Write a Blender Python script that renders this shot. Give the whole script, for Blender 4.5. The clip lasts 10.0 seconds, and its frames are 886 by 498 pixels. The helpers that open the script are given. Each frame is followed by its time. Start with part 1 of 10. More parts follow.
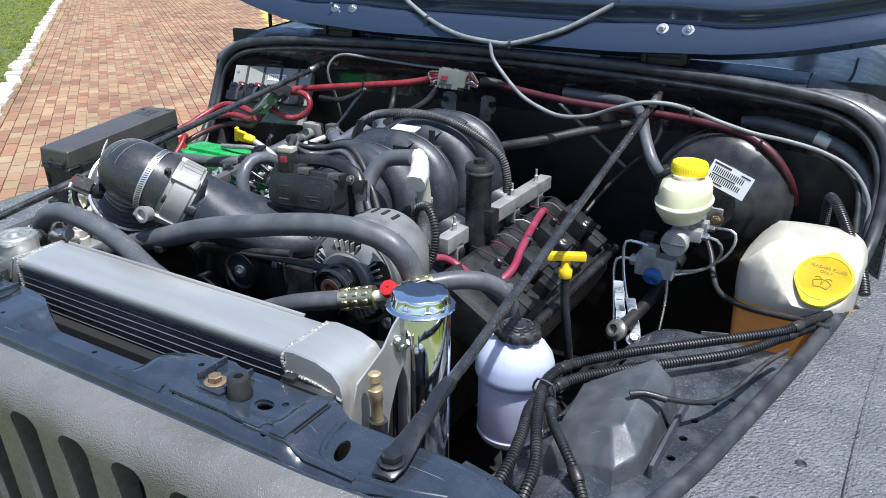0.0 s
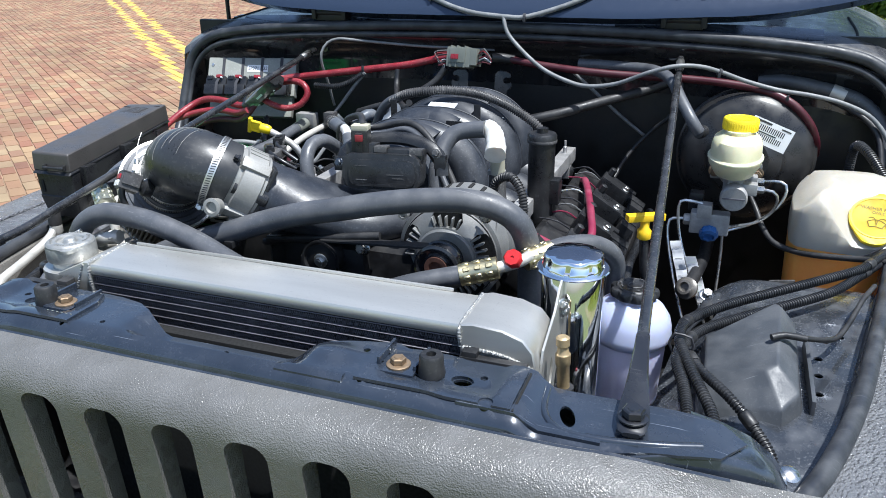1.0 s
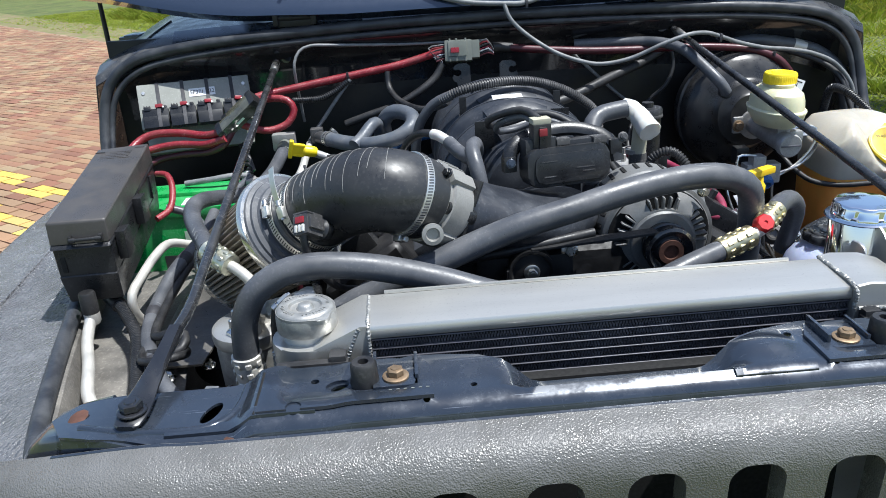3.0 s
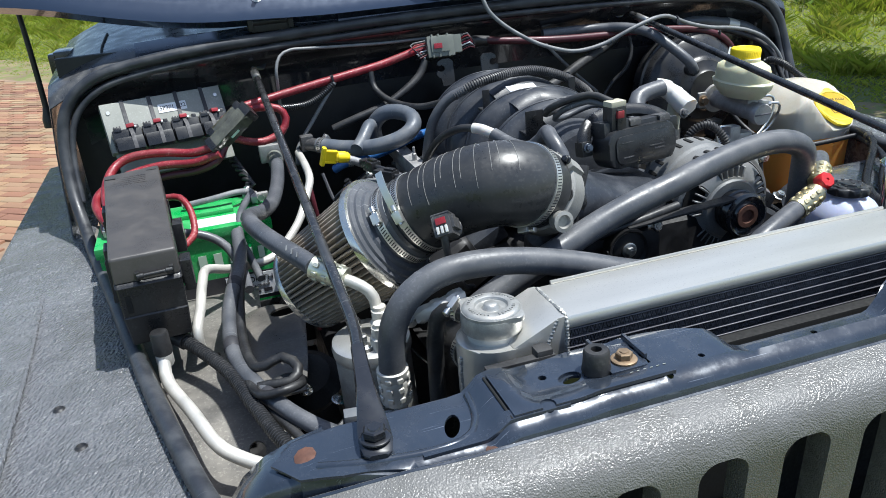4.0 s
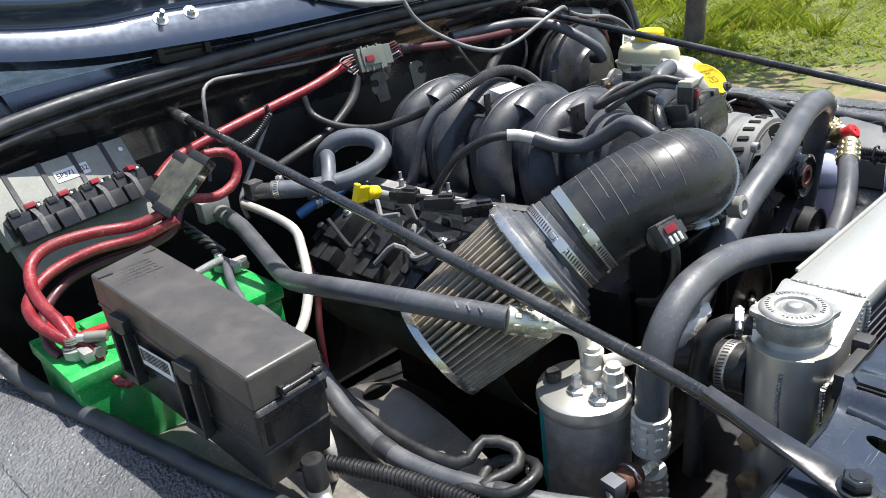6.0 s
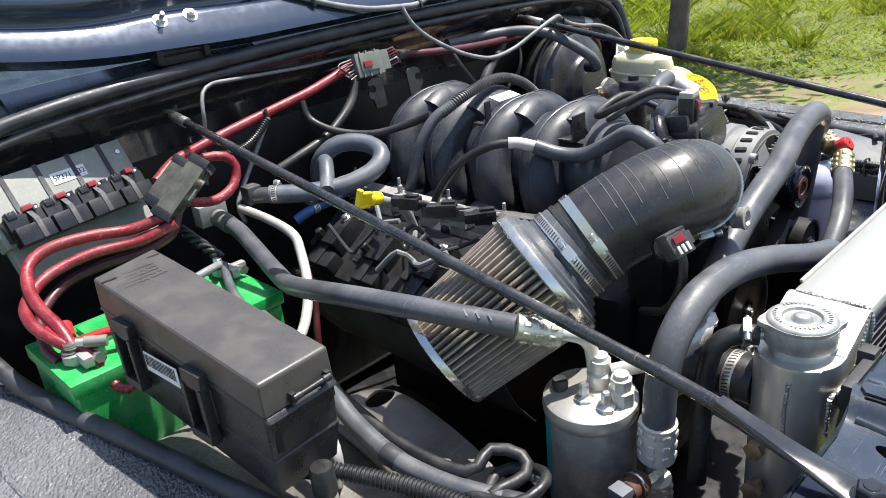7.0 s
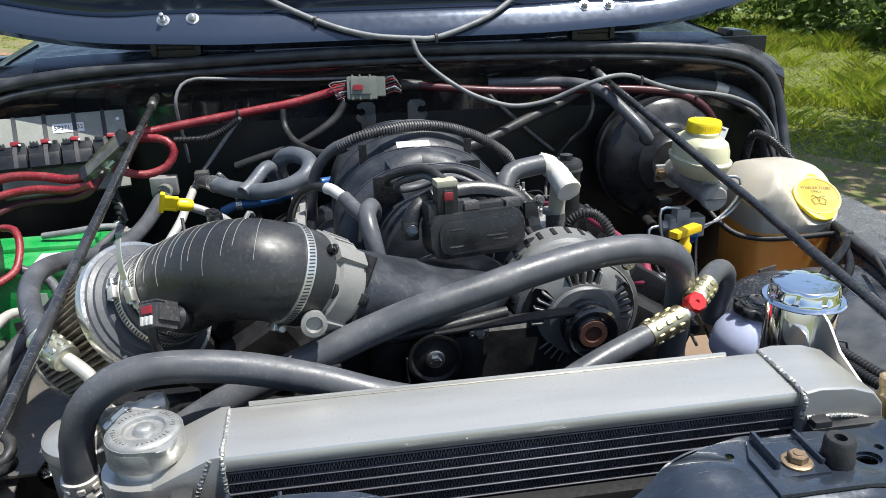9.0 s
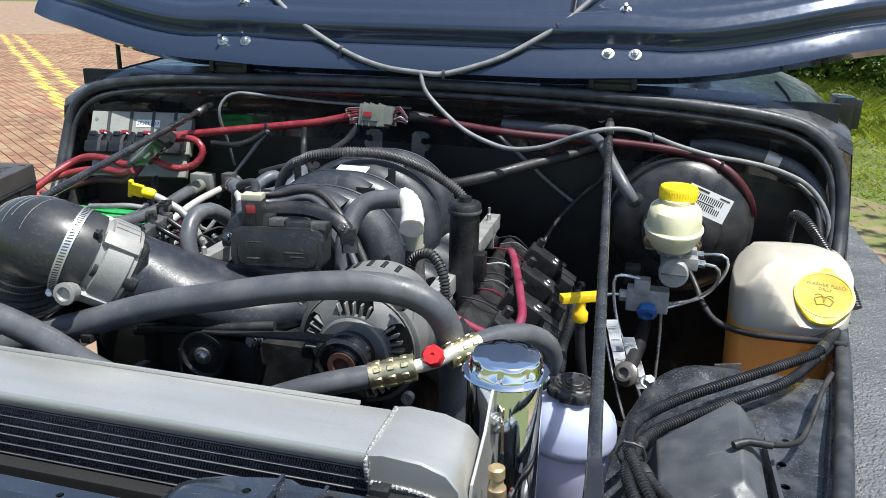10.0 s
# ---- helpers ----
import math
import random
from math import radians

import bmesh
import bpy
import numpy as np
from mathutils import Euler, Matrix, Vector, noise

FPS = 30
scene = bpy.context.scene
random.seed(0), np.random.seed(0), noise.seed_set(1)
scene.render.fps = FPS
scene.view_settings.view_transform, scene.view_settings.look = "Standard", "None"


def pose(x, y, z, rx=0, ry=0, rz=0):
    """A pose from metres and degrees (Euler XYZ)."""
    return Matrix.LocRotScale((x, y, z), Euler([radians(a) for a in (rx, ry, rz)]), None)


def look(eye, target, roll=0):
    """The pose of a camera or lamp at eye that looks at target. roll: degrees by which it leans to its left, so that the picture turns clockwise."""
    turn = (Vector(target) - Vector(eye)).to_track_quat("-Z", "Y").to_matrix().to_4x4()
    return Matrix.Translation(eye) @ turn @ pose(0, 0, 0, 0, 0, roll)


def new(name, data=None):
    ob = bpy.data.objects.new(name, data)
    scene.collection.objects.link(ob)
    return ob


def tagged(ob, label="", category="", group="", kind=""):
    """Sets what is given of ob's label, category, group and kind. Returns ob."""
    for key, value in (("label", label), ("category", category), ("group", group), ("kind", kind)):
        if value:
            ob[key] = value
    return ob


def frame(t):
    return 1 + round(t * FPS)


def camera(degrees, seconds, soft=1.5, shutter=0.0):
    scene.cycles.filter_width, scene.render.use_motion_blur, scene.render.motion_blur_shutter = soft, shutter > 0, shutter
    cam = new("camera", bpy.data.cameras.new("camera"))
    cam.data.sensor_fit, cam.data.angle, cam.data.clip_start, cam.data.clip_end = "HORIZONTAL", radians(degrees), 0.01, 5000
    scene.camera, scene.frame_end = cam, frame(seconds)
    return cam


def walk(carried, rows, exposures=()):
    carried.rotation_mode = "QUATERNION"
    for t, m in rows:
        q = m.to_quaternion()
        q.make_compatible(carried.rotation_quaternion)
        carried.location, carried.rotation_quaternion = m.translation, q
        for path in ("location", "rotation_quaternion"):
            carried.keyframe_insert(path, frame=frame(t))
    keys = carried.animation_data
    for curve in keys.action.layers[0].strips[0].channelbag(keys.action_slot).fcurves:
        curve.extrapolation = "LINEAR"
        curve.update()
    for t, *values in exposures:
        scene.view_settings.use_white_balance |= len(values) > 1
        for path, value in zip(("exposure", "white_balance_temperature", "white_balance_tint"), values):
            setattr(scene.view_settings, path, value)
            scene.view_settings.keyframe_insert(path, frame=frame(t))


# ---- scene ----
cam = camera(60.0, 10.0, soft=0.9)
EXPOSURE, SKY, SUN_POWER = 0.92, 0.090, 4.0
PATH = [
    (0, (0.928, -0.573, 1.619), (-0.011, 1.022, 0.861), 0.5),
    (0.5, (0.765, -0.687, 1.594), (-0.052, 0.976, 0.841), -0.2),
    (1, (0.586, -0.715, 1.558), (-0.073, 1.016, 0.804), -0.8),
    (1.5, (0.406, -0.739, 1.56), (-0.082, 1.05, 0.81), -1.6),
    (2, (0.184, -0.777, 1.553), (-0.12, 1.053, 0.806), -2.2),
    (2.5, (-0.037, -0.79, 1.544), (-0.15, 1.061, 0.794), -2.7),
    (2.7, (-0.114, -0.769, 1.536), (-0.148, 1.084, 0.783), -3.0),
    (3.8, (-0.55, -0.651, 1.542), (-0.13, 1.142, 0.762), -4.9),
    (4, (-0.638, -0.638, 1.549), (-0.121, 1.128, 0.765), -5.0),
    (4.5, (-0.773, -0.57, 1.549), (-0.045, 1.117, 0.759), -5.9),
    (5, (-0.892, -0.415, 1.547), (0.032, 1.17, 0.75), -6.7),
    (5.5, (-0.986, -0.265, 1.545), (0.107, 1.205, 0.742), -7.2),
    (5.7, (-1.03, -0.215, 1.543), (0.115, 1.214, 0.739), -7.3),
    (6.8, (-1.132, -0.115, 1.552), (0.118, 1.223, 0.749), -6.9),
    (7, (-1.106, -0.137, 1.552), (0.134, 1.213, 0.752), -6.1),
    (7.5, (-0.948, -0.303, 1.557), (0.173, 1.147, 0.757), -4.9),
    (8, (-0.722, -0.431, 1.554), (0.188, 1.165, 0.764), -3.7),
    (8.5, (-0.463, -0.488, 1.556), (0.164, 1.255, 0.801), -2.4),
    (9, (-0.167, -0.543, 1.551), (0.118, 1.299, 0.826), -1.3),
    (9.5, (0.175, -0.59, 1.554), (0.085, 1.29, 0.876), -0.0),
    (10, (0.534, -0.529, 1.537), (0.059, 1.311, 0.914), 1.1),
]
walk(cam, [(t, look(eye, target, roll)) for t, eye, target, roll in PATH], exposures=[(0.0, EXPOSURE + 0.08, 5850, 8), (1.0, EXPOSURE + 0.12, 5880, 8), (2.5, EXPOSURE + 0.0, 5980, 8), (4.5, EXPOSURE + 0.08, 6050, 6), (5.5, EXPOSURE + 0.23, 6400, 8), (7.0, EXPOSURE + 0.43, 6500, 9), (8.0, EXPOSURE + 0.20, 6400, 9), (9.0, EXPOSURE + 0.02, 6350, 8), (10.0, EXPOSURE + 0.07, 6250, 7)])

# ---- world and sun ----
SUN = Vector((0.32, -0.11, 0.94)).normalized()
world = bpy.data.worlds.new("world")
scene.world = world
world.use_nodes = True
_wn = world.node_tree.nodes
_sky = _wn.new("ShaderNodeTexSky")
_sky.sky_type = "NISHITA"
_sky.sun_disc = False
_sky.sun_elevation = math.asin(SUN.z)
_sky.sun_rotation = math.atan2(SUN.x, SUN.y)
_sky.air_density, _sky.dust_density, _sky.ozone_density = 1.0, 1.5, 1.0
world.node_tree.links.new(_sky.outputs[0], _wn["Background"].inputs[0])
_wn["Background"].inputs[1].default_value = SKY
_sd = bpy.data.lights.new("sun", "SUN")
_sd.energy, _sd.angle, _sd.color = SUN_POWER, radians(0.53), (1.0, 0.96, 0.90)
_so = new("sun", _sd)
_so.matrix_world = look(SUN * 30, (0, 0, 0))


# ---- materials ----
def mat(name, base, rough=0.5, metal=0.0, var=0.18, vscale=9.0, grain=180.0, bump=0.0, dust=0.0, dust_col=(0.22, 0.2, 0.17),
        coat=0.0, stretch=(1, 1, 1), sss=0.0, trans=0.0, ior=1.5, rand=0.0, bdist=0.001, spec=0.5, tip=None, tip_at=0.6, speck=0.0, scratch=0.0, speck_scale=240):
    """A surface with slow stains, fine grain in gloss and relief, and patches of dust."""
    m = bpy.data.materials.new(name)
    m.use_nodes = True
    nt = m.node_tree
    n, lk = nt.nodes, nt.links
    b = n["Principled BSDF"]
    tc = n.new("ShaderNodeTexCoord")
    mp = n.new("ShaderNodeMapping")
    mp.inputs["Scale"].default_value = stretch
    lk.new(tc.outputs["Object"], mp.inputs[0])
    big = n.new("ShaderNodeTexNoise")
    big.inputs["Scale"].default_value, big.inputs["Detail"].default_value = vscale, 5
    lk.new(mp.outputs[0], big.inputs["Vector"])
    fine = n.new("ShaderNodeTexNoise")
    fine.inputs["Scale"].default_value, fine.inputs["Detail"].default_value = grain, 3
    lk.new(mp.outputs[0], fine.inputs["Vector"])

    def ramp(src, lo, hi, a, c):
        r = n.new("ShaderNodeMapRange")
        r.inputs["From Min"].default_value, r.inputs["From Max"].default_value = lo, hi
        r.inputs["To Min"].default_value, r.inputs["To Max"].default_value = a, c
        lk.new(src, r.inputs[0])
        return r.outputs[0]

    def mix(fac, a, c, kind="MIX"):
        x = n.new("ShaderNodeMix")
        x.data_type, x.blend_type = "RGBA", kind
        for sock, v in ((x.inputs[0], fac), (x.inputs[6], a), (x.inputs[7], c)):
            if isinstance(v, (int, float)):
                sock.default_value = v
            elif isinstance(v, tuple):
                sock.default_value = (*v, 1) if len(v) == 3 else v
            else:
                lk.new(v, sock)
        return x.outputs[2]

    dark = tuple(c * (1 - var) for c in base)
    light = tuple(min(1, c * (1 + var)) for c in base)
    col = mix(ramp(big.outputs[0], 0.3, 0.7, 0, 1), dark, light)
    col = mix(ramp(fine.outputs[0], 0.3, 0.7, 0, 0.35), col, tuple(c * (1 - var * 0.9) for c in base))
    if rand:
        oi = n.new("ShaderNodeObjectInfo")
        hs = n.new("ShaderNodeHueSaturation")
        lk.new(ramp(oi.outputs["Random"], 0, 1, 1 - rand, 1 + rand), hs.inputs["Value"])
        lk.new(col, hs.inputs["Color"])
        col = hs.outputs[0]
    if tip:
        vor = n.new("ShaderNodeTexNoise")
        vor.inputs["Scale"].default_value, vor.inputs["Detail"].default_value = vscale * 3.1, 8
        lk.new(mp.outputs[0], vor.inputs["Vector"])
        col = mix(ramp(vor.outputs[0], tip_at, tip_at + 0.05, 0, 0.8), col, tip)
    if dust:
        dn = n.new("ShaderNodeTexNoise")
        dn.inputs["Scale"].default_value, dn.inputs["Detail"].default_value = 26, 9
        lk.new(mp.outputs[0], dn.inputs["Vector"])
        f = ramp(dn.outputs[0], 0.42, 0.75, 0, dust)
        col = mix(f, col, dust_col)
    if speck:
        sp = n.new("ShaderNodeTexNoise")
        sp.inputs["Scale"].default_value, sp.inputs["Detail"].default_value = speck_scale, 4
        lk.new(mp.outputs[0], sp.inputs["Vector"])
        patch = n.new("ShaderNodeMath")
        patch.operation = "MULTIPLY"
        lk.new(ramp(sp.outputs[0], 0.56, 0.66, 0, speck), patch.inputs[0])
        lk.new(ramp(big.outputs[0], 0.4, 0.6, 0.25, 1), patch.inputs[1])
        col = mix(patch.outputs[0], col, tuple(min(1, c * 1.6 + 0.03) for c in dust_col))
    if scratch:
        for turn in (0.5, 1.9, 2.7):
            ms = n.new("ShaderNodeMapping")
            ms.inputs["Rotation"].default_value = (0.2, 0.1, turn)
            ms.inputs["Scale"].default_value = (9, 520, 35)
            lk.new(tc.outputs["Object"], ms.inputs[0])
            sn = n.new("ShaderNodeTexNoise")
            sn.inputs["Scale"].default_value, sn.inputs["Detail"].default_value = 1.0, 3
            lk.new(ms.outputs[0], sn.inputs["Vector"])
            col = mix(ramp(sn.outputs[0], 0.71, 0.75, 0, scratch), col, tuple(min(1, c * 2.2 + 0.05) for c in dust_col))
    lk.new(col, b.inputs["Base Color"])
    gl = ramp(fine.outputs[0], 0.25, 0.75, max(0.02, rough * 0.8), min(1, rough * 1.2 + 0.02))
    if dust:
        ad = n.new("ShaderNodeMath")
        ad.operation = "ADD"
        ad.use_clamp = True
        lk.new(gl, ad.inputs[0])
        lk.new(ramp(dn.outputs[0], 0.4, 0.7, -0.08, 0.16), ad.inputs[1])
        gl = ad.outputs[0]
    lk.new(gl, b.inputs["Roughness"])
    b.inputs["Metallic"].default_value = metal
    b.inputs["IOR"].default_value = ior
    b.inputs["Specular IOR Level"].default_value = spec
    if coat:
        b.inputs["Coat Weight"].default_value, b.inputs["Coat Roughness"].default_value = coat, 0.04
    if sss:
        b.inputs["Subsurface Weight"].default_value = sss
        b.inputs["Subsurface Radius"].default_value = (0.05, 0.035, 0.02)
        b.inputs["Subsurface Scale"].default_value = 0.6
    if trans:
        b.inputs["Transmission Weight"].default_value = trans
    if bump:
        bp = n.new("ShaderNodeBump")
        bp.inputs["Strength"].default_value, bp.inputs["Distance"].default_value = bump, bdist
        lk.new(fine.outputs[0], bp.inputs["Height"])
        lk.new(bp.outputs[0], b.inputs["Normal"])
    return m


def liner_mat(name, base, scale, strength, rough, stretch=(1, 1, 1), dist=0.0022, turn=0.0, grit=0.0):
    """Sprayed bed liner: glossy dark lumps with worn grey spots."""
    m = mat(name, base, rough, var=0.25, vscale=5, grain=scale, dust=0.3, dust_col=(0.16, 0.16, 0.165), stretch=stretch)
    nt = m.node_tree
    n, lk = nt.nodes, nt.links
    b = n["Principled BSDF"]
    tc = n.new("ShaderNodeTexCoord")
    mp = n.new("ShaderNodeMapping")
    mp.inputs["Scale"].default_value = stretch
    sw = n.new("ShaderNodeMapping")
    sw.inputs["Rotation"].default_value = (0, 0, radians(turn))
    lk.new(tc.outputs["Object"], sw.inputs[0])
    lk.new(sw.outputs[0], mp.inputs[0])
    v = n.new("ShaderNodeTexVoronoi")
    v.feature = "SMOOTH_F1"
    v.inputs["Scale"].default_value = scale
    v.inputs["Smoothness"].default_value = 1.0
    nz = n.new("ShaderNodeTexNoise")
    nz.inputs["Scale"].default_value, nz.inputs["Detail"].default_value = scale * 0.55, 6
    for x in (v, nz):
        lk.new(mp.outputs[0], x.inputs["Vector"])
    ad = n.new("ShaderNodeMath")
    ad.operation = "ADD"
    lk.new(v.outputs["Distance"], ad.inputs[0])
    lk.new(nz.outputs[0], ad.inputs[1])
    # fine grit on top of the lumps
    gr = n.new("ShaderNodeTexNoise")
    gr.inputs["Scale"].default_value, gr.inputs["Detail"].default_value = 620, 2
    lk.new(tc.outputs["Object"], gr.inputs["Vector"])
    mu = n.new("ShaderNodeMath")
    mu.operation = "MULTIPLY_ADD"
    mu.inputs[1].default_value = grit
    lk.new(gr.outputs[0], mu.inputs[0])
    lk.new(ad.outputs[0], mu.inputs[2])
    ad = mu
    bp = n.new("ShaderNodeBump")
    bp.invert = True
    bp.inputs["Strength"].default_value, bp.inputs["Distance"].default_value = strength, dist
    lk.new(ad.outputs[0], bp.inputs["Height"])
    lk.new(bp.outputs[0], b.inputs["Normal"])
    return m


PAINT = mat("gloss_black_paint", (0.036, 0.051, 0.084), 0.2, 0.4, var=0.05, vscale=2, coat=0.5, grain=60)
BLACK_E = mat("black_enamel", (0.014, 0.0145, 0.017), 0.2, var=0.3, vscale=12, dust=0.12, dust_col=(0.05, 0.05, 0.05), grain=160, bump=0.02, speck=0.04, scratch=0.2, coat=0.4)
BOOSTER = mat("satin_booster_enamel", (0.020, 0.020, 0.021), 0.34, var=0.3, vscale=7, dust=0.4, dust_col=(0.07, 0.066, 0.06), grain=300, bump=0.03, speck=0.05, scratch=0.2)
ROD = mat("dusty_rod_enamel", (0.018, 0.0185, 0.020), 0.24, var=0.4, vscale=30, dust=0.3, dust_col=(0.10, 0.098, 0.094), grain=260, bump=0.06, speck=0.2, scratch=0.3, coat=0.5)
PAINT_BAY = mat("dusty_bay_paint", (0.030, 0.038, 0.053), 0.2, 0.3, var=0.2, vscale=12, dust=0.14, dust_col=(0.09, 0.10, 0.12), grain=240, bump=0.03, speck=0.10, scratch=0.6, coat=0.8)
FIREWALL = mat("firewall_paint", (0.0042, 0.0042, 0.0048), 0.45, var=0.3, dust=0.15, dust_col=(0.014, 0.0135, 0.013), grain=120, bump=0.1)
LINER = liner_mat("bed_liner", (0.132, 0.135, 0.145), 280, 1.0, 0.2, stretch=(0.6, 1.0, 1.0), dist=0.0055, turn=-58, grit=0.35)
COWL = mat("satin_cowl_paint", (0.036, 0.038, 0.044), 0.32, 0.0, var=0.25, vscale=4, grain=300, bump=0.06, dust=0.7, dust_col=(0.135, 0.13, 0.12), coat=0.25, speck=0.3)
LINER_G = liner_mat("bed_liner_grille", (0.128, 0.125, 0.118), 560, 0.75, 0.25, dist=0.0012, grit=0.3)
RUBBER = mat("hose_rubber", (0.072, 0.076, 0.085), 0.42, var=0.3, vscale=11, dust=0.4, dust_col=(0.15, 0.15, 0.155), grain=300, bump=0.12, speck=0.18, scratch=0.4)
RUBBER_D = mat("black_rubber", (0.014, 0.014, 0.015), 0.48, var=0.3, vscale=30, dust=0.35, dust_col=(0.07, 0.068, 0.066), grain=260, bump=0.12, speck=0.15)
SEAL = mat("weatherstrip_rubber", (0.023, 0.025, 0.030), 0.48, var=0.25, vscale=14, dust=0.5, dust_col=(0.10, 0.105, 0.11), grain=200, bump=0.08, scratch=0.2)
HOSE_BLUE = mat("slate_heater_hose", (0.085, 0.098, 0.118), 0.5, var=0.2, vscale=20, dust=0.5, dust_col=(0.21, 0.205, 0.195), grain=300, bump=0.1, scratch=0.3)
PLASTIC = mat("black_plastic", (0.014, 0.0145, 0.016), 0.36, var=0.25, vscale=16, dust=0.3, dust_col=(0.052, 0.051, 0.050), grain=420, bump=0.14, speck=0.25, scratch=0.15)
PLASTIC_C = mat("smooth_black_plastic", (0.014, 0.0145, 0.016), 0.32, var=0.25, vscale=14, dust=0.15, dust_col=(0.05, 0.05, 0.05), grain=420, bump=0.06)
COVER = mat("moulded_cover_plastic", (0.050, 0.055, 0.062), 0.46, var=0.2, vscale=9, dust=0.4, dust_col=(0.12, 0.124, 0.13), grain=500, bump=0.05, speck=0.08, scratch=0.3)
PLASTIC_G = mat("faded_plastic", (0.05, 0.049, 0.05), 0.48, var=0.25, vscale=12, dust=0.5, dust_col=(0.13, 0.125, 0.12), grain=500, bump=0.14, speck=0.5, scratch=0.2)
PLASTIC_LID = mat("fuse_lid_plastic", (0.054, 0.050, 0.047), 0.38, var=0.1, vscale=6, dust=0.25, dust_col=(0.10, 0.088, 0.076), grain=700, bump=0.2, bdist=0.0006, speck=0.1, spec=0.6)
SILICONE = mat("silicone_elbow", (0.026, 0.027, 0.029), 0.36, var=0.2, vscale=9, dust=0.2, dust_col=(0.07, 0.068, 0.066), grain=150, bump=0.04, speck=0.22)
ALU = mat("brushed_aluminium", (0.57, 0.557, 0.518), 0.32, 0.70, var=0.12, vscale=3, grain=260, stretch=(1.2, 9, 9), dust_col=(0.42, 0.41, 0.38), speck=0.0, scratch=0.12, spec=0.4)
ALU_C = mat("cast_aluminium", (0.46, 0.455, 0.445), 0.52, 0.6, var=0.3, vscale=30, grain=350, bump=0.35, dust=0.6, dust_col=(0.2, 0.185, 0.17), speck=0.4)
ALT = mat("dusty_alternator_casting", (0.235, 0.238, 0.235), 0.5, 0.4, var=0.28, vscale=26, grain=380, bump=0.3, dust=0.5, dust_col=(0.14, 0.135, 0.13), speck=0.3)
ALU_T = mat("dull_throttle_casting", (0.35, 0.345, 0.325), 0.5, 0.4, var=0.28, vscale=26, grain=380, bump=0.3, dust=0.5, dust_col=(0.14, 0.13, 0.12), speck=0.3)
WELD = mat("weld_metal", (0.36, 0.36, 0.345), 0.5, 0.6, var=0.25, vscale=80, grain=500, bump=0.2, dust=0.4, dust_col=(0.3, 0.285, 0.255))
ALU_P = mat("aluminium_pipe", (0.62, 0.60, 0.55), 0.5, 0.45, var=0.15, vscale=25, grain=200, dust=0.35, dust_col=(0.46, 0.43, 0.37), speck=0.2)
CHROME = mat("polished_chrome", (0.9, 0.91, 0.93), 0.05, 1.0, var=0.04, grain=30)
RING = mat("dusty_chrome", (0.70, 0.69, 0.65), 0.24, 0.9, var=0.15, vscale=18, grain=200, dust=0.35, dust_col=(0.42, 0.40, 0.34), speck=0.2)
STEEL = mat("zinc_steel", (0.62, 0.62, 0.6), 0.32, 1.0, var=0.2, vscale=40, grain=200, dust=0.2, dust_col=(0.3, 0.26, 0.2))
STAIN = mat("stainless_band", (0.66, 0.65, 0.61), 0.36, 0.9, var=0.12, vscale=30, grain=160)
GOLD = mat("gold_crimp", (0.76, 0.66, 0.40), 0.34, 1.0, var=0.18, vscale=60, grain=300, bump=0.1)
PALE_C = mat("pale_crimp", (0.66, 0.66, 0.54), 0.36, 0.9, var=0.15, vscale=60, grain=300, bump=0.1)
BRASS = mat("brass_bolt", (0.30, 0.215, 0.135), 0.5, 0.7, var=0.3, vscale=80, grain=300, bump=0.15, dust=0.5, dust_col=(0.16, 0.115, 0.08), speck=0.4)
TAN = mat("tan_brass", (0.44, 0.33, 0.18), 0.42, 0.5, var=0.3, vscale=60, grain=300, dust=0.3, dust_col=(0.30, 0.22, 0.13))
FINS = mat("radiator_fins", (0.115, 0.112, 0.125), 0.5, 0.2, var=0.25, vscale=40, grain=300)
YELLOW = mat("yellow_plastic", (0.88, 0.66, 0.012), 0.38, var=0.07, vscale=30, grain=300, bump=0.05)
YELLOW_D = mat("yellow_dip_handle", (0.86, 0.55, 0.012), 0.4, var=0.1, vscale=30, grain=300)
RED = mat("red_cable_sheath", (0.21, 0.012, 0.020), 0.42, var=0.3, vscale=30, dust=0.3, dust_col=(0.26, 0.09, 0.085), grain=500, bump=0.4, speck=0.5)
RED_D = mat("burgundy_cable_sheath", (0.062, 0.008, 0.014), 0.45, var=0.2, vscale=30, dust=0.2, dust_col=(0.11, 0.045, 0.05), grain=350, bump=0.12)
PINK = mat("magenta_hose", (0.22, 0.022, 0.055), 0.45, var=0.2, vscale=30, grain=300, dust=0.3, dust_col=(0.25, 0.10, 0.12))
RED_CAP = mat("red_cap_plastic", (0.46, 0.016, 0.018), 0.4, var=0.12, vscale=40, grain=250)
RED_CLIP = mat("red_lock_tab", (0.26, 0.018, 0.026), 0.35, var=0.2, grain=250, dust=0.3, dust_col=(0.25, 0.1, 0.1))
WHITE_P = mat("white_hdpe", (0.40, 0.375, 0.32), 0.42, var=0.12, vscale=8, grain=200, sss=0.4, dust=0.25, dust_col=(0.42, 0.37, 0.29))
WHITE_N = mat("white_nylon", (0.54, 0.53, 0.50), 0.42, var=0.15, vscale=30, grain=200, sss=0.2, dust=0.3, dust_col=(0.4, 0.37, 0.32))
BEIGE = mat("beige_plug_end", (0.42, 0.40, 0.30), 0.45, var=0.15, vscale=30, grain=300, dust=0.3, dust_col=(0.3, 0.28, 0.22))
FLUID = mat("orange_fluid_behind_hdpe", (0.98, 0.40, 0.09), 0.42, var=0.15, vscale=9, grain=200, sss=0.8)
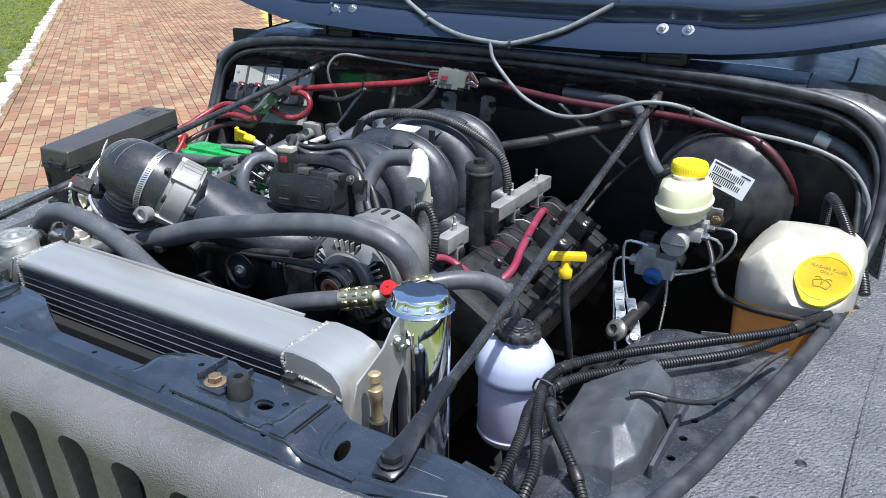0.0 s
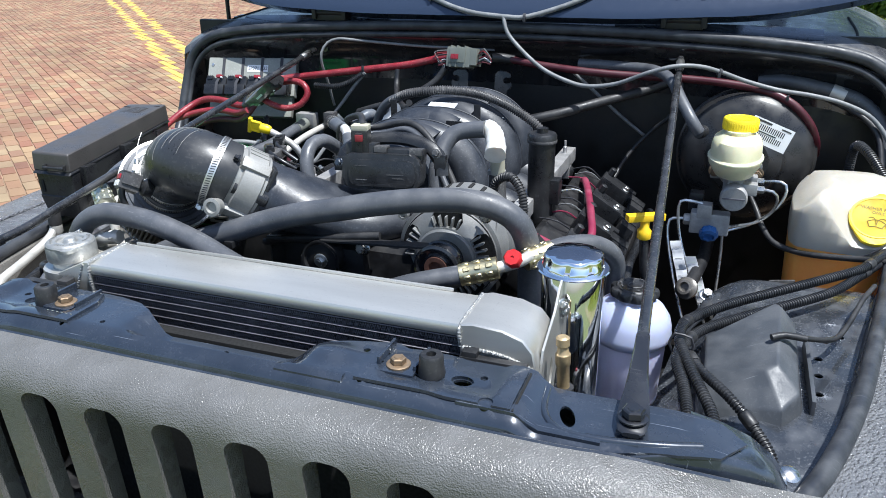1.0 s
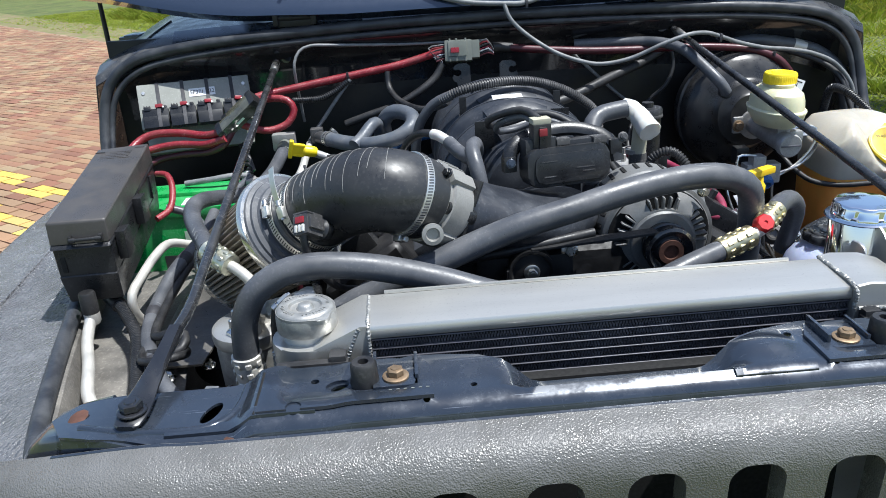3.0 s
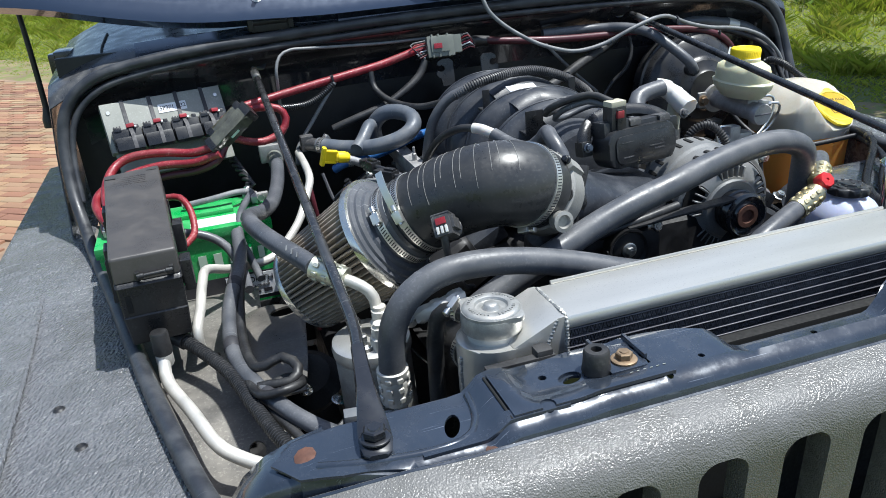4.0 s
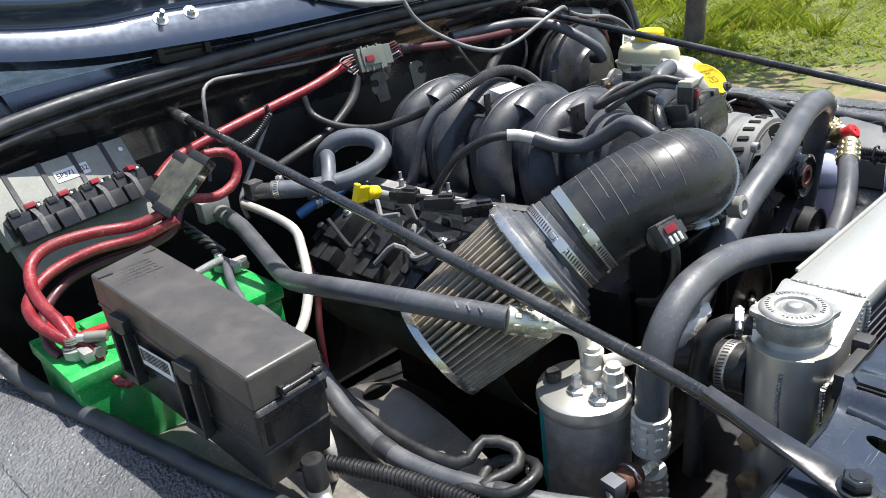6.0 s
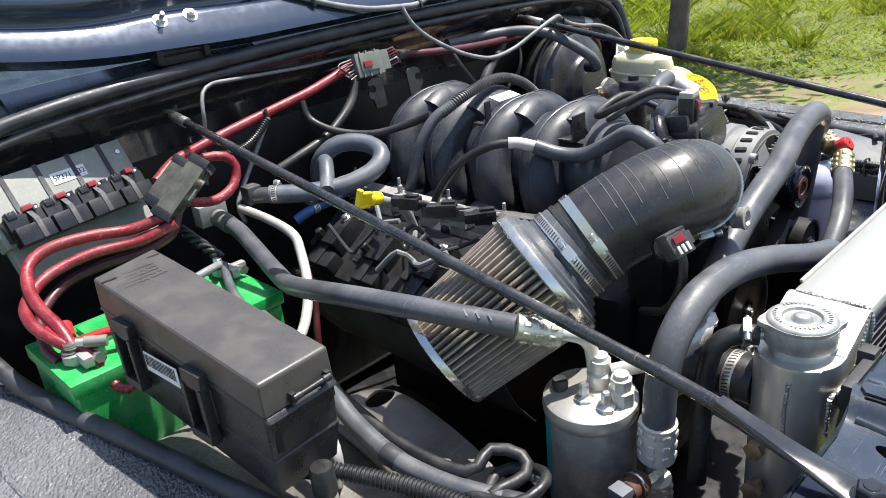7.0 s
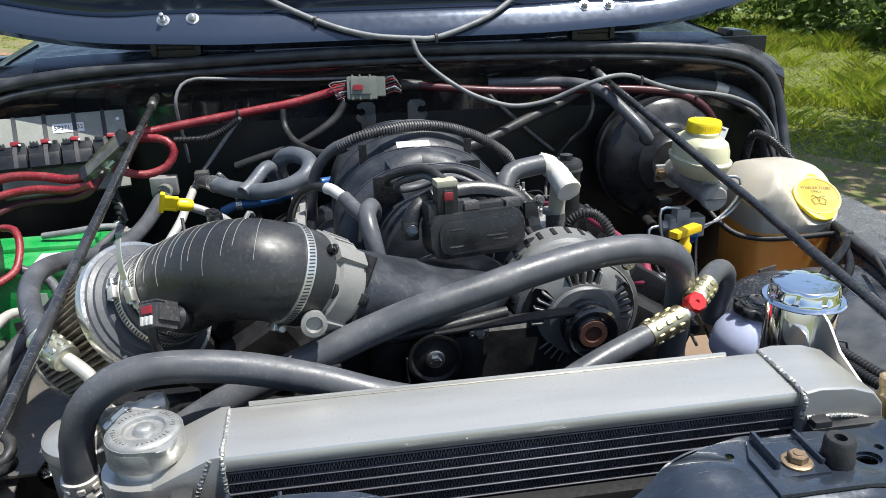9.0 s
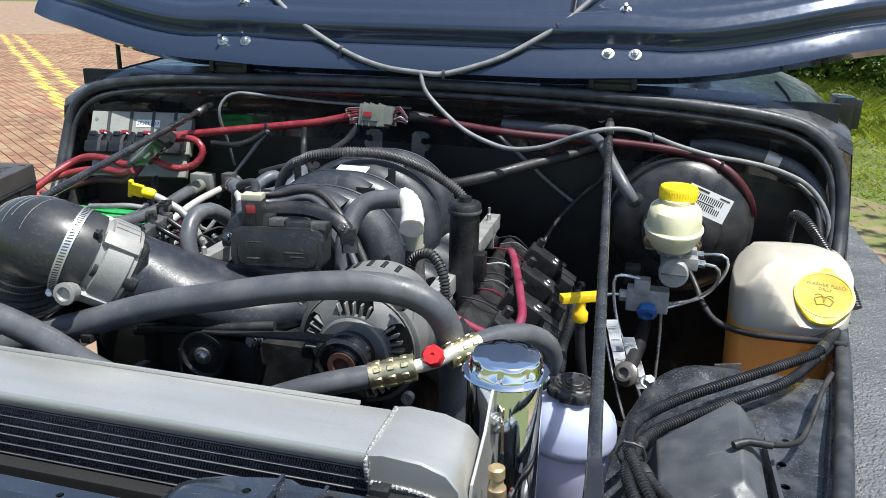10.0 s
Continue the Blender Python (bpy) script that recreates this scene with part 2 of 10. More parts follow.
BRAKE_RES = mat("yellowed_reservoir", (0.62, 0.60, 0.40), 0.4, var=0.12, vscale=14, grain=220, sss=0.3, dust=0.15, dust_col=(0.45, 0.42, 0.3))
PS_BOTTLE = mat("bluish_white_bottle", (0.42, 0.455, 0.61), 0.42, var=0.12, vscale=10, grain=220, sss=0.4, dust=0.25, dust_col=(0.36, 0.37, 0.42))
PS_FLUID = mat("lilac_fluid_behind_bottle", (0.52, 0.515, 0.69), 0.42, var=0.15, vscale=10, grain=220, sss=0.3, dust=0.25, dust_col=(0.5, 0.46, 0.5))
GREEN = mat("green_battery_case", (0.014, 0.30, 0.062), 0.33, var=0.15, vscale=14, dust=0.3, dust_col=(0.2, 0.42, 0.24), grain=350, bump=0.05, speck=0.2)
GREY_MOD = mat("grey_module_plastic", (0.26, 0.265, 0.232), 0.45, var=0.15, vscale=20, dust=0.4, dust_col=(0.32, 0.32, 0.3), grain=380, bump=0.12, speck=0.3)
GREY_CON = mat("grey_connector", (0.145, 0.155, 0.13), 0.45, var=0.12, vscale=30, dust=0.3, dust_col=(0.25, 0.25, 0.24), grain=350)
SMOKE = mat("smoky_fuse_cover", (0.10, 0.098, 0.072), 0.14, var=0.5, vscale=45, grain=200, coat=0.6, trans=0.2, dust=0.4, dust_col=(0.16, 0.16, 0.12), scratch=0.3)
LABEL_W = mat("paper_label", (0.74, 0.75, 0.76), 0.5, var=0.05, grain=300)
INK = mat("label_ink", (0.03, 0.03, 0.035), 0.6, var=0.1)
INK_Y = mat("olive_print", (0.22, 0.15, 0.01), 0.6, var=0.1)
INK_G = mat("pale_green_print", (0.55, 0.68, 0.55), 0.5, var=0.1)
GREY_WIRE = mat("grey_wire_loom", (0.17, 0.176, 0.178), 0.5, var=0.25, vscale=40, dust=0.3, dust_col=(0.26, 0.255, 0.245), grain=600, bump=0.25, speck=0.3)
BLUE_F = mat("blue_fitting", (0.025, 0.115, 0.34), 0.35, 0.1, var=0.25, grain=200, dust=0.3, dust_col=(0.12, 0.17, 0.25))
TEAL = mat("teal_drier_label", (0.02, 0.30, 0.30), 0.4, var=0.2, vscale=25, grain=200)
APRON_L = mat("dusty_steel_apron", (0.125, 0.118, 0.108), 0.5, 0.15, var=0.5, vscale=7, dust=0.75, dust_col=(0.22, 0.205, 0.18), grain=160, bump=0.14, speck=0.4, scratch=0.2)
STEEL_D = mat("dusty_bare_steel", (0.17, 0.16, 0.145), 0.4, 0.5, var=0.4, vscale=9, dust=0.6, dust_col=(0.2, 0.18, 0.155), grain=160, bump=0.1, speck=0.4, scratch=0.3)
APRON_R = mat("black_apron_paint", (0.030, 0.034, 0.041), 0.26, var=0.35, vscale=8, dust=0.45, dust_col=(0.12, 0.125, 0.135), grain=200, bump=0.05, speck=0.4, scratch=0.3, coat=0.3)
ENGINE = mat("grimy_engine_black", (0.010, 0.010, 0.011), 0.5, 0.1, var=0.4, vscale=14, dust=0.35, dust_col=(0.045, 0.042, 0.04), grain=160, bump=0.2)
MANIFOLD = mat("intake_nylon", (0.021, 0.024, 0.031), 0.45, var=0.3, vscale=9, dust=0.45, dust_col=(0.07, 0.075, 0.085), grain=420, bump=0.14, speck=0.25)
BELT = mat("belt_rubber", (0.012, 0.012, 0.013), 0.6, var=0.2, grain=200)
RUST = mat("rusty_hub", (0.10, 0.045, 0.03), 0.75, 0.2, var=0.4, vscale=60, grain=200, bump=0.2)
FILTER = mat("pleated_gauze", (0.33, 0.285, 0.23), 0.5, 0.2, var=0.35, vscale=50, grain=900, bump=0.6, bdist=0.0008, dust=0.4, dust_col=(0.2, 0.15, 0.105), speck=0.9, speck_scale=620)
# the green in this base colour paints the lawn mirrored in the lens
LENS = mat("headlight_glass", (0.20, 0.235, 0.13), 0.05, 0.85, var=0.25, vscale=14, grain=40)
MOULD = mat("pale_mould_line", (0.26, 0.255, 0.24), 0.5, var=0.3)
# near-black colour for the shade deep between the filter pleats
PLEAT_SHADE = mat("pleat_valley", (0.03, 0.027, 0.023), 0.8, var=0.3)
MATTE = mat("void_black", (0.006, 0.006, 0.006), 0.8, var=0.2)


# ---- mesh helpers ----
OFFSET = {}


def finish(bm, name, material, angle=38):
    me = bpy.data.meshes.new(name)
    bmesh.ops.recalc_face_normals(bm, faces=bm.faces)
    bm.to_mesh(me)
    bm.free()
    me.materials.append(material)
    me.polygons.foreach_set("use_smooth", [True] * len(me.polygons))
    me.set_sharp_from_angle(angle=radians(angle))
    return me


def thing(name, at, label, category, group="", kind=""):
    """An Empty at the base of a thing, which its parts hang under."""
    ob = new(name)
    ob.empty_display_size = 0.02
    ob.location = at
    OFFSET[ob] = Vector(at)
    return tagged(ob, label, category, group, kind)


def part(name, bm, material, parent, label="", angle=38):
    """Links a bmesh, built in world places, as one mesh under a thing or a part."""
    off = OFFSET[parent]
    bmesh.ops.translate(bm, verts=bm.verts, vec=-off)
    ob = new(name, finish(bm, name, material, angle))
    ob.parent = parent
    OFFSET[ob] = off
    return tagged(ob, label)


def solo(name, bm, material, label, category, group="", kind="", angle=38):
    """A thing of one mesh, with its origin at the middle of its base."""
    xs = [v.co for v in bm.verts]
    base = Vector(((min(c.x for c in xs) + max(c.x for c in xs)) / 2, (min(c.y for c in xs) + max(c.y for c in xs)) / 2, min(c.z for c in xs)))
    bmesh.ops.translate(bm, verts=bm.verts, vec=-base)
    ob = new(name, finish(bm, name, material, angle))
    ob.location = base
    OFFSET[ob] = base
    return tagged(ob, label, category, group, kind)


def B():
    return bmesh.new()


def axis(at, way, twist=0.0):
    """A pose at a point whose z axis runs along way."""
    return Matrix.Translation(at) @ Vector(way).normalized().to_track_quat("Z", "Y").to_matrix().to_4x4() @ Matrix.Rotation(radians(twist), 4, "Z")


def spline(pts, step):
    """Points along a smooth curve through pts."""
    p = [Vector(q) for q in pts]
    if len(p) == 2:
        n = max(1, int((p[1] - p[0]).length / step))
        return [p[0].lerp(p[1], i / n) for i in range(n + 1)]
    p = [2 * p[0] - p[1]] + p + [2 * p[-1] - p[-2]]
    out = []
    for i in range(1, len(p) - 2):
        a, b, c, d = p[i - 1:i + 3]
        n = max(2, int((c - b).length / step))
        for k in range(n):
            t = k / n
            out.append(0.5 * ((2 * b) + (c - a) * t + (2 * a - 5 * b + 4 * c - d) * t * t + (3 * b - a - 3 * c + d) * t ** 3))
    out.append(p[-2])
    return out


def tube(bm, pts, r, seg=12, step=0.012, ridge=0.0, depth=0.14, flat=1.0, up=None, r_end=None, raw=False):
    """A round hose or wire; ridge: the pitch of a corrugated one."""
    line = [Vector(q) for q in pts] if raw else spline(pts, step)
    if ridge:
        fine = spline(pts, 0.004)
        total = sum((fine[i + 1] - fine[i]).length for i in range(len(fine) - 1))
        n = max(4, int(total / (ridge / 2)))
        line, run, j = [], 0.0, 0
        for k in range(n + 1):
            want = total * k / n
            while j < len(fine) - 2 and run + (fine[j + 1] - fine[j]).length < want:
                run += (fine[j + 1] - fine[j]).length
                j += 1
            d = (fine[j + 1] - fine[j])
            line.append(fine[j] + d * min(1.0, (want - run) / max(1e-9, d.length)))
    if ridge:
        # three rings to a corrugation: groove, wall, flat crest
        r0, base = r, line
        line, wave = [], []
        for i in range(len(base) - 1):
            for f, w in (((0.0, 1.0), (0.55, 1.0)) if i % 2 == 0 else ((0.0, 1 - depth), (0.55, 1 - depth))):
                line.append(base[i].lerp(base[i + 1], f))
                wave.append(w)
    rings, u = [], None
    for i, c in enumerate(line):
        t = (line[min(i + 1, len(line) - 1)] - line[max(i - 1, 0)]).normalized()
        if u is None:
            u = Vector(up) if up else (Vector((0, 0, 1)) if abs(t.z) < 0.9 else Vector((1, 0, 0)))
        u = (u - t * u.dot(t)).normalized()
        w = t.cross(u)
        rr = r if r_end is None else r + (r_end - r) * i / (len(line) - 1)
        if ridge:
            rr *= wave[i]
        rings.append([bm.verts.new(c + (u * math.cos(a) * flat + w * math.sin(a)) * rr) for a in (2 * math.pi * k / seg for k in range(seg))])
    for a, b in zip(rings, rings[1:]):
        for k in range(seg):
            bm.faces.new((a[k], a[(k + 1) % seg], b[(k + 1) % seg], b[k]))
    bm.faces.new(rings[0][::-1])
    bm.faces.new(rings[-1])
    return bm


def lathe(bm, prof, m, seg=32):
    """Turns (radius, height) pairs round the z axis of m."""
    rings = []
    for r, h in prof:
        if r < 1e-5:
            rings.append([bm.verts.new(m @ Vector((0, 0, h)))])
        else:
            rings.append([bm.verts.new(m @ Vector((r * math.cos(2 * math.pi * k / seg), r * math.sin(2 * math.pi * k / seg), h))) for k in range(seg)])
    for a, b in zip(rings, rings[1:]):
        for k in range(seg):
            j = (k + 1) % seg
            if len(a) == 1 and len(b) == 1:
                continue
            if len(a) == 1:
                bm.faces.new((a[0], b[k], b[j]))
            elif len(b) == 1:
                bm.faces.new((a[k], a[j], b[0]))
            else:
                bm.faces.new((a[k], a[j], b[j], b[k]))
    for ring, flip in ((rings[0], True), (rings[-1], False)):
        if len(ring) > 1:
            bm.faces.new(ring[::-1] if flip else ring)
    return bm


def rbox(bm, c, s, bev=0.004, m=None, seg=2, taper=1.0):
    """A box of size s about c with rounded edges; taper: the width of its foot over that of its top."""
    mm = (m or Matrix()) @ Matrix.Translation(c)
    vs = []
    for z in (-0.5, 0.5):
        k = taper if z < 0 else 1.0
        for x, y in ((-0.5, -0.5), (0.5, -0.5), (0.5, 0.5), (-0.5, 0.5)):
            vs.append(bm.verts.new(mm @ Vector((x * s[0] * k, y * s[1] * k, z * s[2]))))
    fs = [bm.faces.new([vs[i] for i in f]) for f in ((3, 2, 1, 0), (4, 5, 6, 7), (0, 1, 5, 4), (1, 2, 6, 5), (2, 3, 7, 6), (3, 0, 4, 7))]
    if bev:
        es = {e for f in fs for e in f.edges}
        bmesh.ops.bevel(bm, geom=list(es), offset=bev, segments=seg, affect="EDGES", profile=0.7)
    return bm


def prism(bm, outline, h, m=None, bev=0.0, seg=2):
    """An outline in the xy plane of m, h thick."""
    mm = m or Matrix()
    a = [bm.verts.new(mm @ Vector((x, y, 0))) for x, y in outline]
    b = [bm.verts.new(mm @ Vector((x, y, h))) for x, y in outline]
    n = len(a)
    fs = [bm.faces.new(a[::-1]), bm.faces.new(b)]
    fs += [bm.faces.new((a[i], a[(i + 1) % n], b[(i + 1) % n], b[i])) for i in range(n)]
    if bev:
        es = {e for f in fs[:2] for e in f.edges}
        bmesh.ops.bevel(bm, geom=list(es), offset=bev, segments=seg, affect="EDGES", profile=0.7)
    return bm


def circle(cx, cy, r, n=20, ry=None, turn=0.0):
    ry = r if ry is None else ry
    c, s = math.cos(turn), math.sin(turn)
    return [(cx + c * r * math.cos(a) - s * ry * math.sin(a), cy + s * r * math.cos(a) + c * ry * math.sin(a)) for a in (2 * math.pi * k / n for k in range(n))]


def rrect(cx, cy, w, h, r, n=5):
    out = []
    for sx, sy, a0 in ((1, 1, 0), (-1, 1, 90), (-1, -1, 180), (1, -1, 270)):
        for k in range(n + 1):
            a = radians(a0 + 90 * k / n)
            out.append((cx + sx * (w / 2 - r) + r * math.cos(a), cy + sy * (h / 2 - r) + r * math.sin(a)))
    return out


def inside(p, poly):
    x, y = p
    hit = False
    for i in range(len(poly)):
        (x0, y0), (x1, y1) = poly[i - 1], poly[i]
        if (y0 > y) != (y1 > y) and x < (x1 - x0) * (y - y0) / (y1 - y0) + x0:
            hit = not hit
    return hit


def sheet(bm, outline, holes, fn, back, grid=0.02):
    """A pressed sheet with holes right through it: fn(u, v) is its face, back(u, v) the way to its other face."""
    from mathutils.geometry import delaunay_2d_cdt

    def dense(poly, d):
        out = []
        for i, q in enumerate(poly):
            nx = poly[(i + 1) % len(poly)]
            n = max(1, int(math.hypot(nx[0] - q[0], nx[1] - q[1]) / d))
            out += [(q[0] + (nx[0] - q[0]) * k / n, q[1] + (nx[1] - q[1]) * k / n) for k in range(n)]
        return out

    loops = [dense(outline, grid)] + [list(h) for h in holes]
    pts, edges = [], []
    for lp in loops:
        s = len(pts)
        pts += [Vector(q) for q in lp]
        edges += [(s + i, s + (i + 1) % len(lp)) for i in range(len(lp))]
    xs, ys = [q[0] for q in outline], [q[1] for q in outline]
    nx, ny = int((max(xs) - min(xs)) / grid), int((max(ys) - min(ys)) / grid)
    for i in range(1, nx):
        for j in range(1, ny):
            q = (min(xs) + (i + 0.25 * (j % 2)) * (max(xs) - min(xs)) / nx, min(ys) + j * (max(ys) - min(ys)) / ny)
            if inside(q, outline) and not any(inside(q, h) for h in holes):
                pts.append(Vector(q))
    vco, _, tri, *_ = delaunay_2d_cdt(pts, edges, [], 0, 1e-6)
    top = [bm.verts.new(fn(q[0], q[1])) for q in vco]
    bot = [bm.verts.new(Vector(fn(q[0], q[1])) + Vector(back(q[0], q[1]))) for q in vco]
    count = {}
    for f in tri:
        c = (sum(vco[i][0] for i in f) / 3, sum(vco[i][1] for i in f) / 3)
        if not inside(c, loops[0]) or any(inside(c, h) for h in loops[1:]):
            continue
        bm.faces.new([top[i] for i in f])
        bm.faces.new([bot[i] for i in reversed(f)])
        for a, b in zip(f, f[1:] + f[:1]):
            count[(a, b)] = 1
    for a, b in list(count):
        if (b, a) not in count:
            bm.faces.new((top[b], top[a], bot[a], bot[b]))
    bmesh.ops.delete(bm, geom=[v for v in bm.verts if not v.link_faces], context="VERTS")
    return bm


def loft(bm, rows, close=False):
    """A skin over rows of points, all of one length."""
    vs = [[bm.verts.new(q) for q in r] for r in rows]
    for a, b in zip(vs, vs[1:]):
        n = len(a)
        for i in range(n if close else n - 1):
            bm.faces.new((a[i], a[(i + 1) % n], b[(i + 1) % n], b[i]))
    return bm


def thicken(bm, t):
    """Gives an open skin a second side."""
    bmesh.ops.recalc_face_normals(bm, faces=bm.faces)
    bmesh.ops.solidify(bm, geom=list(bm.faces), thickness=t)
    return bm


def hexbolt(bm, at, way, r=0.008, h=0.007, washer=1.5, twist=10):
    m = axis(at, way, twist)
    lathe(bm, [(r * washer, 0), (r * washer, 0.0018), (r * washer * 0.9, 0.0026), (r * 1.02, 0.0028)], m, 20)
    prism(bm, circle(0, 0, r, 6), h, m @ Matrix.Translation((0, 0, 0.0024)), bev=r * 0.12, seg=1)
    lathe(bm, [(r * 0.55, h + 0.0022), (r * 0.5, h + 0.0035), (0, h + 0.0035)], m, 12)
    return bm


def lettering(name, text, size, m, material, parent, depth=0.0004):
    """Words in the built-in font, as a thin raised mesh under a part."""
    cu = bpy.data.curves.new(name, "FONT")
    cu.body, cu.size, cu.extrude, cu.align_x, cu.align_y = text, size, depth, "CENTER", "CENTER"
    tmp = bpy.data.objects.new(name, cu)
    scene.collection.objects.link(tmp)
    dg = bpy.context.evaluated_depsgraph_get()
    me = bpy.data.meshes.new_from_object(tmp.evaluated_get(dg))
    bpy.data.objects.remove(tmp)
    bpy.data.curves.remove(cu)
    off = OFFSET[parent]
    me.transform(Matrix.Translation(-off) @ m)
    me.materials.clear()
    me.materials.append(material)
    ob = new(name, me)
    ob.parent = parent
    OFFSET[ob] = off
    return ob


def bars(bm, m, rows, h=0.0004):
    """Unreadable print as plain bars: (x, y, width, height) on the xy plane of m."""
    for x, y, w, t in rows:
        rbox(bm, (x, y, h / 2), (w, t, h), 0, m)
    return bm


def clamp(at, way, r, width=0.012, screw=90.0, label="perforated stainless worm-drive hose clamp", material=None, tail=0.0):
    """A worm-drive clamp: band, slots, screw housing, screw."""
    m = axis(at, way)
    ob = thing("hose_clamp", m.translation, label, "hose clamp", "hose clamps")
    part("band", lathe(B(), [(r, -width / 2), (r + 0.0012, -width / 2), (r + 0.0016, 0), (r + 0.0012, width / 2), (r, width / 2), (r - 0.001, 0)], m, 48), material or STAIN, ob)
    s = B()
    n = int(2 * math.pi * r / 0.0042)
    for k in range(n):
        a = 360 * k / n
        rbox(s, (r + 0.0014, 0, 0), (0.0008, 0.0016, width * 0.62), 0, m @ Matrix.Rotation(radians(a), 4, "Z") @ Matrix.Rotation(radians(14), 4, "X"))
    part("slot", s, INK, ob)
    q = m @ Matrix.Rotation(radians(screw), 4, "Z")
    part("screw_housing", rbox(B(), (r + 0.005, 0, 0), (0.008, 0.017, width * 1.15), 0.002, q), material or STAIN, ob)
    sc = B()
    sm = q @ Matrix.Translation((r + 0.006, -0.019, 0)) @ Matrix.Rotation(radians(-90), 4, "X")
    lathe(sc, [(0.0035, 0), (0.0045, 0.001), (0.0045, 0.008), (0.003, 0.009), (0.003, 0.03)], sm, 14)
    part("screw", sc, STEEL, ob)
    if tail:
        tl = B()
        pts = [q @ Vector((math.cos(a) * (r + 0.003 + 0.03 * f * f), math.sin(a) * (r + 0.003 + 0.03 * f * f), 0)) for f, a in ((f / 8, 0.25 + tail * f / 8) for f in range(9))]
        wv = (q.to_3x3() @ Vector((0, 0, 1))) * width / 2
        loft(tl, [[p + wv for p in pts], [p - wv for p in pts]])
        thicken(tl, 0.001)
        part("band_tail", tl, material or STAIN, ob)
    return ob


def crimp(pts, r, material, parent, name="crimp"):
    """A pressed hose ferrule with rows of dimples along a short line."""
    a, b = Vector(pts[0]), Vector(pts[-1])
    m = axis(a, b - a)
    n = (b - a).length
    bm = lathe(B(), [(r * 0.9, 0), (r, 0.001), (r, n * 0.2), (r * 0.92, n * 0.28), (r, n * 0.36), (r * 0.92, n * 0.5), (r, n * 0.62), (r * 0.92, n * 0.74), (r, n * 0.84), (r, n - 0.001), (r * 0.85, n)], m, 24)
    ob = part(name, bm, material, parent)
    if ob.parent.parent is None:
        for k in range(8):
            for h in (0.2, 0.49, 0.78):
                part("dimple", rbox(B(), (r * 0.985, 0, n * h), (0.003, r * 0.42, n * 0.16), 0.0012, m @ Matrix.Rotation(radians(45 * k), 4, "Z"), 1), material, ob)
    return ob


# ---- the car body ----
car = thing("car", (0, 0.5, 0.35), "black off-road car with bed-lined grille and fenders and open hood", "car")


def smooth(a, b, x):
    t = max(0.0, min(1.0, (x - a) / (b - a)))
    return t * t * (3 - 2 * t)


# fender rail: half width and height of the rubber edge along the bay
RAIL = [(0.03, 0.690, 0.955), (0.13, 0.725, 0.962), (0.30, 0.768, 0.965), (0.50, 0.812, 0.966), (0.75, 0.862, 0.967), (0.95, 0.905, 0.972), (1.06, 0.928, 1.0)]


def rail(y, side=-1):
    wide = 0.028 * smooth(0.04, 0.20, y) * (1 - smooth(0.85, 1.10, y)) if side > 0 else 0.0
    for (a, xa, za), (b, xb, zb) in zip(RAIL, RAIL[1:]):
        if y <= b:
            t = max(0.0, (y - a) / (b - a))
            return xa + (xb - xa) * t + wide, za + (zb - za) * t
    return RAIL[-1][1] + wide, RAIL[-1][2]


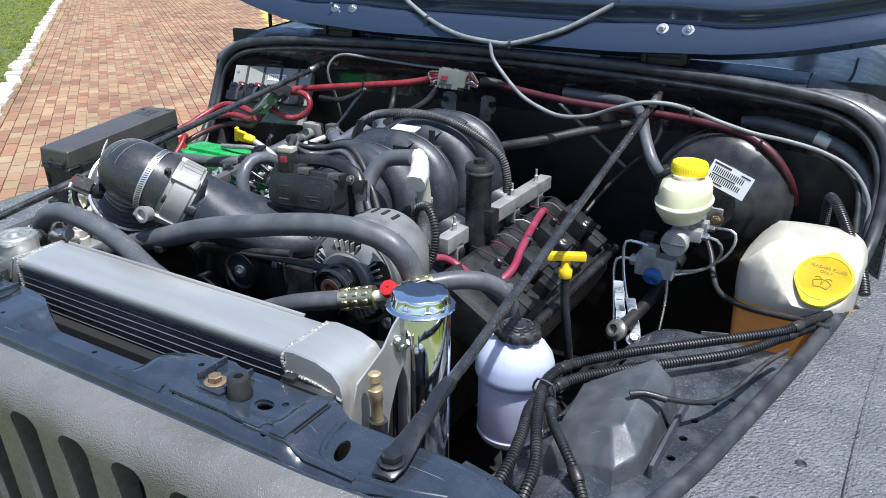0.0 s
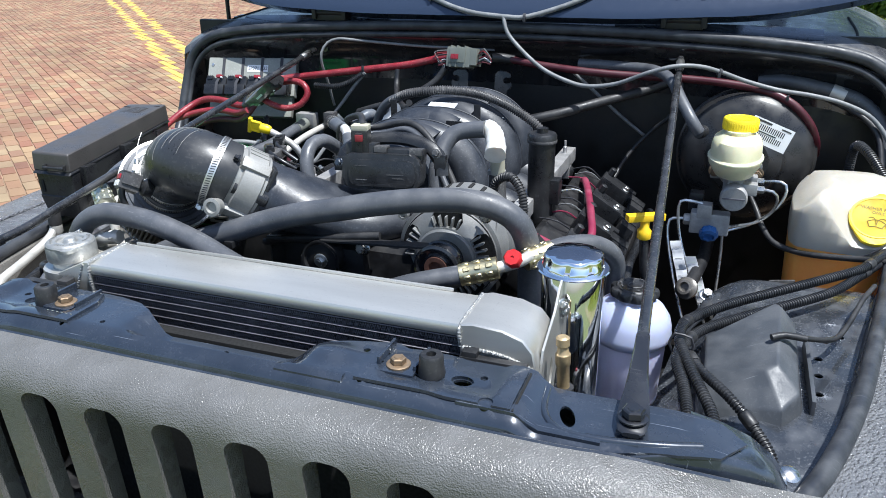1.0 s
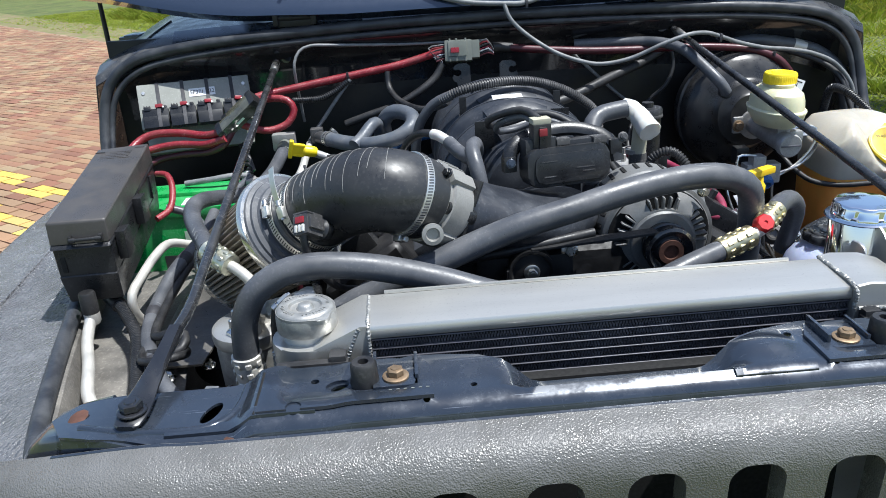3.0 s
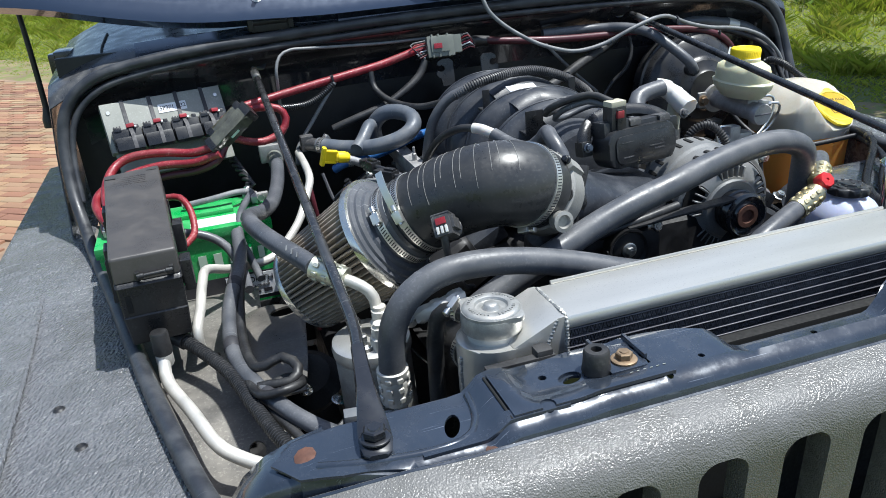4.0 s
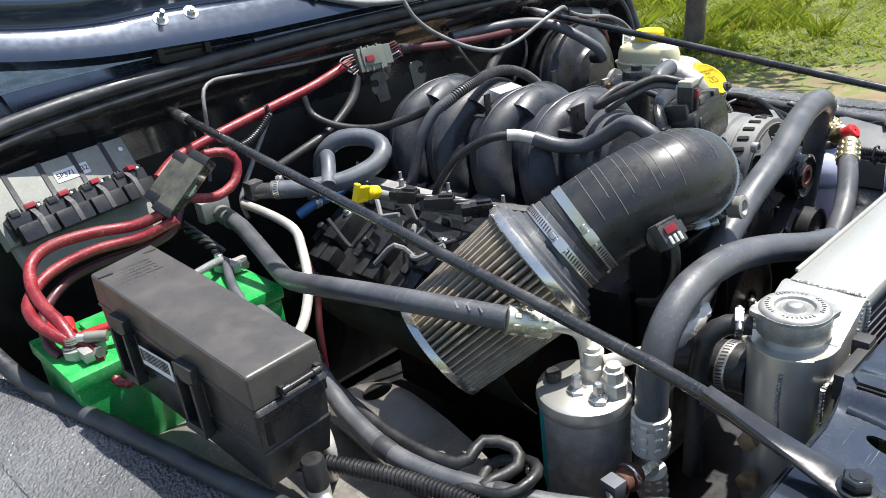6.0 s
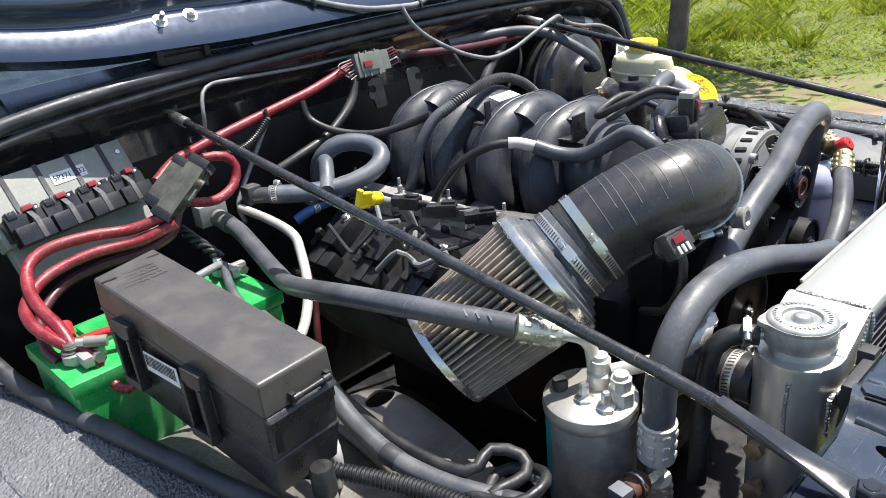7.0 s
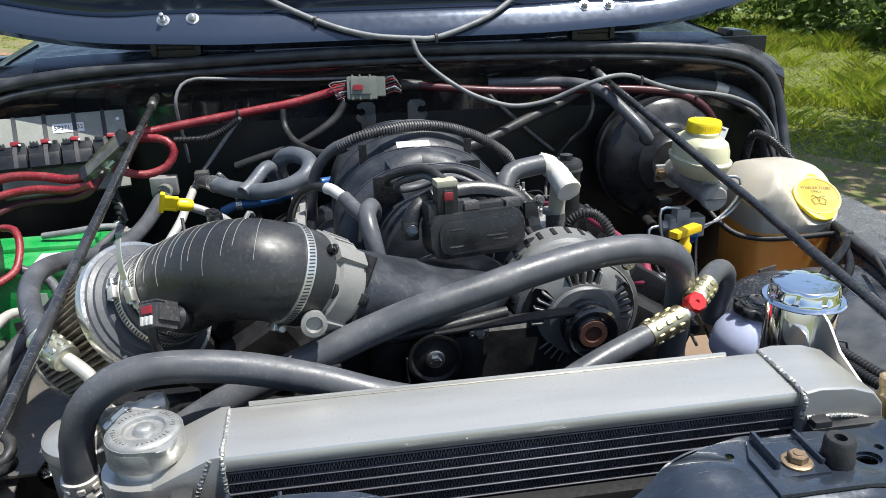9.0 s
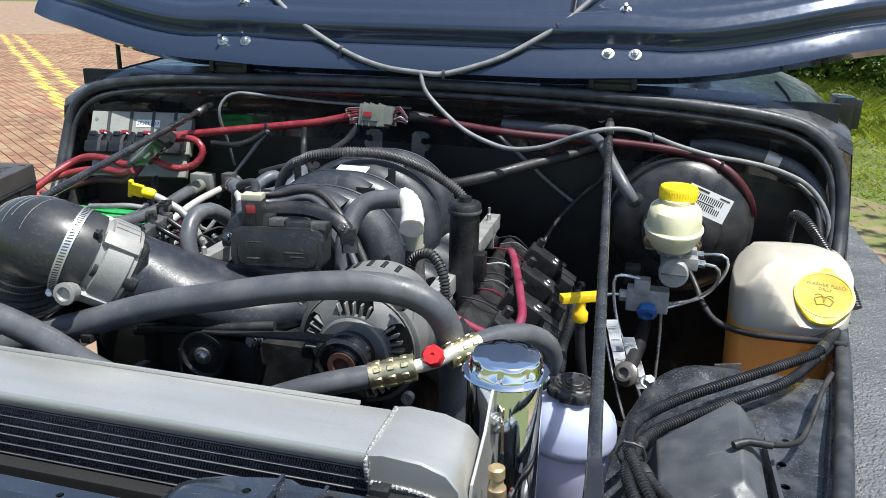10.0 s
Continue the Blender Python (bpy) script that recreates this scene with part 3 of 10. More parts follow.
def build_grille():
    prof = []
    for k in range(9):
        prof.append((-0.052 - 0.003 * k, 1.0655 - 0.0006 * k))
    for k in range(1, 13):
        a = radians(90 * k / 12)
        prof.append((-0.076 - 0.038 * math.sin(a), 1.0607 - 0.045 * (1 - math.cos(a))))
    for k in range(1, 18):
        prof.append((-0.114 + 0.0012 * k, 1.0157 - 0.018 * k))
    arc = [0.0]
    for a, b in zip(prof, prof[1:]):
        arc.append(arc[-1] + math.hypot(b[0] - a[0], b[1] - a[1]))

    def at(s):
        for i in range(len(arc) - 1):
            if s <= arc[i + 1] or i == len(arc) - 2:
                t = (s - arc[i]) / (arc[i + 1] - arc[i])
                return prof[i][0] + (prof[i + 1][0] - prof[i][0]) * t, prof[i][1] + (prof[i + 1][1] - prof[i][1]) * t

    def sz(z):
        return next(arc[i] for i in range(len(arc)) if prof[i][1] <= z)

    def fn(u, v):
        y, z = at(max(0.0, min(arc[-1], -v)))
        e = max(0.0, abs(u) - 0.44)
        return Vector((u, y + 1.0 * e * e, z - 0.55 * max(0.0, abs(u) - 0.50) ** 1.5))

    holes = []
    for i in range(-3, 4):
        s0, s1 = sz(1.022), sz(0.77)
        holes.append(rrect(0.1045 * i + 0.004, -(s0 + s1) / 2, 0.060, s1 - s0, 0.022, 6))
    for sx in (-1, 1):
        holes.append(circle(sx * 0.500, -sz(0.926), 0.110, 44))
    top = [(-0.735 + 1.47 * k / 34, 0.0) for k in range(35)]
    low = [(0.735 - 1.47 * k / 34, -arc[-1]) for k in range(35)]
    bm = sheet(B(), (top + low)[::-1], holes, fn, lambda u, v: (0, 0.03 * smooth(0.0, 0.08, -v) + 0.002, -0.004 - 0.006 * (1 - smooth(0.0, 0.08, -v))), 0.016)
    part("grille", bm, LINER_G, car, "seven-slot grille sprayed with grey-black textured bed liner", 50)
    for sx in (-1, 1):
        c = Vector((sx * 0.500, -0.106, 0.926))
        m = axis(c, (0, -1, 0.02))
        part("lamp_bezel", lathe(B(), [(0.1145, 0.004), (0.1135, 0.0075), (0.109, 0.0065), (0.1045, -0.004), (0.1035, -0.05)], m, 56), LINER_G, car)
        lamp = part("headlight", lathe(B(), [(0.103, -0.05), (0.1025, -0.006), (0.099, -0.002), (0.095, -0.004), (0.0935, -0.012), (0.0925, -0.045)], m, 56), BLACK_E, car, "round headlight in a black ring")
        part("trim_ring", lathe(B(), [(0.0935, -0.010), (0.0925, -0.005), (0.0905, -0.005), (0.0900, -0.012)], m, 56), CHROME, lamp, "thin chrome trim ring")
        part("headlight_lens", lathe(B(), [(0.091, -0.013), (0.090, -0.007), (0.078, 0.003), (0.05, 0.011), (0.025, 0.014), (0, 0.015)], m, 48), LENS, lamp, "domed dark glass with a green lawn reflection in its colour")


build_grille()


def header_z(x, y):
    ax = abs(x)
    z = 1.066 + 0.016 * (1 - smooth(0.405, 0.432, ax)) + 0.003 * smooth(0.33, 0.3, ax)
    z -= 0.027 * smooth(-0.135, -0.095, x) * (1 - smooth(0.095, 0.14, x)) * smooth(-0.034, -0.014, y)
    z -= 0.012 * smooth(-0.034, -0.052, y)
    z -= 0.6 * max(0.0, ax - 0.57) ** 1.5
    # pressed pad round the mounting bolts
    if 0.235 < ax < 0.385 and -0.02 < y:
        z -= 0.005 * smooth(-0.02, -0.012, y) * smooth(0.235, 0.245, ax) * smooth(0.385, 0.375, ax)
    # domed boss beside the scoop
    z += 0.006 * max(0.0, 1 - math.hypot((x - 0.165) / 0.04, (y - 0.012) / 0.024) ** 2)
    return z


def build_header():
    edge = [(-0.645, 0.03), (-0.62, -0.012), (-0.58, -0.03), (-0.50, -0.045), (-0.44, -0.0515), (0.44, -0.0515), (0.50, -0.045), (0.58, -0.03), (0.62, -0.012), (0.645, 0.03),
            (0.62, 0.05), (0.46, 0.05), (0.42, 0.055), (0.39, 0.062), (0.225, 0.058), (0.19, 0.05), (0.14, 0.03), (0.09, 0.018), (-0.09, 0.018), (-0.125, 0.026), (-0.16, 0.045), (-0.20, 0.052), (-0.39, 0.062), (-0.42, 0.055), (-0.46, 0.05), (-0.62, 0.05)]
    holes = [circle(-0.316, 0.006, 0.011, 20, 0.008), circle(0.333, 0.008, 0.011, 20, 0.008), circle(-0.363, -0.032, 0.0072, 16), circle(0.373, -0.033, 0.0072, 16),
             circle(-0.458, 0.0, 0.0082, 22, 0.020, -0.35), circle(0.458, 0.0, 0.0082, 22, 0.020, 0.35), circle(-0.345, 0.022, 0.004, 12), circle(0.355, 0.02, 0.004, 12),
             circle(-0.222, -0.036, 0.0042, 12), circle(0.222, -0.034, 0.0042, 12), circle(-0.17, -0.018, 0.0038, 12), circle(0.2, 0.03, 0.0045, 12), circle(0.006, 0.005, 0.004, 12)]
    bm = sheet(B(), edge, holes, lambda u, v: Vector((u, v, header_z(u, v))), lambda u, v: (0, 0, -0.003), 0.009)
    hd = part("header_panel", bm, PAINT_BAY, car, "scratched black painted radiator crossmember with punched holes", 60)
    for s, x0, x1 in ((1, 0.2, 0.62), (-1, 0.2, 0.62)):
        fl, rows = B(), []
        for k in range(25):
            x = s * (x0 + (x1 - x0) * k / 24)
            rows.append([(x, 0.053, header_z(x, 0.05) - 0.001), (x, 0.058, header_z(x, 0.05) - 0.006), (x, 0.06, 0.99)])
        loft(fl, rows)
        thicken(fl, 0.002)
        part("rear_flange", fl, PAINT_BAY, hd)
    sc = B()
    rows = []
    for k in range(31):
        x = -0.2 + 0.4 * k / 30
        e = 0.018 + 0.035 * smooth(0.085, 0.19, x) + 0.033 * smooth(-0.09, -0.19, x)
        rows.append([(x, e - 0.001, header_z(x, e) - 0.002), (x, e + 0.003, header_z(x, e) - 0.012), (x, e + 0.003, 0.985)])
    loft(sc, rows)
    thicken(sc, 0.002)
    part("scoop_lip", sc, PAINT_BAY, hd)
    bead = B()
    pts = [(x, -0.0535 + 1.0 * max(0, abs(x) - 0.44) ** 2, 1.0625 - 0.55 * max(0.0, abs(x) - 0.50) ** 1.5) for x in [-0.63 + 1.26 * k / 60 for k in range(61)]]
    tube(bead, pts, 0.0035, 8, raw=True)
    part("front_bead", bead, PAINT_BAY, hd)
    rows = []
    for k in range(61):
        x = -0.62 + 1.24 * k / 60
        ye = -0.0515 + (0.9 * max(0.0, abs(x) - 0.44) ** 1.9 if abs(x) < 0.56 else 0.9 * 0.12 ** 1.9 + 0.4 * (abs(x) - 0.56))
        z = header_z(x, ye)
        rows.append([(x, ye + 0.004, z - 0.0005), (x, ye, z - 0.002), (x, ye - 0.0018, z - 0.007), (x, ye - 0.0018, 1.02)])
    part("front_skirt", thicken(loft(B(), rows), 0.0015), PAINT_BAY, hd)
    for sx in (-1, 1):
        pl = B()
        rbox(pl, (sx * 0.254, 0.012, header_z(sx * 0.254, 0.012) + 0.0072), (0.05, 0.052, 0.004), 0.0015)
        rbox(pl, (sx * 0.254 - 0.023, 0.022, header_z(sx * 0.254, 0.012) + 0.013), (0.004, 0.05, 0.012), 0.0015)
        rbox(pl, (sx * 0.254 + 0.023, 0.022, header_z(sx * 0.254, 0.012) + 0.011), (0.004, 0.05, 0.008), 0.0015)
        part("mount_bracket", pl, PAINT_BAY, hd, "folded black steel radiator mount")
    for sx in (-1, 1):
        b = hexbolt(B(), (sx * 0.254, 0.004, header_z(sx * 0.254, 0.004) + 0.0095), (0, 0, 1), 0.0095, 0.008, 1.55, 20 * sx)
        part("mount_bolt", b, BRASS, hd, "rusty bronze hex bolt")
        rb = lathe(B(), [(0.0155, 0), (0.0165, 0.003), (0.015, 0.012), (0.0145, 0.025), (0.0125, 0.028), (0.006, 0.028), (0.0055, 0.02), (0, 0.02)], axis((sx * 0.296 - (0.0 if sx > 0 else -0.008), 0.004, header_z(sx * 0.296, 0.0) + 0.004), (0, 0, 1)), 24)
        part("rubber_bumper", rb, RUBBER_D, hd, "round black rubber hood bumper")
    for nm, x, y, w, d in (("reinforcement_plate", -0.42, -0.030, 0.16, 0.016), ("reinforcement_plate", 0.42, -0.030, 0.16, 0.016), ("reinforcement_plate", 0.155, -0.036, 0.09, 0.012)):
        rp = B()
        n = 12
        rows = [[(x - w / 2 + w * i / n, y + d * j, header_z(x - w / 2 + w * i / n, y + d * j) + (0.0022 if abs(j) < 0.5 else -0.001)) for j in (-0.5, -0.48, 0.0, 0.48, 0.5)] for i in range(n + 1)]
        loft(rp, rows)
        thicken(rp, 0.0015)
        part(nm, rp, PAINT_BAY, hd)
    for sx in (-1, 1):
        edge = [(0.214, -0.036), (0.402, -0.036), (0.402, 0.046), (0.392, 0.054), (0.262, 0.054), (0.226, 0.046), (0.214, 0.02)]
        hl = [circle(0.319 if sx < 0 else 0.333, 0.007, 0.0135, 22, 0.0105), circle(0.363 if sx < 0 else 0.373, -0.032, 0.0085, 16), circle(0.345 if sx < 0 else 0.355, 0.021, 0.0048, 12)]
        edge, hl = [(sx * u, v) for u, v in edge], [[(sx * u, v) for u, v in h] for h in hl] if sx < 0 else hl
        dome = lambda u, v: 0.004 * max(0.0, 1 - math.hypot((abs(u) - 0.385) / 0.012, (v - 0.01) / 0.05) ** 2)
        pl = sheet(B(), edge if sx > 0 else edge[::-1], hl, lambda u, v: Vector((u, v, header_z(u, v) + 0.0042 + dome(u, v))), lambda u, v: (0, 0, -0.0042), 0.010)
        part("pad_plate", pl, PAINT_BAY, hd, "black pressed plate with punched holes", 50)
        part("plate_gap", tube(B(), [(sx * 0.4045, v, header_z(sx * 0.4045, v) + 0.0008) for v in (-0.036, -0.01, 0.02, 0.046)], 0.0016, 6, 0.02), MATTE, hd)
        # pressed ridge sweeping down to the foot of the rod
        rg = [(sx * x, y, header_z(sx * x, y) - 0.0015) for x, y in ((0.425, 0.045), (0.428, 0.015), (0.436, -0.008), (0.455, -0.026), (0.50, -0.029), (0.56, -0.018), (0.60, -0.002))]
        part("pressed_ridge", tube(B(), rg, 0.0048, 10, 0.01), PAINT_BAY, hd)
    for sx in (-1, 1):
        rows = []
        for x, z in ((0.585, 1.0625), (0.62, 1.0555), (0.65, 1.044), (0.675, 1.026), (0.692, 1.002), (0.70, 0.95)):
            f = -0.040 + max(0.0, x - 0.44) ** 2
            rows.append([(sx * x, f, z - 0.030), (sx * x, f + 0.002, z - 0.006), (sx * x, f + 0.008, z), (sx * x, 0.040, z + 0.001), (sx * x, 0.066, z - 0.003), (sx * x, 0.072, z - 0.012), (sx * x, 0.074, 0.93)])
        part("end_cap", thicken(loft(B(), rows), 0.002), PAINT_BAY, hd, "black corner end of the crossmember")
    sm = hexbolt(B(), (0.006, -0.012, header_z(0.006, -0.012) - 0.002), (0, 0, 1), 0.005, 0.003, 1.6)
    part("screw", sm, PAINT, hd)
    ink = B()
    m = Matrix.Translation((-0.24, -0.022, header_z(-0.24, -0.022) + 0.0046))
    bars(ink, m, [(0.008 * k - 0.02, 0.0, 0.0035, 0.0008) for k in range(6)])
    part("stamped_mark", ink, GREY_MOD, hd)
    chip = B()
    chip2 = B()
    lathe(chip, [(0.008, 0), (0.006, 0.0008), (0, 0.001)], axis((-0.43, -0.044, header_z(-0.43, -0.044) + 0.001), (0, -0.2, 1)), 9)
    lathe(chip2, [(0.012, 0), (0.009, 0.0008), (0, 0.001)], axis((-0.61, 0.02, header_z(-0.61, 0.02) + 0.001), (-0.2, -0.2, 1)), 9)
    part("rust_chip", chip, RUST, hd)
    part("rust_chip", chip2, RUST, hd)


build_header()


def build_fender(s):
    rows = []
    ys = [-0.02 + 1.9 * k / 60 for k in range(61)]
    for y in ys:
        xi, zi = rail(min(max(y, 0.03), 1.05), s)
        zi = min(zi, 0.972)
        droop = 0.35 * max(0.0, 0.14 - y) ** 1.3
        row = []
        outer = 1.10 + 0.05 * smooth(0.1, 0.8, y)
        for k in range(15):
            t = k / 14
            x = xi + (outer - xi) * t
            z = zi - 0.004 - 0.018 * t ** 2 - droop * (1 + 2 * t) - 0.09 * smooth(0.86, 1.0, t) ** 2
            row.append((s * x, y, z))
        row.append((s * (outer + 0.02), y, zi - 0.16 - droop * 3))
        row.append((s * (outer + 0.022), y, zi - 0.30 - droop * 3))
        rows.append(row)
    bm = loft(B(), rows)
    thicken(bm, 0.003)
    f = part("fender", bm, LINER, car, "flat fender sprayed with sparkling black bed liner", 60)
    seam = B()
    tube(seam, [(s * (0.972 + 0.035 * smooth(0.3, 1.2, y)), y, rail(0.5)[1] - 0.0065 - 0.35 * max(0, 0.14 - y) ** 1.3) for y in (0.1, 0.3, 0.6, 0.9, 1.2, 1.5, 1.75)], 0.0045, 8, 0.03)
    part("seam_bead", seam, LINER, f)
    for y, x in ((0.41, 0.915), (0.80, 0.955), (0.30, 0.875), (1.05, 0.985)):
        st = lathe(B(), [(0.009, 0), (0.009, 0.003), (0.006, 0.006), (0.0045, 0.004), (0, 0.004)], axis((s * x, y, rail(0.5)[1] - 0.010), (0.05, 0.02, 1)), 14)
        part("push_rivet", st, RUBBER_D, f)


for sgn in (-1, 1):
    build_fender(sgn)


def seal_line():
    low = [row[0] for row in RAIL]
    arch = [(0.944, 1.13, 1.07), (0.945, 1.175, 1.16), (0.925, 1.19, 1.235), (0.875, 1.195, 1.285), (0.79, 1.197, 1.312), (0.6, 1.197, 1.331), (0.3, 1.196, 1.343), (0.0, 1.195, 1.347)]
    right = [(rail(y, 1)[0], y, rail(y)[1] + 0.006) for y in low] + arch
    left = [(-rail(y)[0], y, rail(y)[1] + 0.006) for y in low] + [(-x, y, z) for x, y, z in arch]
    return right + left[-2::-1]


def build_cowl():
    line = seal_line()
    sl = tube(B(), line, 0.0128, 14, 0.012)
    part("bay_seal", sl, SEAL, car, "continuous dull black rubber hood seal")
    inner = [(x * 0.985, y - 0.004, z - 0.022) for x, y, z in line[7:-7]]
    part("seal_lip", tube(B(), inner, 0.0075, 10, 0.012), SEAL, car)

    def cz(x, y):
        ax = abs(x)
        return 1.338 + 0.022 * smooth(1.2, 1.26, y) + 0.085 * max(0.0, y - 1.24) - 0.02 * (ax / 0.8) ** 2 - 0.9 * max(0.0, ax - 0.80) ** 1.6

    rows = []
    for k in range(41):
        u = -1 + 2 * k / 40
        x = 0.955 * math.copysign(abs(u) ** 0.85, u)
        rows.append([(x, y, cz(x, y) - (0.02 if y < 1.2 else 0)) for y in (1.196, 1.205, 1.225, 1.25, 1.30, 1.40, 1.55, 1.75)])
    for s in (-1, 1):
        side = [(s * 0.968, y, cz(0.955, y) - 0.12) for y in (1.196, 1.205, 1.225, 1.25, 1.30, 1.40, 1.55, 1.75)]
        low = [(s * 0.972, y, 0.90) for y in (1.10, 1.12, 1.16, 1.25, 1.30, 1.40, 1.55, 1.75)]
        rows = ([low, side] + rows) if s < 0 else (rows + [side, low])
    bm = loft(B(), rows)
    thicken(bm, 0.003)
    part("cowl", bm, COWL, car, "satin black cowl panel with a film of dust", 60)
    # smooth painted filler panel in front of each hinge
    for s in (-1, 1):
        rows = []
        for k in range(13):
            x = s * (0.30 + 0.46 * k / 12)
            w = 0.02 + 0.05 * smooth(0.3, 0.7, abs(x))
            rows.append([(x, 1.205, cz(x, 1.215) + 0.002), (x, 1.215 + w * 0.5, cz(x, 1.215 + w) + 0.008), (x, 1.215 + w, cz(x, 1.215 + w) + 0.006), (x, 1.225 + w, cz(x, 1.225 + w) - 0.001)])
        fb = loft(B(), rows)
        thicken(fb, 0.002)
        part("filler_panel", fb, PAINT_BAY, car)
        seam = tube(B(), [(s * 0.832, 1.255, cz(0.832, 1.255) + 0.001), (s * 0.836, 1.35, cz(0.836, 1.35) + 0.001), (s * 0.832, 1.5, cz(0.832, 1.5) + 0.001)], 0.003, 6, 0.03)
        part("cowl_joint", seam, MATTE, car)
        hg = B()
        rbox(hg, (s * 0.46, 1.212, 1.362), (0.085, 0.03, 0.022), 0.004)
        rbox(hg, (s * 0.46 - 0.045, 1.206, 1.37), (0.012, 0.034, 0.03), 0.003)
        rbox(hg, (s * 0.46 + 0.045, 1.206, 1.37), (0.012, 0.034, 0.03), 0.003)
        lathe(hg, [(0.009, -0.05), (0.009, 0.05)], axis((s * 0.46, 1.203, 1.372), (1, 0, 0)), 12)
        part("hood_hinge", hg, FIREWALL, car, "black steel hood hinge")
        wp = B()
        xh = 0.995 if s > 0 else 0.945
        rbox(wp, (s * xh, 1.54, 1.27), (0.045, 0.09, 0.12), 0.01)
        rbox(wp, (s * (xh + 0.026), 1.52, 1.29), (0.018, 0.05, 0.07), 0.006)
        part("windshield_hinge", wp, BLACK_E, car, "black windscreen hinge pillar")
    an = tube(B(), [(-1.02, 1.525, 1.15), (-1.019, 1.525, 1.34), (-1.03, 1.545, 1.62), (-1.05, 1.58, 2.05)], 0.0075, 10, 0.05, r_end=0.003)
    lathe(an, [(0.016, 0), (0.016, 0.02), (0.01, 0.04), (0.008, 0.05)], axis((-1.02, 1.525, 1.145), (0, 0, 1)), 14)
    part("antenna", an, RUBBER_D, car, "thin black rod antenna")


build_cowl()


def build_hood():
    d, n = Vector((0, 0.627, 0.779)), Vector((0, -0.779, 0.627))
    p0 = Vector((0, 1.186, 1.385))

    def off(x, s):
        ax = abs(x)
        wav = 0.008 * math.exp(-((ax - 0.46) / 0.11) ** 2)
        o = 0.004 * smooth(0.0, 0.012, s)
        o -= 0.020 * smooth(0.052 + wav, 0.068 + wav, s) * (1 - smooth(0.078 + wav, 0.098 + wav, s))
        o += 0.014 * smooth(0.08 + wav, 0.10 + wav, s) * (1 - smooth(0.135 + wav * 2, 0.15 + wav * 2, s))
        o -= 0.012 * smooth(0.17, 0.2, s) * (1 - smooth(0.82, 0.9, s)) * (0.5 + 0.5 * smooth(0.08, 0.16, abs(ax - 0.36)))
        o -= 0.05 * smooth(0.80, 1.12, ax) ** 2
        return o

    ss = [0, 0.006, 0.02, 0.04, 0.05, 0.056, 0.062, 0.068, 0.075, 0.082, 0.09, 0.098, 0.106, 0.115, 0.125, 0.135, 0.145, 0.155, 0.165, 0.18, 0.2, 0.25, 0.35, 0.5, 0.65, 0.8, 0.86, 0.92, 1.0, 1.08, 1.13]
    rows = []
    for s in ss:
        row = []
        w = 1.12 - 0.24 * smooth(0.2, 1.1, s)
        for k in range(61):
            u = -1 + 2 * k / 60
            x = w * u
            lift = 0.16 * (max(0.0, abs(x) - 0.55) / 0.57) ** 1.6 * (1 - smooth(0.1, 0.6, s)) - 0.012 * (1 - smooth(0.3, 0.6, abs(x))) * (1 - smooth(0.02, 0.06, s))
            cut = -0.08 * smooth(0.8, 1, abs(u)) ** 2 * smooth(0.9, 1.1, s)
            row.append(p0 + Vector((x, 0, 0)) + d * (s + lift + cut) + n * off(x, s))
        rows.append(row)
    bm = loft(B(), rows)
    top = [[q + Vector((0, 0.03, -0.004)) - n * 0.02 for q in rows[0]], list(rows[0])]
    loft(bm, top)
    bmesh.ops.remove_doubles(bm, verts=bm.verts, dist=0.0002)
    thicken(bm, 0.002)
    hood = part("hood", bm, PAINT, car, "open hood leaning back, glossy black inner panel", 60)
    for x, s in ((-0.481, 0.048), (-0.421, 0.05), (0.444, 0.05), (0.501, 0.05), (-0.451, 0.158), (0.471, 0.162)):
        at = p0 + Vector((x, 0, 0)) + d * s + n * off(x, s)
        st = lathe(B(), [(0.0135, 0), (0.0135, 0.003), (0.009, 0.0035)], axis(at, n), 20)
        prism(st, circle(0, 0, 0.0085, 6), 0.008, axis(at + n * 0.003, n), 0.001, 1)
        lathe(st, [(0.0045, 0.009), (0.0045, 0.024 if x in (-0.481, 0.471, -0.451) else 0.014), (0, 0.025 if x in (-0.481, 0.471, -0.451) else 0.0145)], axis(at, n), 12)
        part("hinge_stud", st, STEEL, hood, "bright zinc stud with flange nut")
    for sx in (-1, 1):
        pads = B()
        q = p0 + Vector((sx * 0.21, 0, 0)) + d * 0.04 + n * off(sx * 0.21, 0.04)
        lathe(pads, [(0.034, 0), (0.03, 0.0012), (0, 0.0016)], axis(q, n) @ Matrix.Diagonal((1.5, 0.33, 1, 1)), 24)
        part("drain_slot", pads, MATTE, hood)


build_hood()


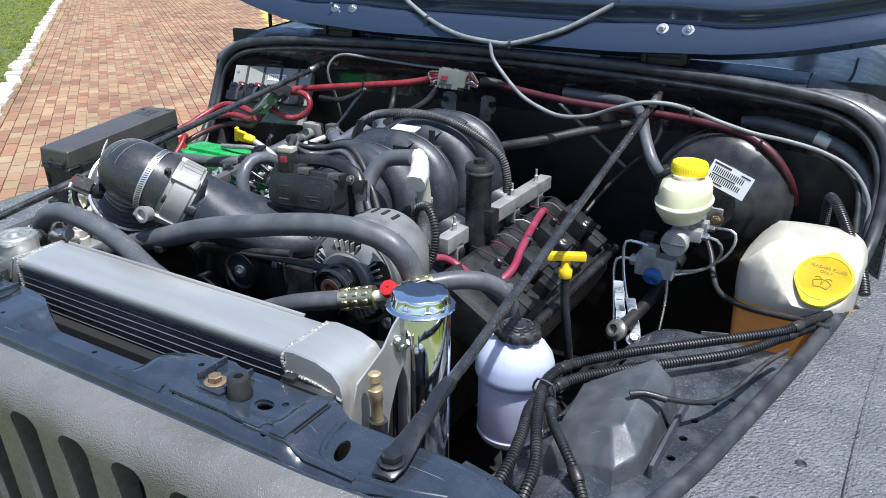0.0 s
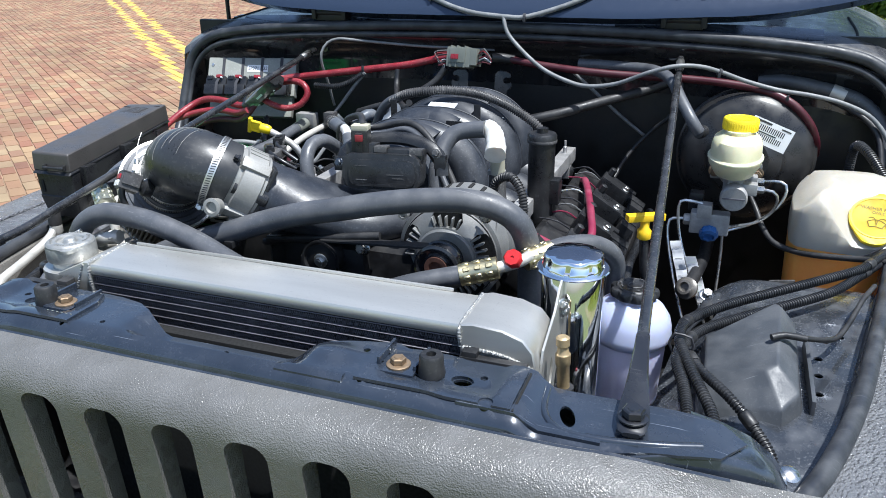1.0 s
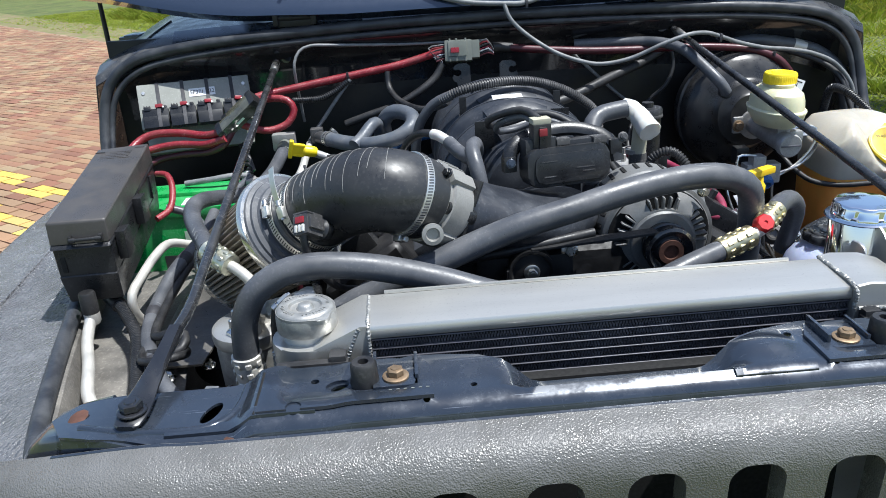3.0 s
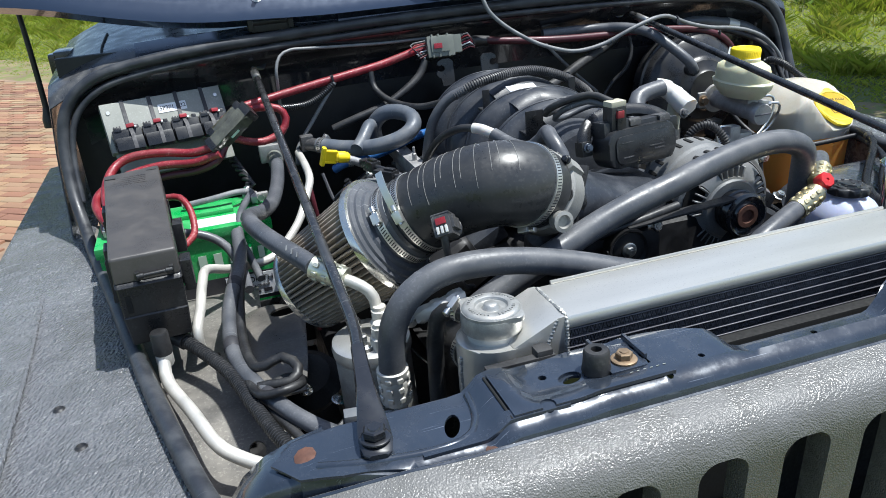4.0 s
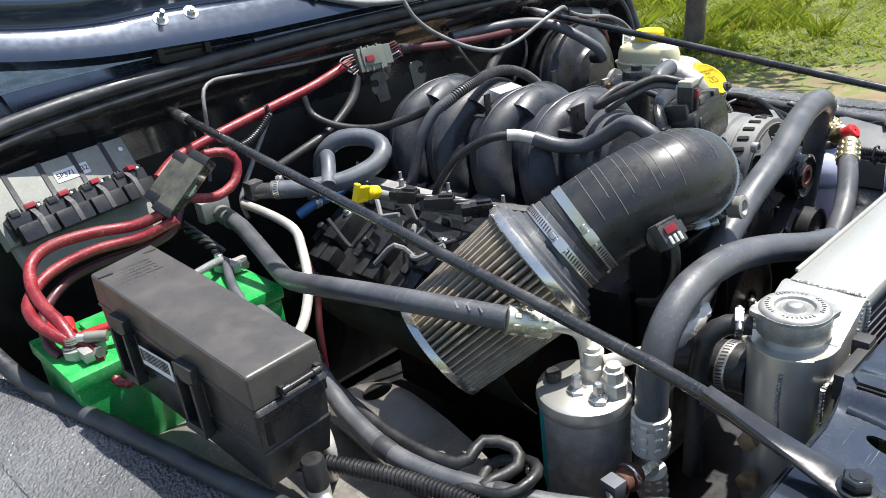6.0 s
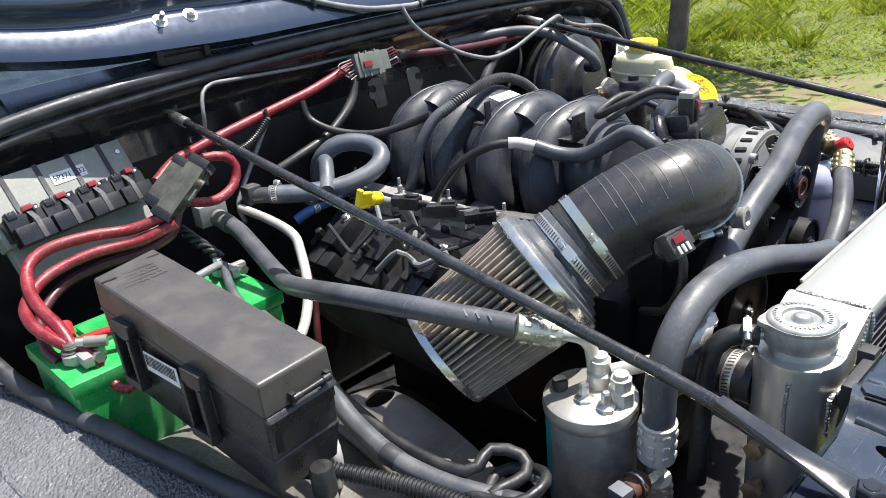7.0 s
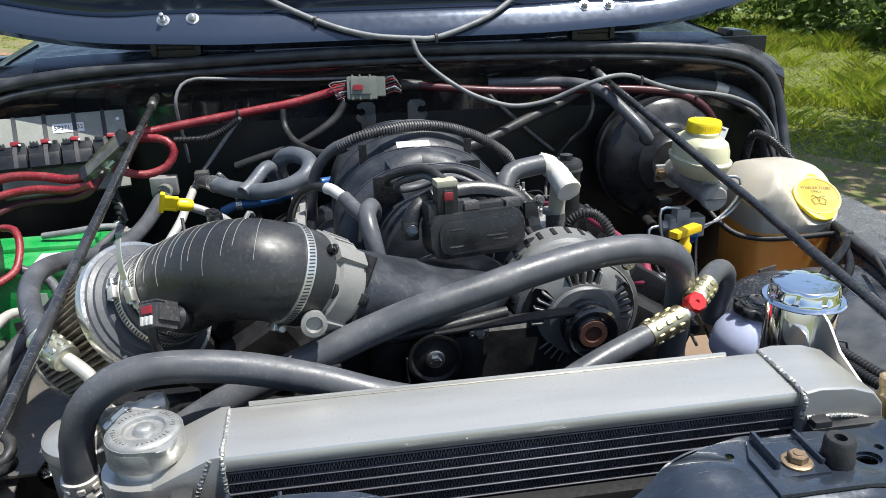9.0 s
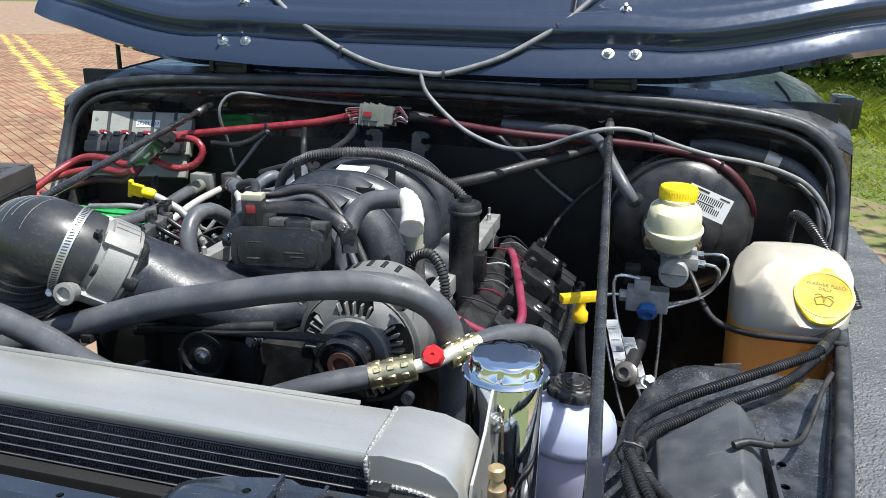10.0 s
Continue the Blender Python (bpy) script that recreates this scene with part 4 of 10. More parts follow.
def build_bay():
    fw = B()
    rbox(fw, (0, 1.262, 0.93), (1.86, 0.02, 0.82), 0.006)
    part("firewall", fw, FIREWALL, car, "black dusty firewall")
    sh = B()
    rows = []
    for k in range(41):
        x = -0.9 + 1.8 * k / 40
        zz = 1.318 - 0.02 * (x / 0.8) ** 2 - 0.6 * max(0, abs(x) - 0.78) ** 1.4
        rows.append([(x, 1.192, zz), (x, 1.205, zz - 0.02), (x, 1.235, zz - 0.04), (x, 1.25, zz - 0.07), (x, 1.256, zz - 0.13)])
    loft(sh, rows)
    thicken(sh, 0.003)
    part("cowl_flange", sh, BLACK_E, car)
    for x, y, z in ((0.807, 1.248, 1.254), (-0.56, 1.248, 1.275), (0.42, 1.25, 1.27)):
        hb = hexbolt(B(), (x, y, z), (0, -1, 0.3), 0.008, 0.007, 1.9)
        part("firewall_bolt", hb, PAINT_BAY, car)
    # side walls under the rails
    for s in (-1, 1):
        rows = []
        for k in range(25):
            y = 0.0 + 1.2 * k / 24
            x, z = rail(min(y, 1.06), s)
            z = min(z, 0.97)
            rows.append([(s * x, y, z - 0.003), (s * (x - 0.014), y, z - 0.008), (s * (x - 0.02), y, z - 0.03), (s * (x - 0.025), y, 0.60)])
        w = loft(B(), rows)
        thicken(w, 0.002)
        part("inner_fender_wall", w, APRON_L if s < 0 else APRON_R, car)
    # aprons over the wheels

    def left_z(x, y):
        return 0.915 - 0.035 * smooth(0.45, 0.25, y) - 0.25 * max(0, -0.58 - x < 0) * (x + 0.58) - 0.05 * smooth(0.75, 0.95, y)

    lh = [circle(-0.66, 0.30, 0.012, 18, 0.018), circle(-0.70, 0.55, 0.008, 14), circle(-0.63, 0.43, 0.006, 12)]
    lo = [(-0.70, 0.06), (-0.60, 0.06), (-0.57, 0.15), (-0.60, 0.34), (-0.615, 0.5), (-0.61, 0.70), (-0.60, 0.95), (-0.86, 0.95), (-0.80, 0.5), (-0.755, 0.30)]
    part("inner_apron", sheet(B(), lo, lh, lambda u, v: Vector((u, v, left_z(u, v))), lambda u, v: (0, 0, -0.003), 0.02), APRON_L, car, "dusty bare grey steel inner apron")

    def right_z(x, y):
        return 0.938 - 0.10 * smooth(0.70, 0.52, x) ** 2 - 0.03 * smooth(0.3, 0.05, y) + 0.012 * smooth(0.5, 0.66, y) - 0.13 * smooth(0.72, 0.88, y)

    rh = [circle(0.761, 0.469, 0.0065, 14), circle(0.758, 0.415, 0.0065, 14), circle(0.755, 0.36, 0.0065, 14), circle(0.775, 0.53, 0.006, 14), circle(0.80, 0.55, 0.005, 14), circle(0.585, 0.62, 0.022, 20, 0.014)]
    ro = [(0.69, 0.03), (0.52, 0.03), (0.50, 0.30), (0.53, 0.52), (0.55, 0.66), (0.62, 0.80), (0.72, 0.90), (0.90, 0.94), (0.885, 0.8), (0.825, 0.5), (0.778, 0.30)]
    part("inner_apron", sheet(B(), ro[::-1], rh, lambda u, v: Vector((u, v, right_z(u, v))), lambda u, v: (0, 0, -0.003), 0.02), APRON_R, car, "black painted inner apron with drain holes")
    for s in (-1, 1):
        cr = B()
        rbox(cr, (s * 0.645, 0.035, 0.985), (0.07, 0.05, 0.06), 0.018, seg=3)
        part("corner_bracket", cr, PAINT_BAY, car)
        fr = B()
        rbox(fr, (s * 0.42, 0.6, 0.52), (0.10, 1.5, 0.16), 0.02)
        part("frame_rail", fr, ENGINE, car)
        wh = lathe(B(), [(0.20, -0.13), (0.40, -0.13), (0.425, -0.10), (0.425, 0.10), (0.40, 0.13), (0.20, 0.13)], axis((s * 0.86, 0.55, 0.425), (1, 0, 0)), 40)
        part("wheel", wh, RUBBER_D, car)
    un = B()
    rbox(un, (0, 0.65, 0.46), (1.4, 1.3, 0.04), 0.01)
    part("skid_plate", un, ENGINE, car)
    bp = B()
    rbox(bp, (0, -0.02, 0.60), (1.5, 0.14, 0.2), 0.03)
    part("bumper", bp, LINER_G, car)
    bb = B()
    rbox(bb, (0, 2.6, 0.85), (1.56, 2.0, 0.9), 0.06)
    part("body_tub", bb, PAINT, car)
    ws = B()
    for x0, x1 in ((-0.72, -0.66), (0.66, 0.72)):
        rbox(ws, ((x0 + x1) / 2, 1.95, 1.62), (0.06, 0.08, 0.62), 0.015, Matrix.Translation((0, 1.95, 1.62)) @ Matrix.Rotation(radians(-18), 4, "X") @ Matrix.Translation((0, -1.95, -1.62)))
    rbox(ws, (0, 2.05, 1.92), (1.44, 0.08, 0.07), 0.02)
    part("windshield_frame", ws, PAINT, car)


build_bay()


# ---- radiator, catch can, reservoir, brace rods ----
def weld(pts, r=0.0026, seed=1):
    """A lumpy weld bead."""
    line = spline(pts, 0.004)
    bm = B()
    rnd = random.Random(seed)
    tube(bm, line, r, 7, ridge=0.0042, depth=0.22)
    for v in bm.verts:
        v.co += Vector((rnd.gauss(0, 1), rnd.gauss(0, 1), rnd.gauss(0, 1))) * 0.0003
    return bm


def build_radiator():
    rad = thing("radiator", (0.0, 0.125, 0.60), "bare aluminium radiator with welded tanks and black fins", "radiator")
    t = B()
    rows = []
    for x in (-0.284, 0.305):
        rows.append([(x, 0.0835, 1.0955), (x, 0.0825, 1.0975), (x, 0.0828, 1.108), (x, 0.0848, 1.1112), (x, 0.10, 1.1128), (x, 0.13, 1.1142), (x, 0.160, 1.1152), (x, 0.1655, 1.114), (x, 0.167, 1.110), (x, 0.167, 1.08), (x, 0.100, 1.093)])
    loft(t, rows, True)
    for i in (0, 11):
        t.verts.ensure_lookup_table()
        t.faces.new([t.verts[i + k] for k in range(11)])
    part("top_tank", t, ALU, rad, "long brushed aluminium top tank")
    lip = B()
    rbox(lip, (-0.0, 0.1665, 1.1165), (0.53, 0.004, 0.004), 0.001)
    part("tank_flange", lip, ALU, rad)
    right = [(0.3055, 0.62), (0.3055, 1.1165), (0.322, 1.1195), (0.360, 1.1165), (0.386, 1.1075), (0.399, 1.092), (0.403, 1.07), (0.403, 0.62)]
    my = Matrix.Translation((0, 0.172, 0)) @ Matrix.Rotation(radians(90), 4, "X")
    part("end_tank", prism(B(), right, 0.097, my, 0.005, 3), ALU, rad, "welded aluminium end tank with rounded shoulder")
    left = [(-0.2843, 1.0), (-0.2843, 1.1135), (-0.294, 1.1135), (-0.352, 1.087), (-0.354, 1.08), (-0.354, 1.0)]
    lt = prism(B(), left[::-1], 0.090, my, 0.004, 2)
    plan = [(-0.2845, 0.082), (-0.355, 0.082)] + [(-0.361 + 0.0455 * math.cos(a), 0.127 + 0.0450 * math.sin(a)) for a in (radians(270 - 10 * k) for k in range(19))] + [(-0.355, 0.172), (-0.2845, 0.172)]
    prism(lt, plan[::-1], 0.466, Matrix.Translation((0, 0, 0.62)), 0.004, 2)
    part("end_tank", lt, ALU, rad, "welded aluminium end tank with filler neck", 40)
    for pts in ([(0.3055, 0.0768, 1.085), (0.3055, 0.0795, 1.1135), (0.3055, 0.168, 1.1165)], [(0.31, 0.0745, 1.086), (0.36, 0.0745, 1.083), (0.40, 0.0745, 1.070)],
                [(-0.284, 0.0825, 1.05), (-0.2845, 0.0835, 1.1095), (-0.2845, 0.12, 1.1128), (-0.2845, 0.164, 1.1138)], [(-0.296, 0.083, 1.110), (-0.326, 0.0815, 1.058), (-0.39, 0.0815, 1.056)],
                [(-0.4055, 0.118, 1.070), (-0.4055, 0.120, 1.03), (-0.4055, 0.118, 0.99)], [(-0.391, 0.0815, 1.056), (-0.392, 0.0815, 1.01)]):
        part("weld_bead", weld(pts), WELD, rad)
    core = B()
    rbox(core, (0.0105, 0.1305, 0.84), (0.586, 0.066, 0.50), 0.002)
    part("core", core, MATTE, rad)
    for k in range(9):
        z = 1.0925 - 0.0124 * k
        tb = rbox(B(), (0.0105, 0.107, z), (0.588, 0.046, 0.0018), 0.0006, None, 1)
        part("core_tube", tb, FINS, rad)
        # folded fins: a thin ribbon standing on edge between two tubes
        fin = B()
        n = 165
        v = []
        for i in range(2 * n + 1):
            x = -0.283 + 0.587 * i / (2 * n)
            zz = z - 0.0015 - (0.0 if i % 2 else 0.0092)
            v.append([fin.verts.new(p) for p in ((x - 0.0004, 0.0863, zz), (x + 0.0004, 0.0863, zz), (x, 0.0925, zz))])
        for a, b in zip(v, v[1:]):
            fin.faces.new((a[0], a[1], b[1], b[0]))
            fin.faces.new((a[1], a[2], b[2], b[1]))
        part("fin_strip", fin, FINS, rad, "", 10)
    neck = B()
    m = axis((-0.361, 0.127, 1.083), (0, 0, 1))
    lathe(neck, [(0.031, -0.016), (0.031, 0.026), (0.034, 0.028), (0.0345, 0.033), (0.031, 0.0335)], m, 36)
    lathe(neck, [(0.006, 0), (0.006, 0.028)], axis((-0.375, 0.15, 1.102), (-0.4, 0.9, 0)), 12)
    nk = part("filler_neck", neck, ALU, rad)
    cap = B()
    out = []
    for k in range(72):
        a = 2 * math.pi * k / 72
        r = 0.0365 + 0.0085 * max(0.0, math.cos(2 * (a + 0.95))) ** 6
        out.append((r * math.cos(a), r * math.sin(a)))
    prism(cap, out, 0.006, Matrix.Translation((-0.361, 0.127, 1.1165)), 0.0015)
    lathe(cap, [(0.0368, -0.020), (0.0375, -0.019), (0.0375, -0.003), (0.0368, 0.001)], axis((-0.361, 0.127, 1.1175), (0, 0, 1)), 40)
    lathe(cap, [(0.0365, 0), (0.0365, 0.004), (0.0345, 0.0075), (0.031, 0.0090), (0.0225, 0.0095), (0.0205, 0.0088), (0.019, 0.0055), (0.017, 0.005), (0.0115, 0.005), (0.0095, 0.0075), (0.0085, 0.0100), (0.0065, 0.0112), (0, 0.0115)], axis((-0.361, 0.127, 1.1175), (0, 0, 1)), 40)
    part("radiator_cap", cap, WELD, nk, "pressed aluminium pressure cap with two ears")
    st = B()
    for k in range(40):
        if k % 10 in (8, 9):
            continue
        a = 2 * math.pi * k / 40
        bars(st, Matrix.Translation((-0.361, 0.127, 1.1268)) @ Matrix.Rotation(a, 4, "Z"), [(0.0275, 0, 0.0042 - 0.001 * (k % 3), 0.0017)], 0.0010)
    part("cap_print", st, WELD, nk)
    for z in (0.985, 0.93):
        plugs = B()
        lathe(plugs, [(0.008, 0), (0.008, 0.012), (0.011, 0.013), (0.011, 0.02), (0.007, 0.021), (0, 0.021)], axis((-0.41, 0.14, z), (-1, 0, 0)), 6)
        part("drain_plug", plugs, BRASS, rad)
    # black rubber mounts between tanks and crossmember
    for sx, x in ((-1, -0.352), (1, 0.352)):
        rb = B()
        rbox(rb, (x, 0.066, 1.066), (0.085, 0.012, 0.03), 0.003)
        rbox(rb, (x - sx * 0.03, 0.07, 1.078), (0.02, 0.018, 0.02), 0.003)
        part("rubber_mount", rb, RUBBER_D, rad)
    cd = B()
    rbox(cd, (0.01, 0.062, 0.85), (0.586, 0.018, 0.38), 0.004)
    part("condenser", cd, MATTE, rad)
    return rad


build_radiator()


def scalloped(bm, rings, n, depth, m, seg=108):
    """A knob of rings (radius, height, share of the scallop), n finger scallops deep."""
    rows = []
    for r, h, k in rings:
        row = []
        for i in range(seg):
            a = 2 * math.pi * i / seg
            rr = r - depth * k * (0.5 + 0.5 * math.cos(n * a)) ** 2
            row.append(m @ Vector((rr * math.cos(a), rr * math.sin(a), h)))
        rows.append(row)
    loft(bm, rows, True)
    bm.verts.ensure_lookup_table()
    bm.faces.new([bm.verts[len(bm.verts) - seg + i] for i in range(seg)])
    return bm


def build_can():
    c = Vector((0.410, 0.247, 0.0))
    can = thing("catch_can", (c.x, c.y, 0.83), "polished chrome catch can with a scalloped screw cap", "catch can")
    m = axis((c.x, c.y, 0.83), (0, 0, 1))
    part("canister", lathe(B(), [(0.0, 0), (0.038, 0), (0.0425, 0.004), (0.0425, 0.302), (0.041, 0.305), (0, 0.305)], m, 56), CHROME, can)
    part("flange", lathe(B(), [(0.043, 0.304), (0.0485, 0.3052), (0.0500, 0.307), (0.0485, 0.3087), (0.036, 0.309)], m, 56), CHROME, can)
    cap = scalloped(B(), ((0.0425, 0.0, 0.0), (0.0425, 0.005, 0.0), (0.0415, 0.0065, 0.7), (0.0412, 0.0155, 1.0), (0.0400, 0.0185, 0.8), (0.0385, 0.0198, 0.35), (0.037, 0.0202, 0.0), (0.020, 0.0207, 0.0), (0.001, 0.0209, 0.0)), 8, 0.0022, axis((c.x, c.y, 1.1385), (0, 0, 1)))
    part("screw_cap", cap, CHROME, can, "chrome cap with finger scallops", 50)
    br = B()
    mm = Matrix.Translation((0.4035, 0, 0)) @ Matrix(((0, 0, 1, 0), (1, 0, 0, 0), (0, 1, 0, 0), (0, 0, 0, 1)))
    out = [(0.088, 0.97), (0.090, 1.055), (0.100, 1.084), (0.128, 1.095), (0.160, 1.108), (0.186, 1.132), (0.198, 1.138), (0.206, 1.130), (0.206, 1.06), (0.190, 1.04), (0.172, 1.00), (0.166, 0.97)]
    hs = [circle(0.147, 1.03, 0.009, 18, 0.02)]
    sheet(br, out, hs, lambda u, v: mm @ Vector((u, v, 0)), lambda u, v: (0.003, 0, 0), 0.015)
    part("bracket", br, ALU, can, "bare aluminium plate bracket")
    for y, z in ((0.189, 1.107), (0.197, 1.094)):
        part("bolt", hexbolt(B(), (0.408, y, z), (1, -0.6, 0), 0.006, 0.005, 1.5), STEEL, can)
    ft = B()
    fm = axis((0.432, 0.108, 1.015), (-0.05, 0, 1))
    lathe(ft, [(0.010, 0), (0.010, 0.018), (0.008, 0.019), (0.008, 0.05), (0.0095, 0.052), (0.0095, 0.066), (0.0075, 0.068), (0.0065, 0.076), (0.0085, 0.078), (0.0085, 0.088), (0.006, 0.09), (0, 0.09)], fm, 18)
    solo("hose_barb", ft, TAN, "tan brass hose barb beside the catch can", "fitting")
    hb = tube(B(), [(0.432, 0.108, 1.035), (0.432, 0.11, 0.99), (0.44, 0.13, 0.90), (0.46, 0.2, 0.8)], 0.0125, 12)
    solo("drain_hose", hb, RUBBER_D, "short black drain hose under the brass barb", "hose")


build_can()


def build_ps_bottle():
    x, y = 0.470, 0.434
    ob = thing("fluid_reservoir", (x, y, 0.82), "bluish-white power steering bottle with black ribbed cap", "reservoir")
    m = axis((x, y, 0.825), (0.03, 0.01, 1))
    part("lower_bottle", lathe(B(), [(0, 0), (0.042, 0), (0.051, 0.004), (0.0560, 0.012), (0.0568, 0.018), (0.0550, 0.021), (0.0562, 0.024), (0.0588, 0.100), (0.0593, 0.122)], m, 48), PS_FLUID, ob, "lower half showing lilac fluid")
    part("upper_bottle", lathe(B(), [(0.0593, 0.120), (0.061, 0.122), (0.0645, 0.126), (0.0662, 0.131), (0.0662, 0.137), (0.0650, 0.142), (0.0645, 0.150), (0.0605, 0.163), (0.050, 0.178), (0.038, 0.187), (0.031, 0.190), (0.030, 0.2)], m, 48), PS_BOTTLE, ob)
    q = m @ Matrix.Translation((0, 0, 0.194))
    cap = scalloped(B(), ((0.034, 0.0, 0.0), (0.0385, 0.002, 0.7), (0.0395, 0.005, 1.0), (0.0395, 0.011, 1.0), (0.0375, 0.014, 0.9), (0.031, 0.0155, 0.3), (0.029, 0.018, 0.0), (0.0275, 0.0185, 0.0), (0.026, 0.0175, 0.0), (0.001, 0.0178, 0.0)), 9, 0.006, q)
    cp = part("cap", cap, PLASTIC, ob, "black lobed screw cap")
    pr = B()
    for k in range(10):
        bars(pr, q @ Matrix.Rotation(2 * math.pi * k / 10, 4, "Z") @ Matrix.Translation((0, 0, 0.019)), [(0.023, 0, 0.002, 0.006)], 0.0014)
    tube(pr, [q @ Vector((0.011 * math.cos(a), 0.011 * math.sin(a), 0.0180)) for a in (0.3 * i for i in range(17))], 0.0012, 6, 0.004)
    part("cap_print", pr, PLASTIC_G, cp)
    def skin(a, h, lift):
        r = 0.0565 + 0.034 * (h - 0.024) + lift
        return m @ Vector((r * math.cos(a), r * math.sin(a), h))

    lb = loft(B(), [[skin(a, h, 0.0014) for h in (0.028, 0.058, 0.086)] for a in (-0.42, -0.28, -0.14, 0.0, 0.12)])
    label = part("label", thicken(lb, 0.0003), LABEL_W, ob, "white barcode label")
    bc = B()
    rnd = random.Random(8)
    h = 0.036
    while h < 0.066:
        w = 0.0006 + 0.0012 * rnd.random()
        loft(bc, [[skin(a, h, 0.0021), skin(a, h + w, 0.0021)] for a in (-0.36, -0.26, -0.16)])
        h += w + 0.0006 + 0.0008 * rnd.random()
    part("barcode", bc, INK, label)
    hs = tube(B(), [(x + 0.01, y - 0.02, 0.82), (x + 0.015, y - 0.03, 0.76), (x - 0.05, y, 0.66)], 0.013, 12)
    solo("return_hose", hs, RUBBER_D, "black hose under the steering bottle", "hose")


build_ps_bottle()


def build_rod(s, foot, bend, top):
    foot, bend, top = Vector(foot), Vector(bend), Vector(top)
    ob = thing("brace_rod", foot, "gloss black steel brace rod from crossmember to firewall", "brace rod", "brace rods")
    pad = B()
    way = (bend - foot).normalized()
    side = way.cross(Vector((0, 0, 1))).normalized()
    up = side.cross(way)
    rows = []
    for t, w, h in ((-0.022, 0.009, 0.003), (-0.018, 0.014, 0.003), (0.0, 0.0175, 0.003), (0.02, 0.0165, 0.003), (0.045, 0.0135, 0.0034), (0.08, 0.0110, 0.0046), (0.115, 0.0092, 0.0064), (0.145, 0.0082, 0.0080)):
        c = foot + way * t + Vector((0, 0, 0.004))
        rows.append([c + side * w * a + up * h * b for a, b in ((-1, -0.4), (-0.8, -1), (0.8, -1), (1, -0.4), (1, 0.4), (0.8, 1), (-0.8, 1), (-1, 0.4))])
    loft(pad, rows, True)
    pad.verts.ensure_lookup_table()
    pad.faces.new([pad.verts[k] for k in range(8)])
    part("flattened_end", pad, BLACK_E, ob)
    rod = tube(B(), [foot + way * 0.135 + Vector((0, 0, 0.004)), bend, bend.lerp(top, 0.12), bend.lerp(top, 0.5) + Vector((0, 0, 0.0)), top], 0.0076, 14, 0.02)
    part("rod", rod, ROD, ob)
    tip = lathe(B(), [(0.0088, 0), (0.0095, 0.002), (0.0095, 0.05), (0.006, 0.056), (0.006, 0.075), (0, 0.076)], axis(top - (top - bend).normalized() * 0.07, top - bend), 14)
    part("threaded_tip", tip, STEEL, ob)
    part("foot_bolt", hexbolt(B(), foot + Vector((0, 0, 0.0075)), (0, 0, 1), 0.0125, 0.010, 1.3, 15), BLACK_E, ob, "black flanged hex bolt")
    eye = lathe(B(), [(0.014, -0.004), (0.014, 0.004), (0.008, 0.004), (0.008, -0.004)], axis(top + Vector((-0.02 * s, 0.03, 0.006)), (0.3, 1, 0)), 20)
    part("eye", eye, PAINT_BAY, ob)


build_rod(-1, (-0.540, -0.004, 1.072), (-0.518, 0.19, 1.108), (-0.515, 1.196, 1.272))
build_rod(1, (0.528, -0.001, 1.073), (0.516, 0.19, 1.108), (0.462, 1.186, 1.287))


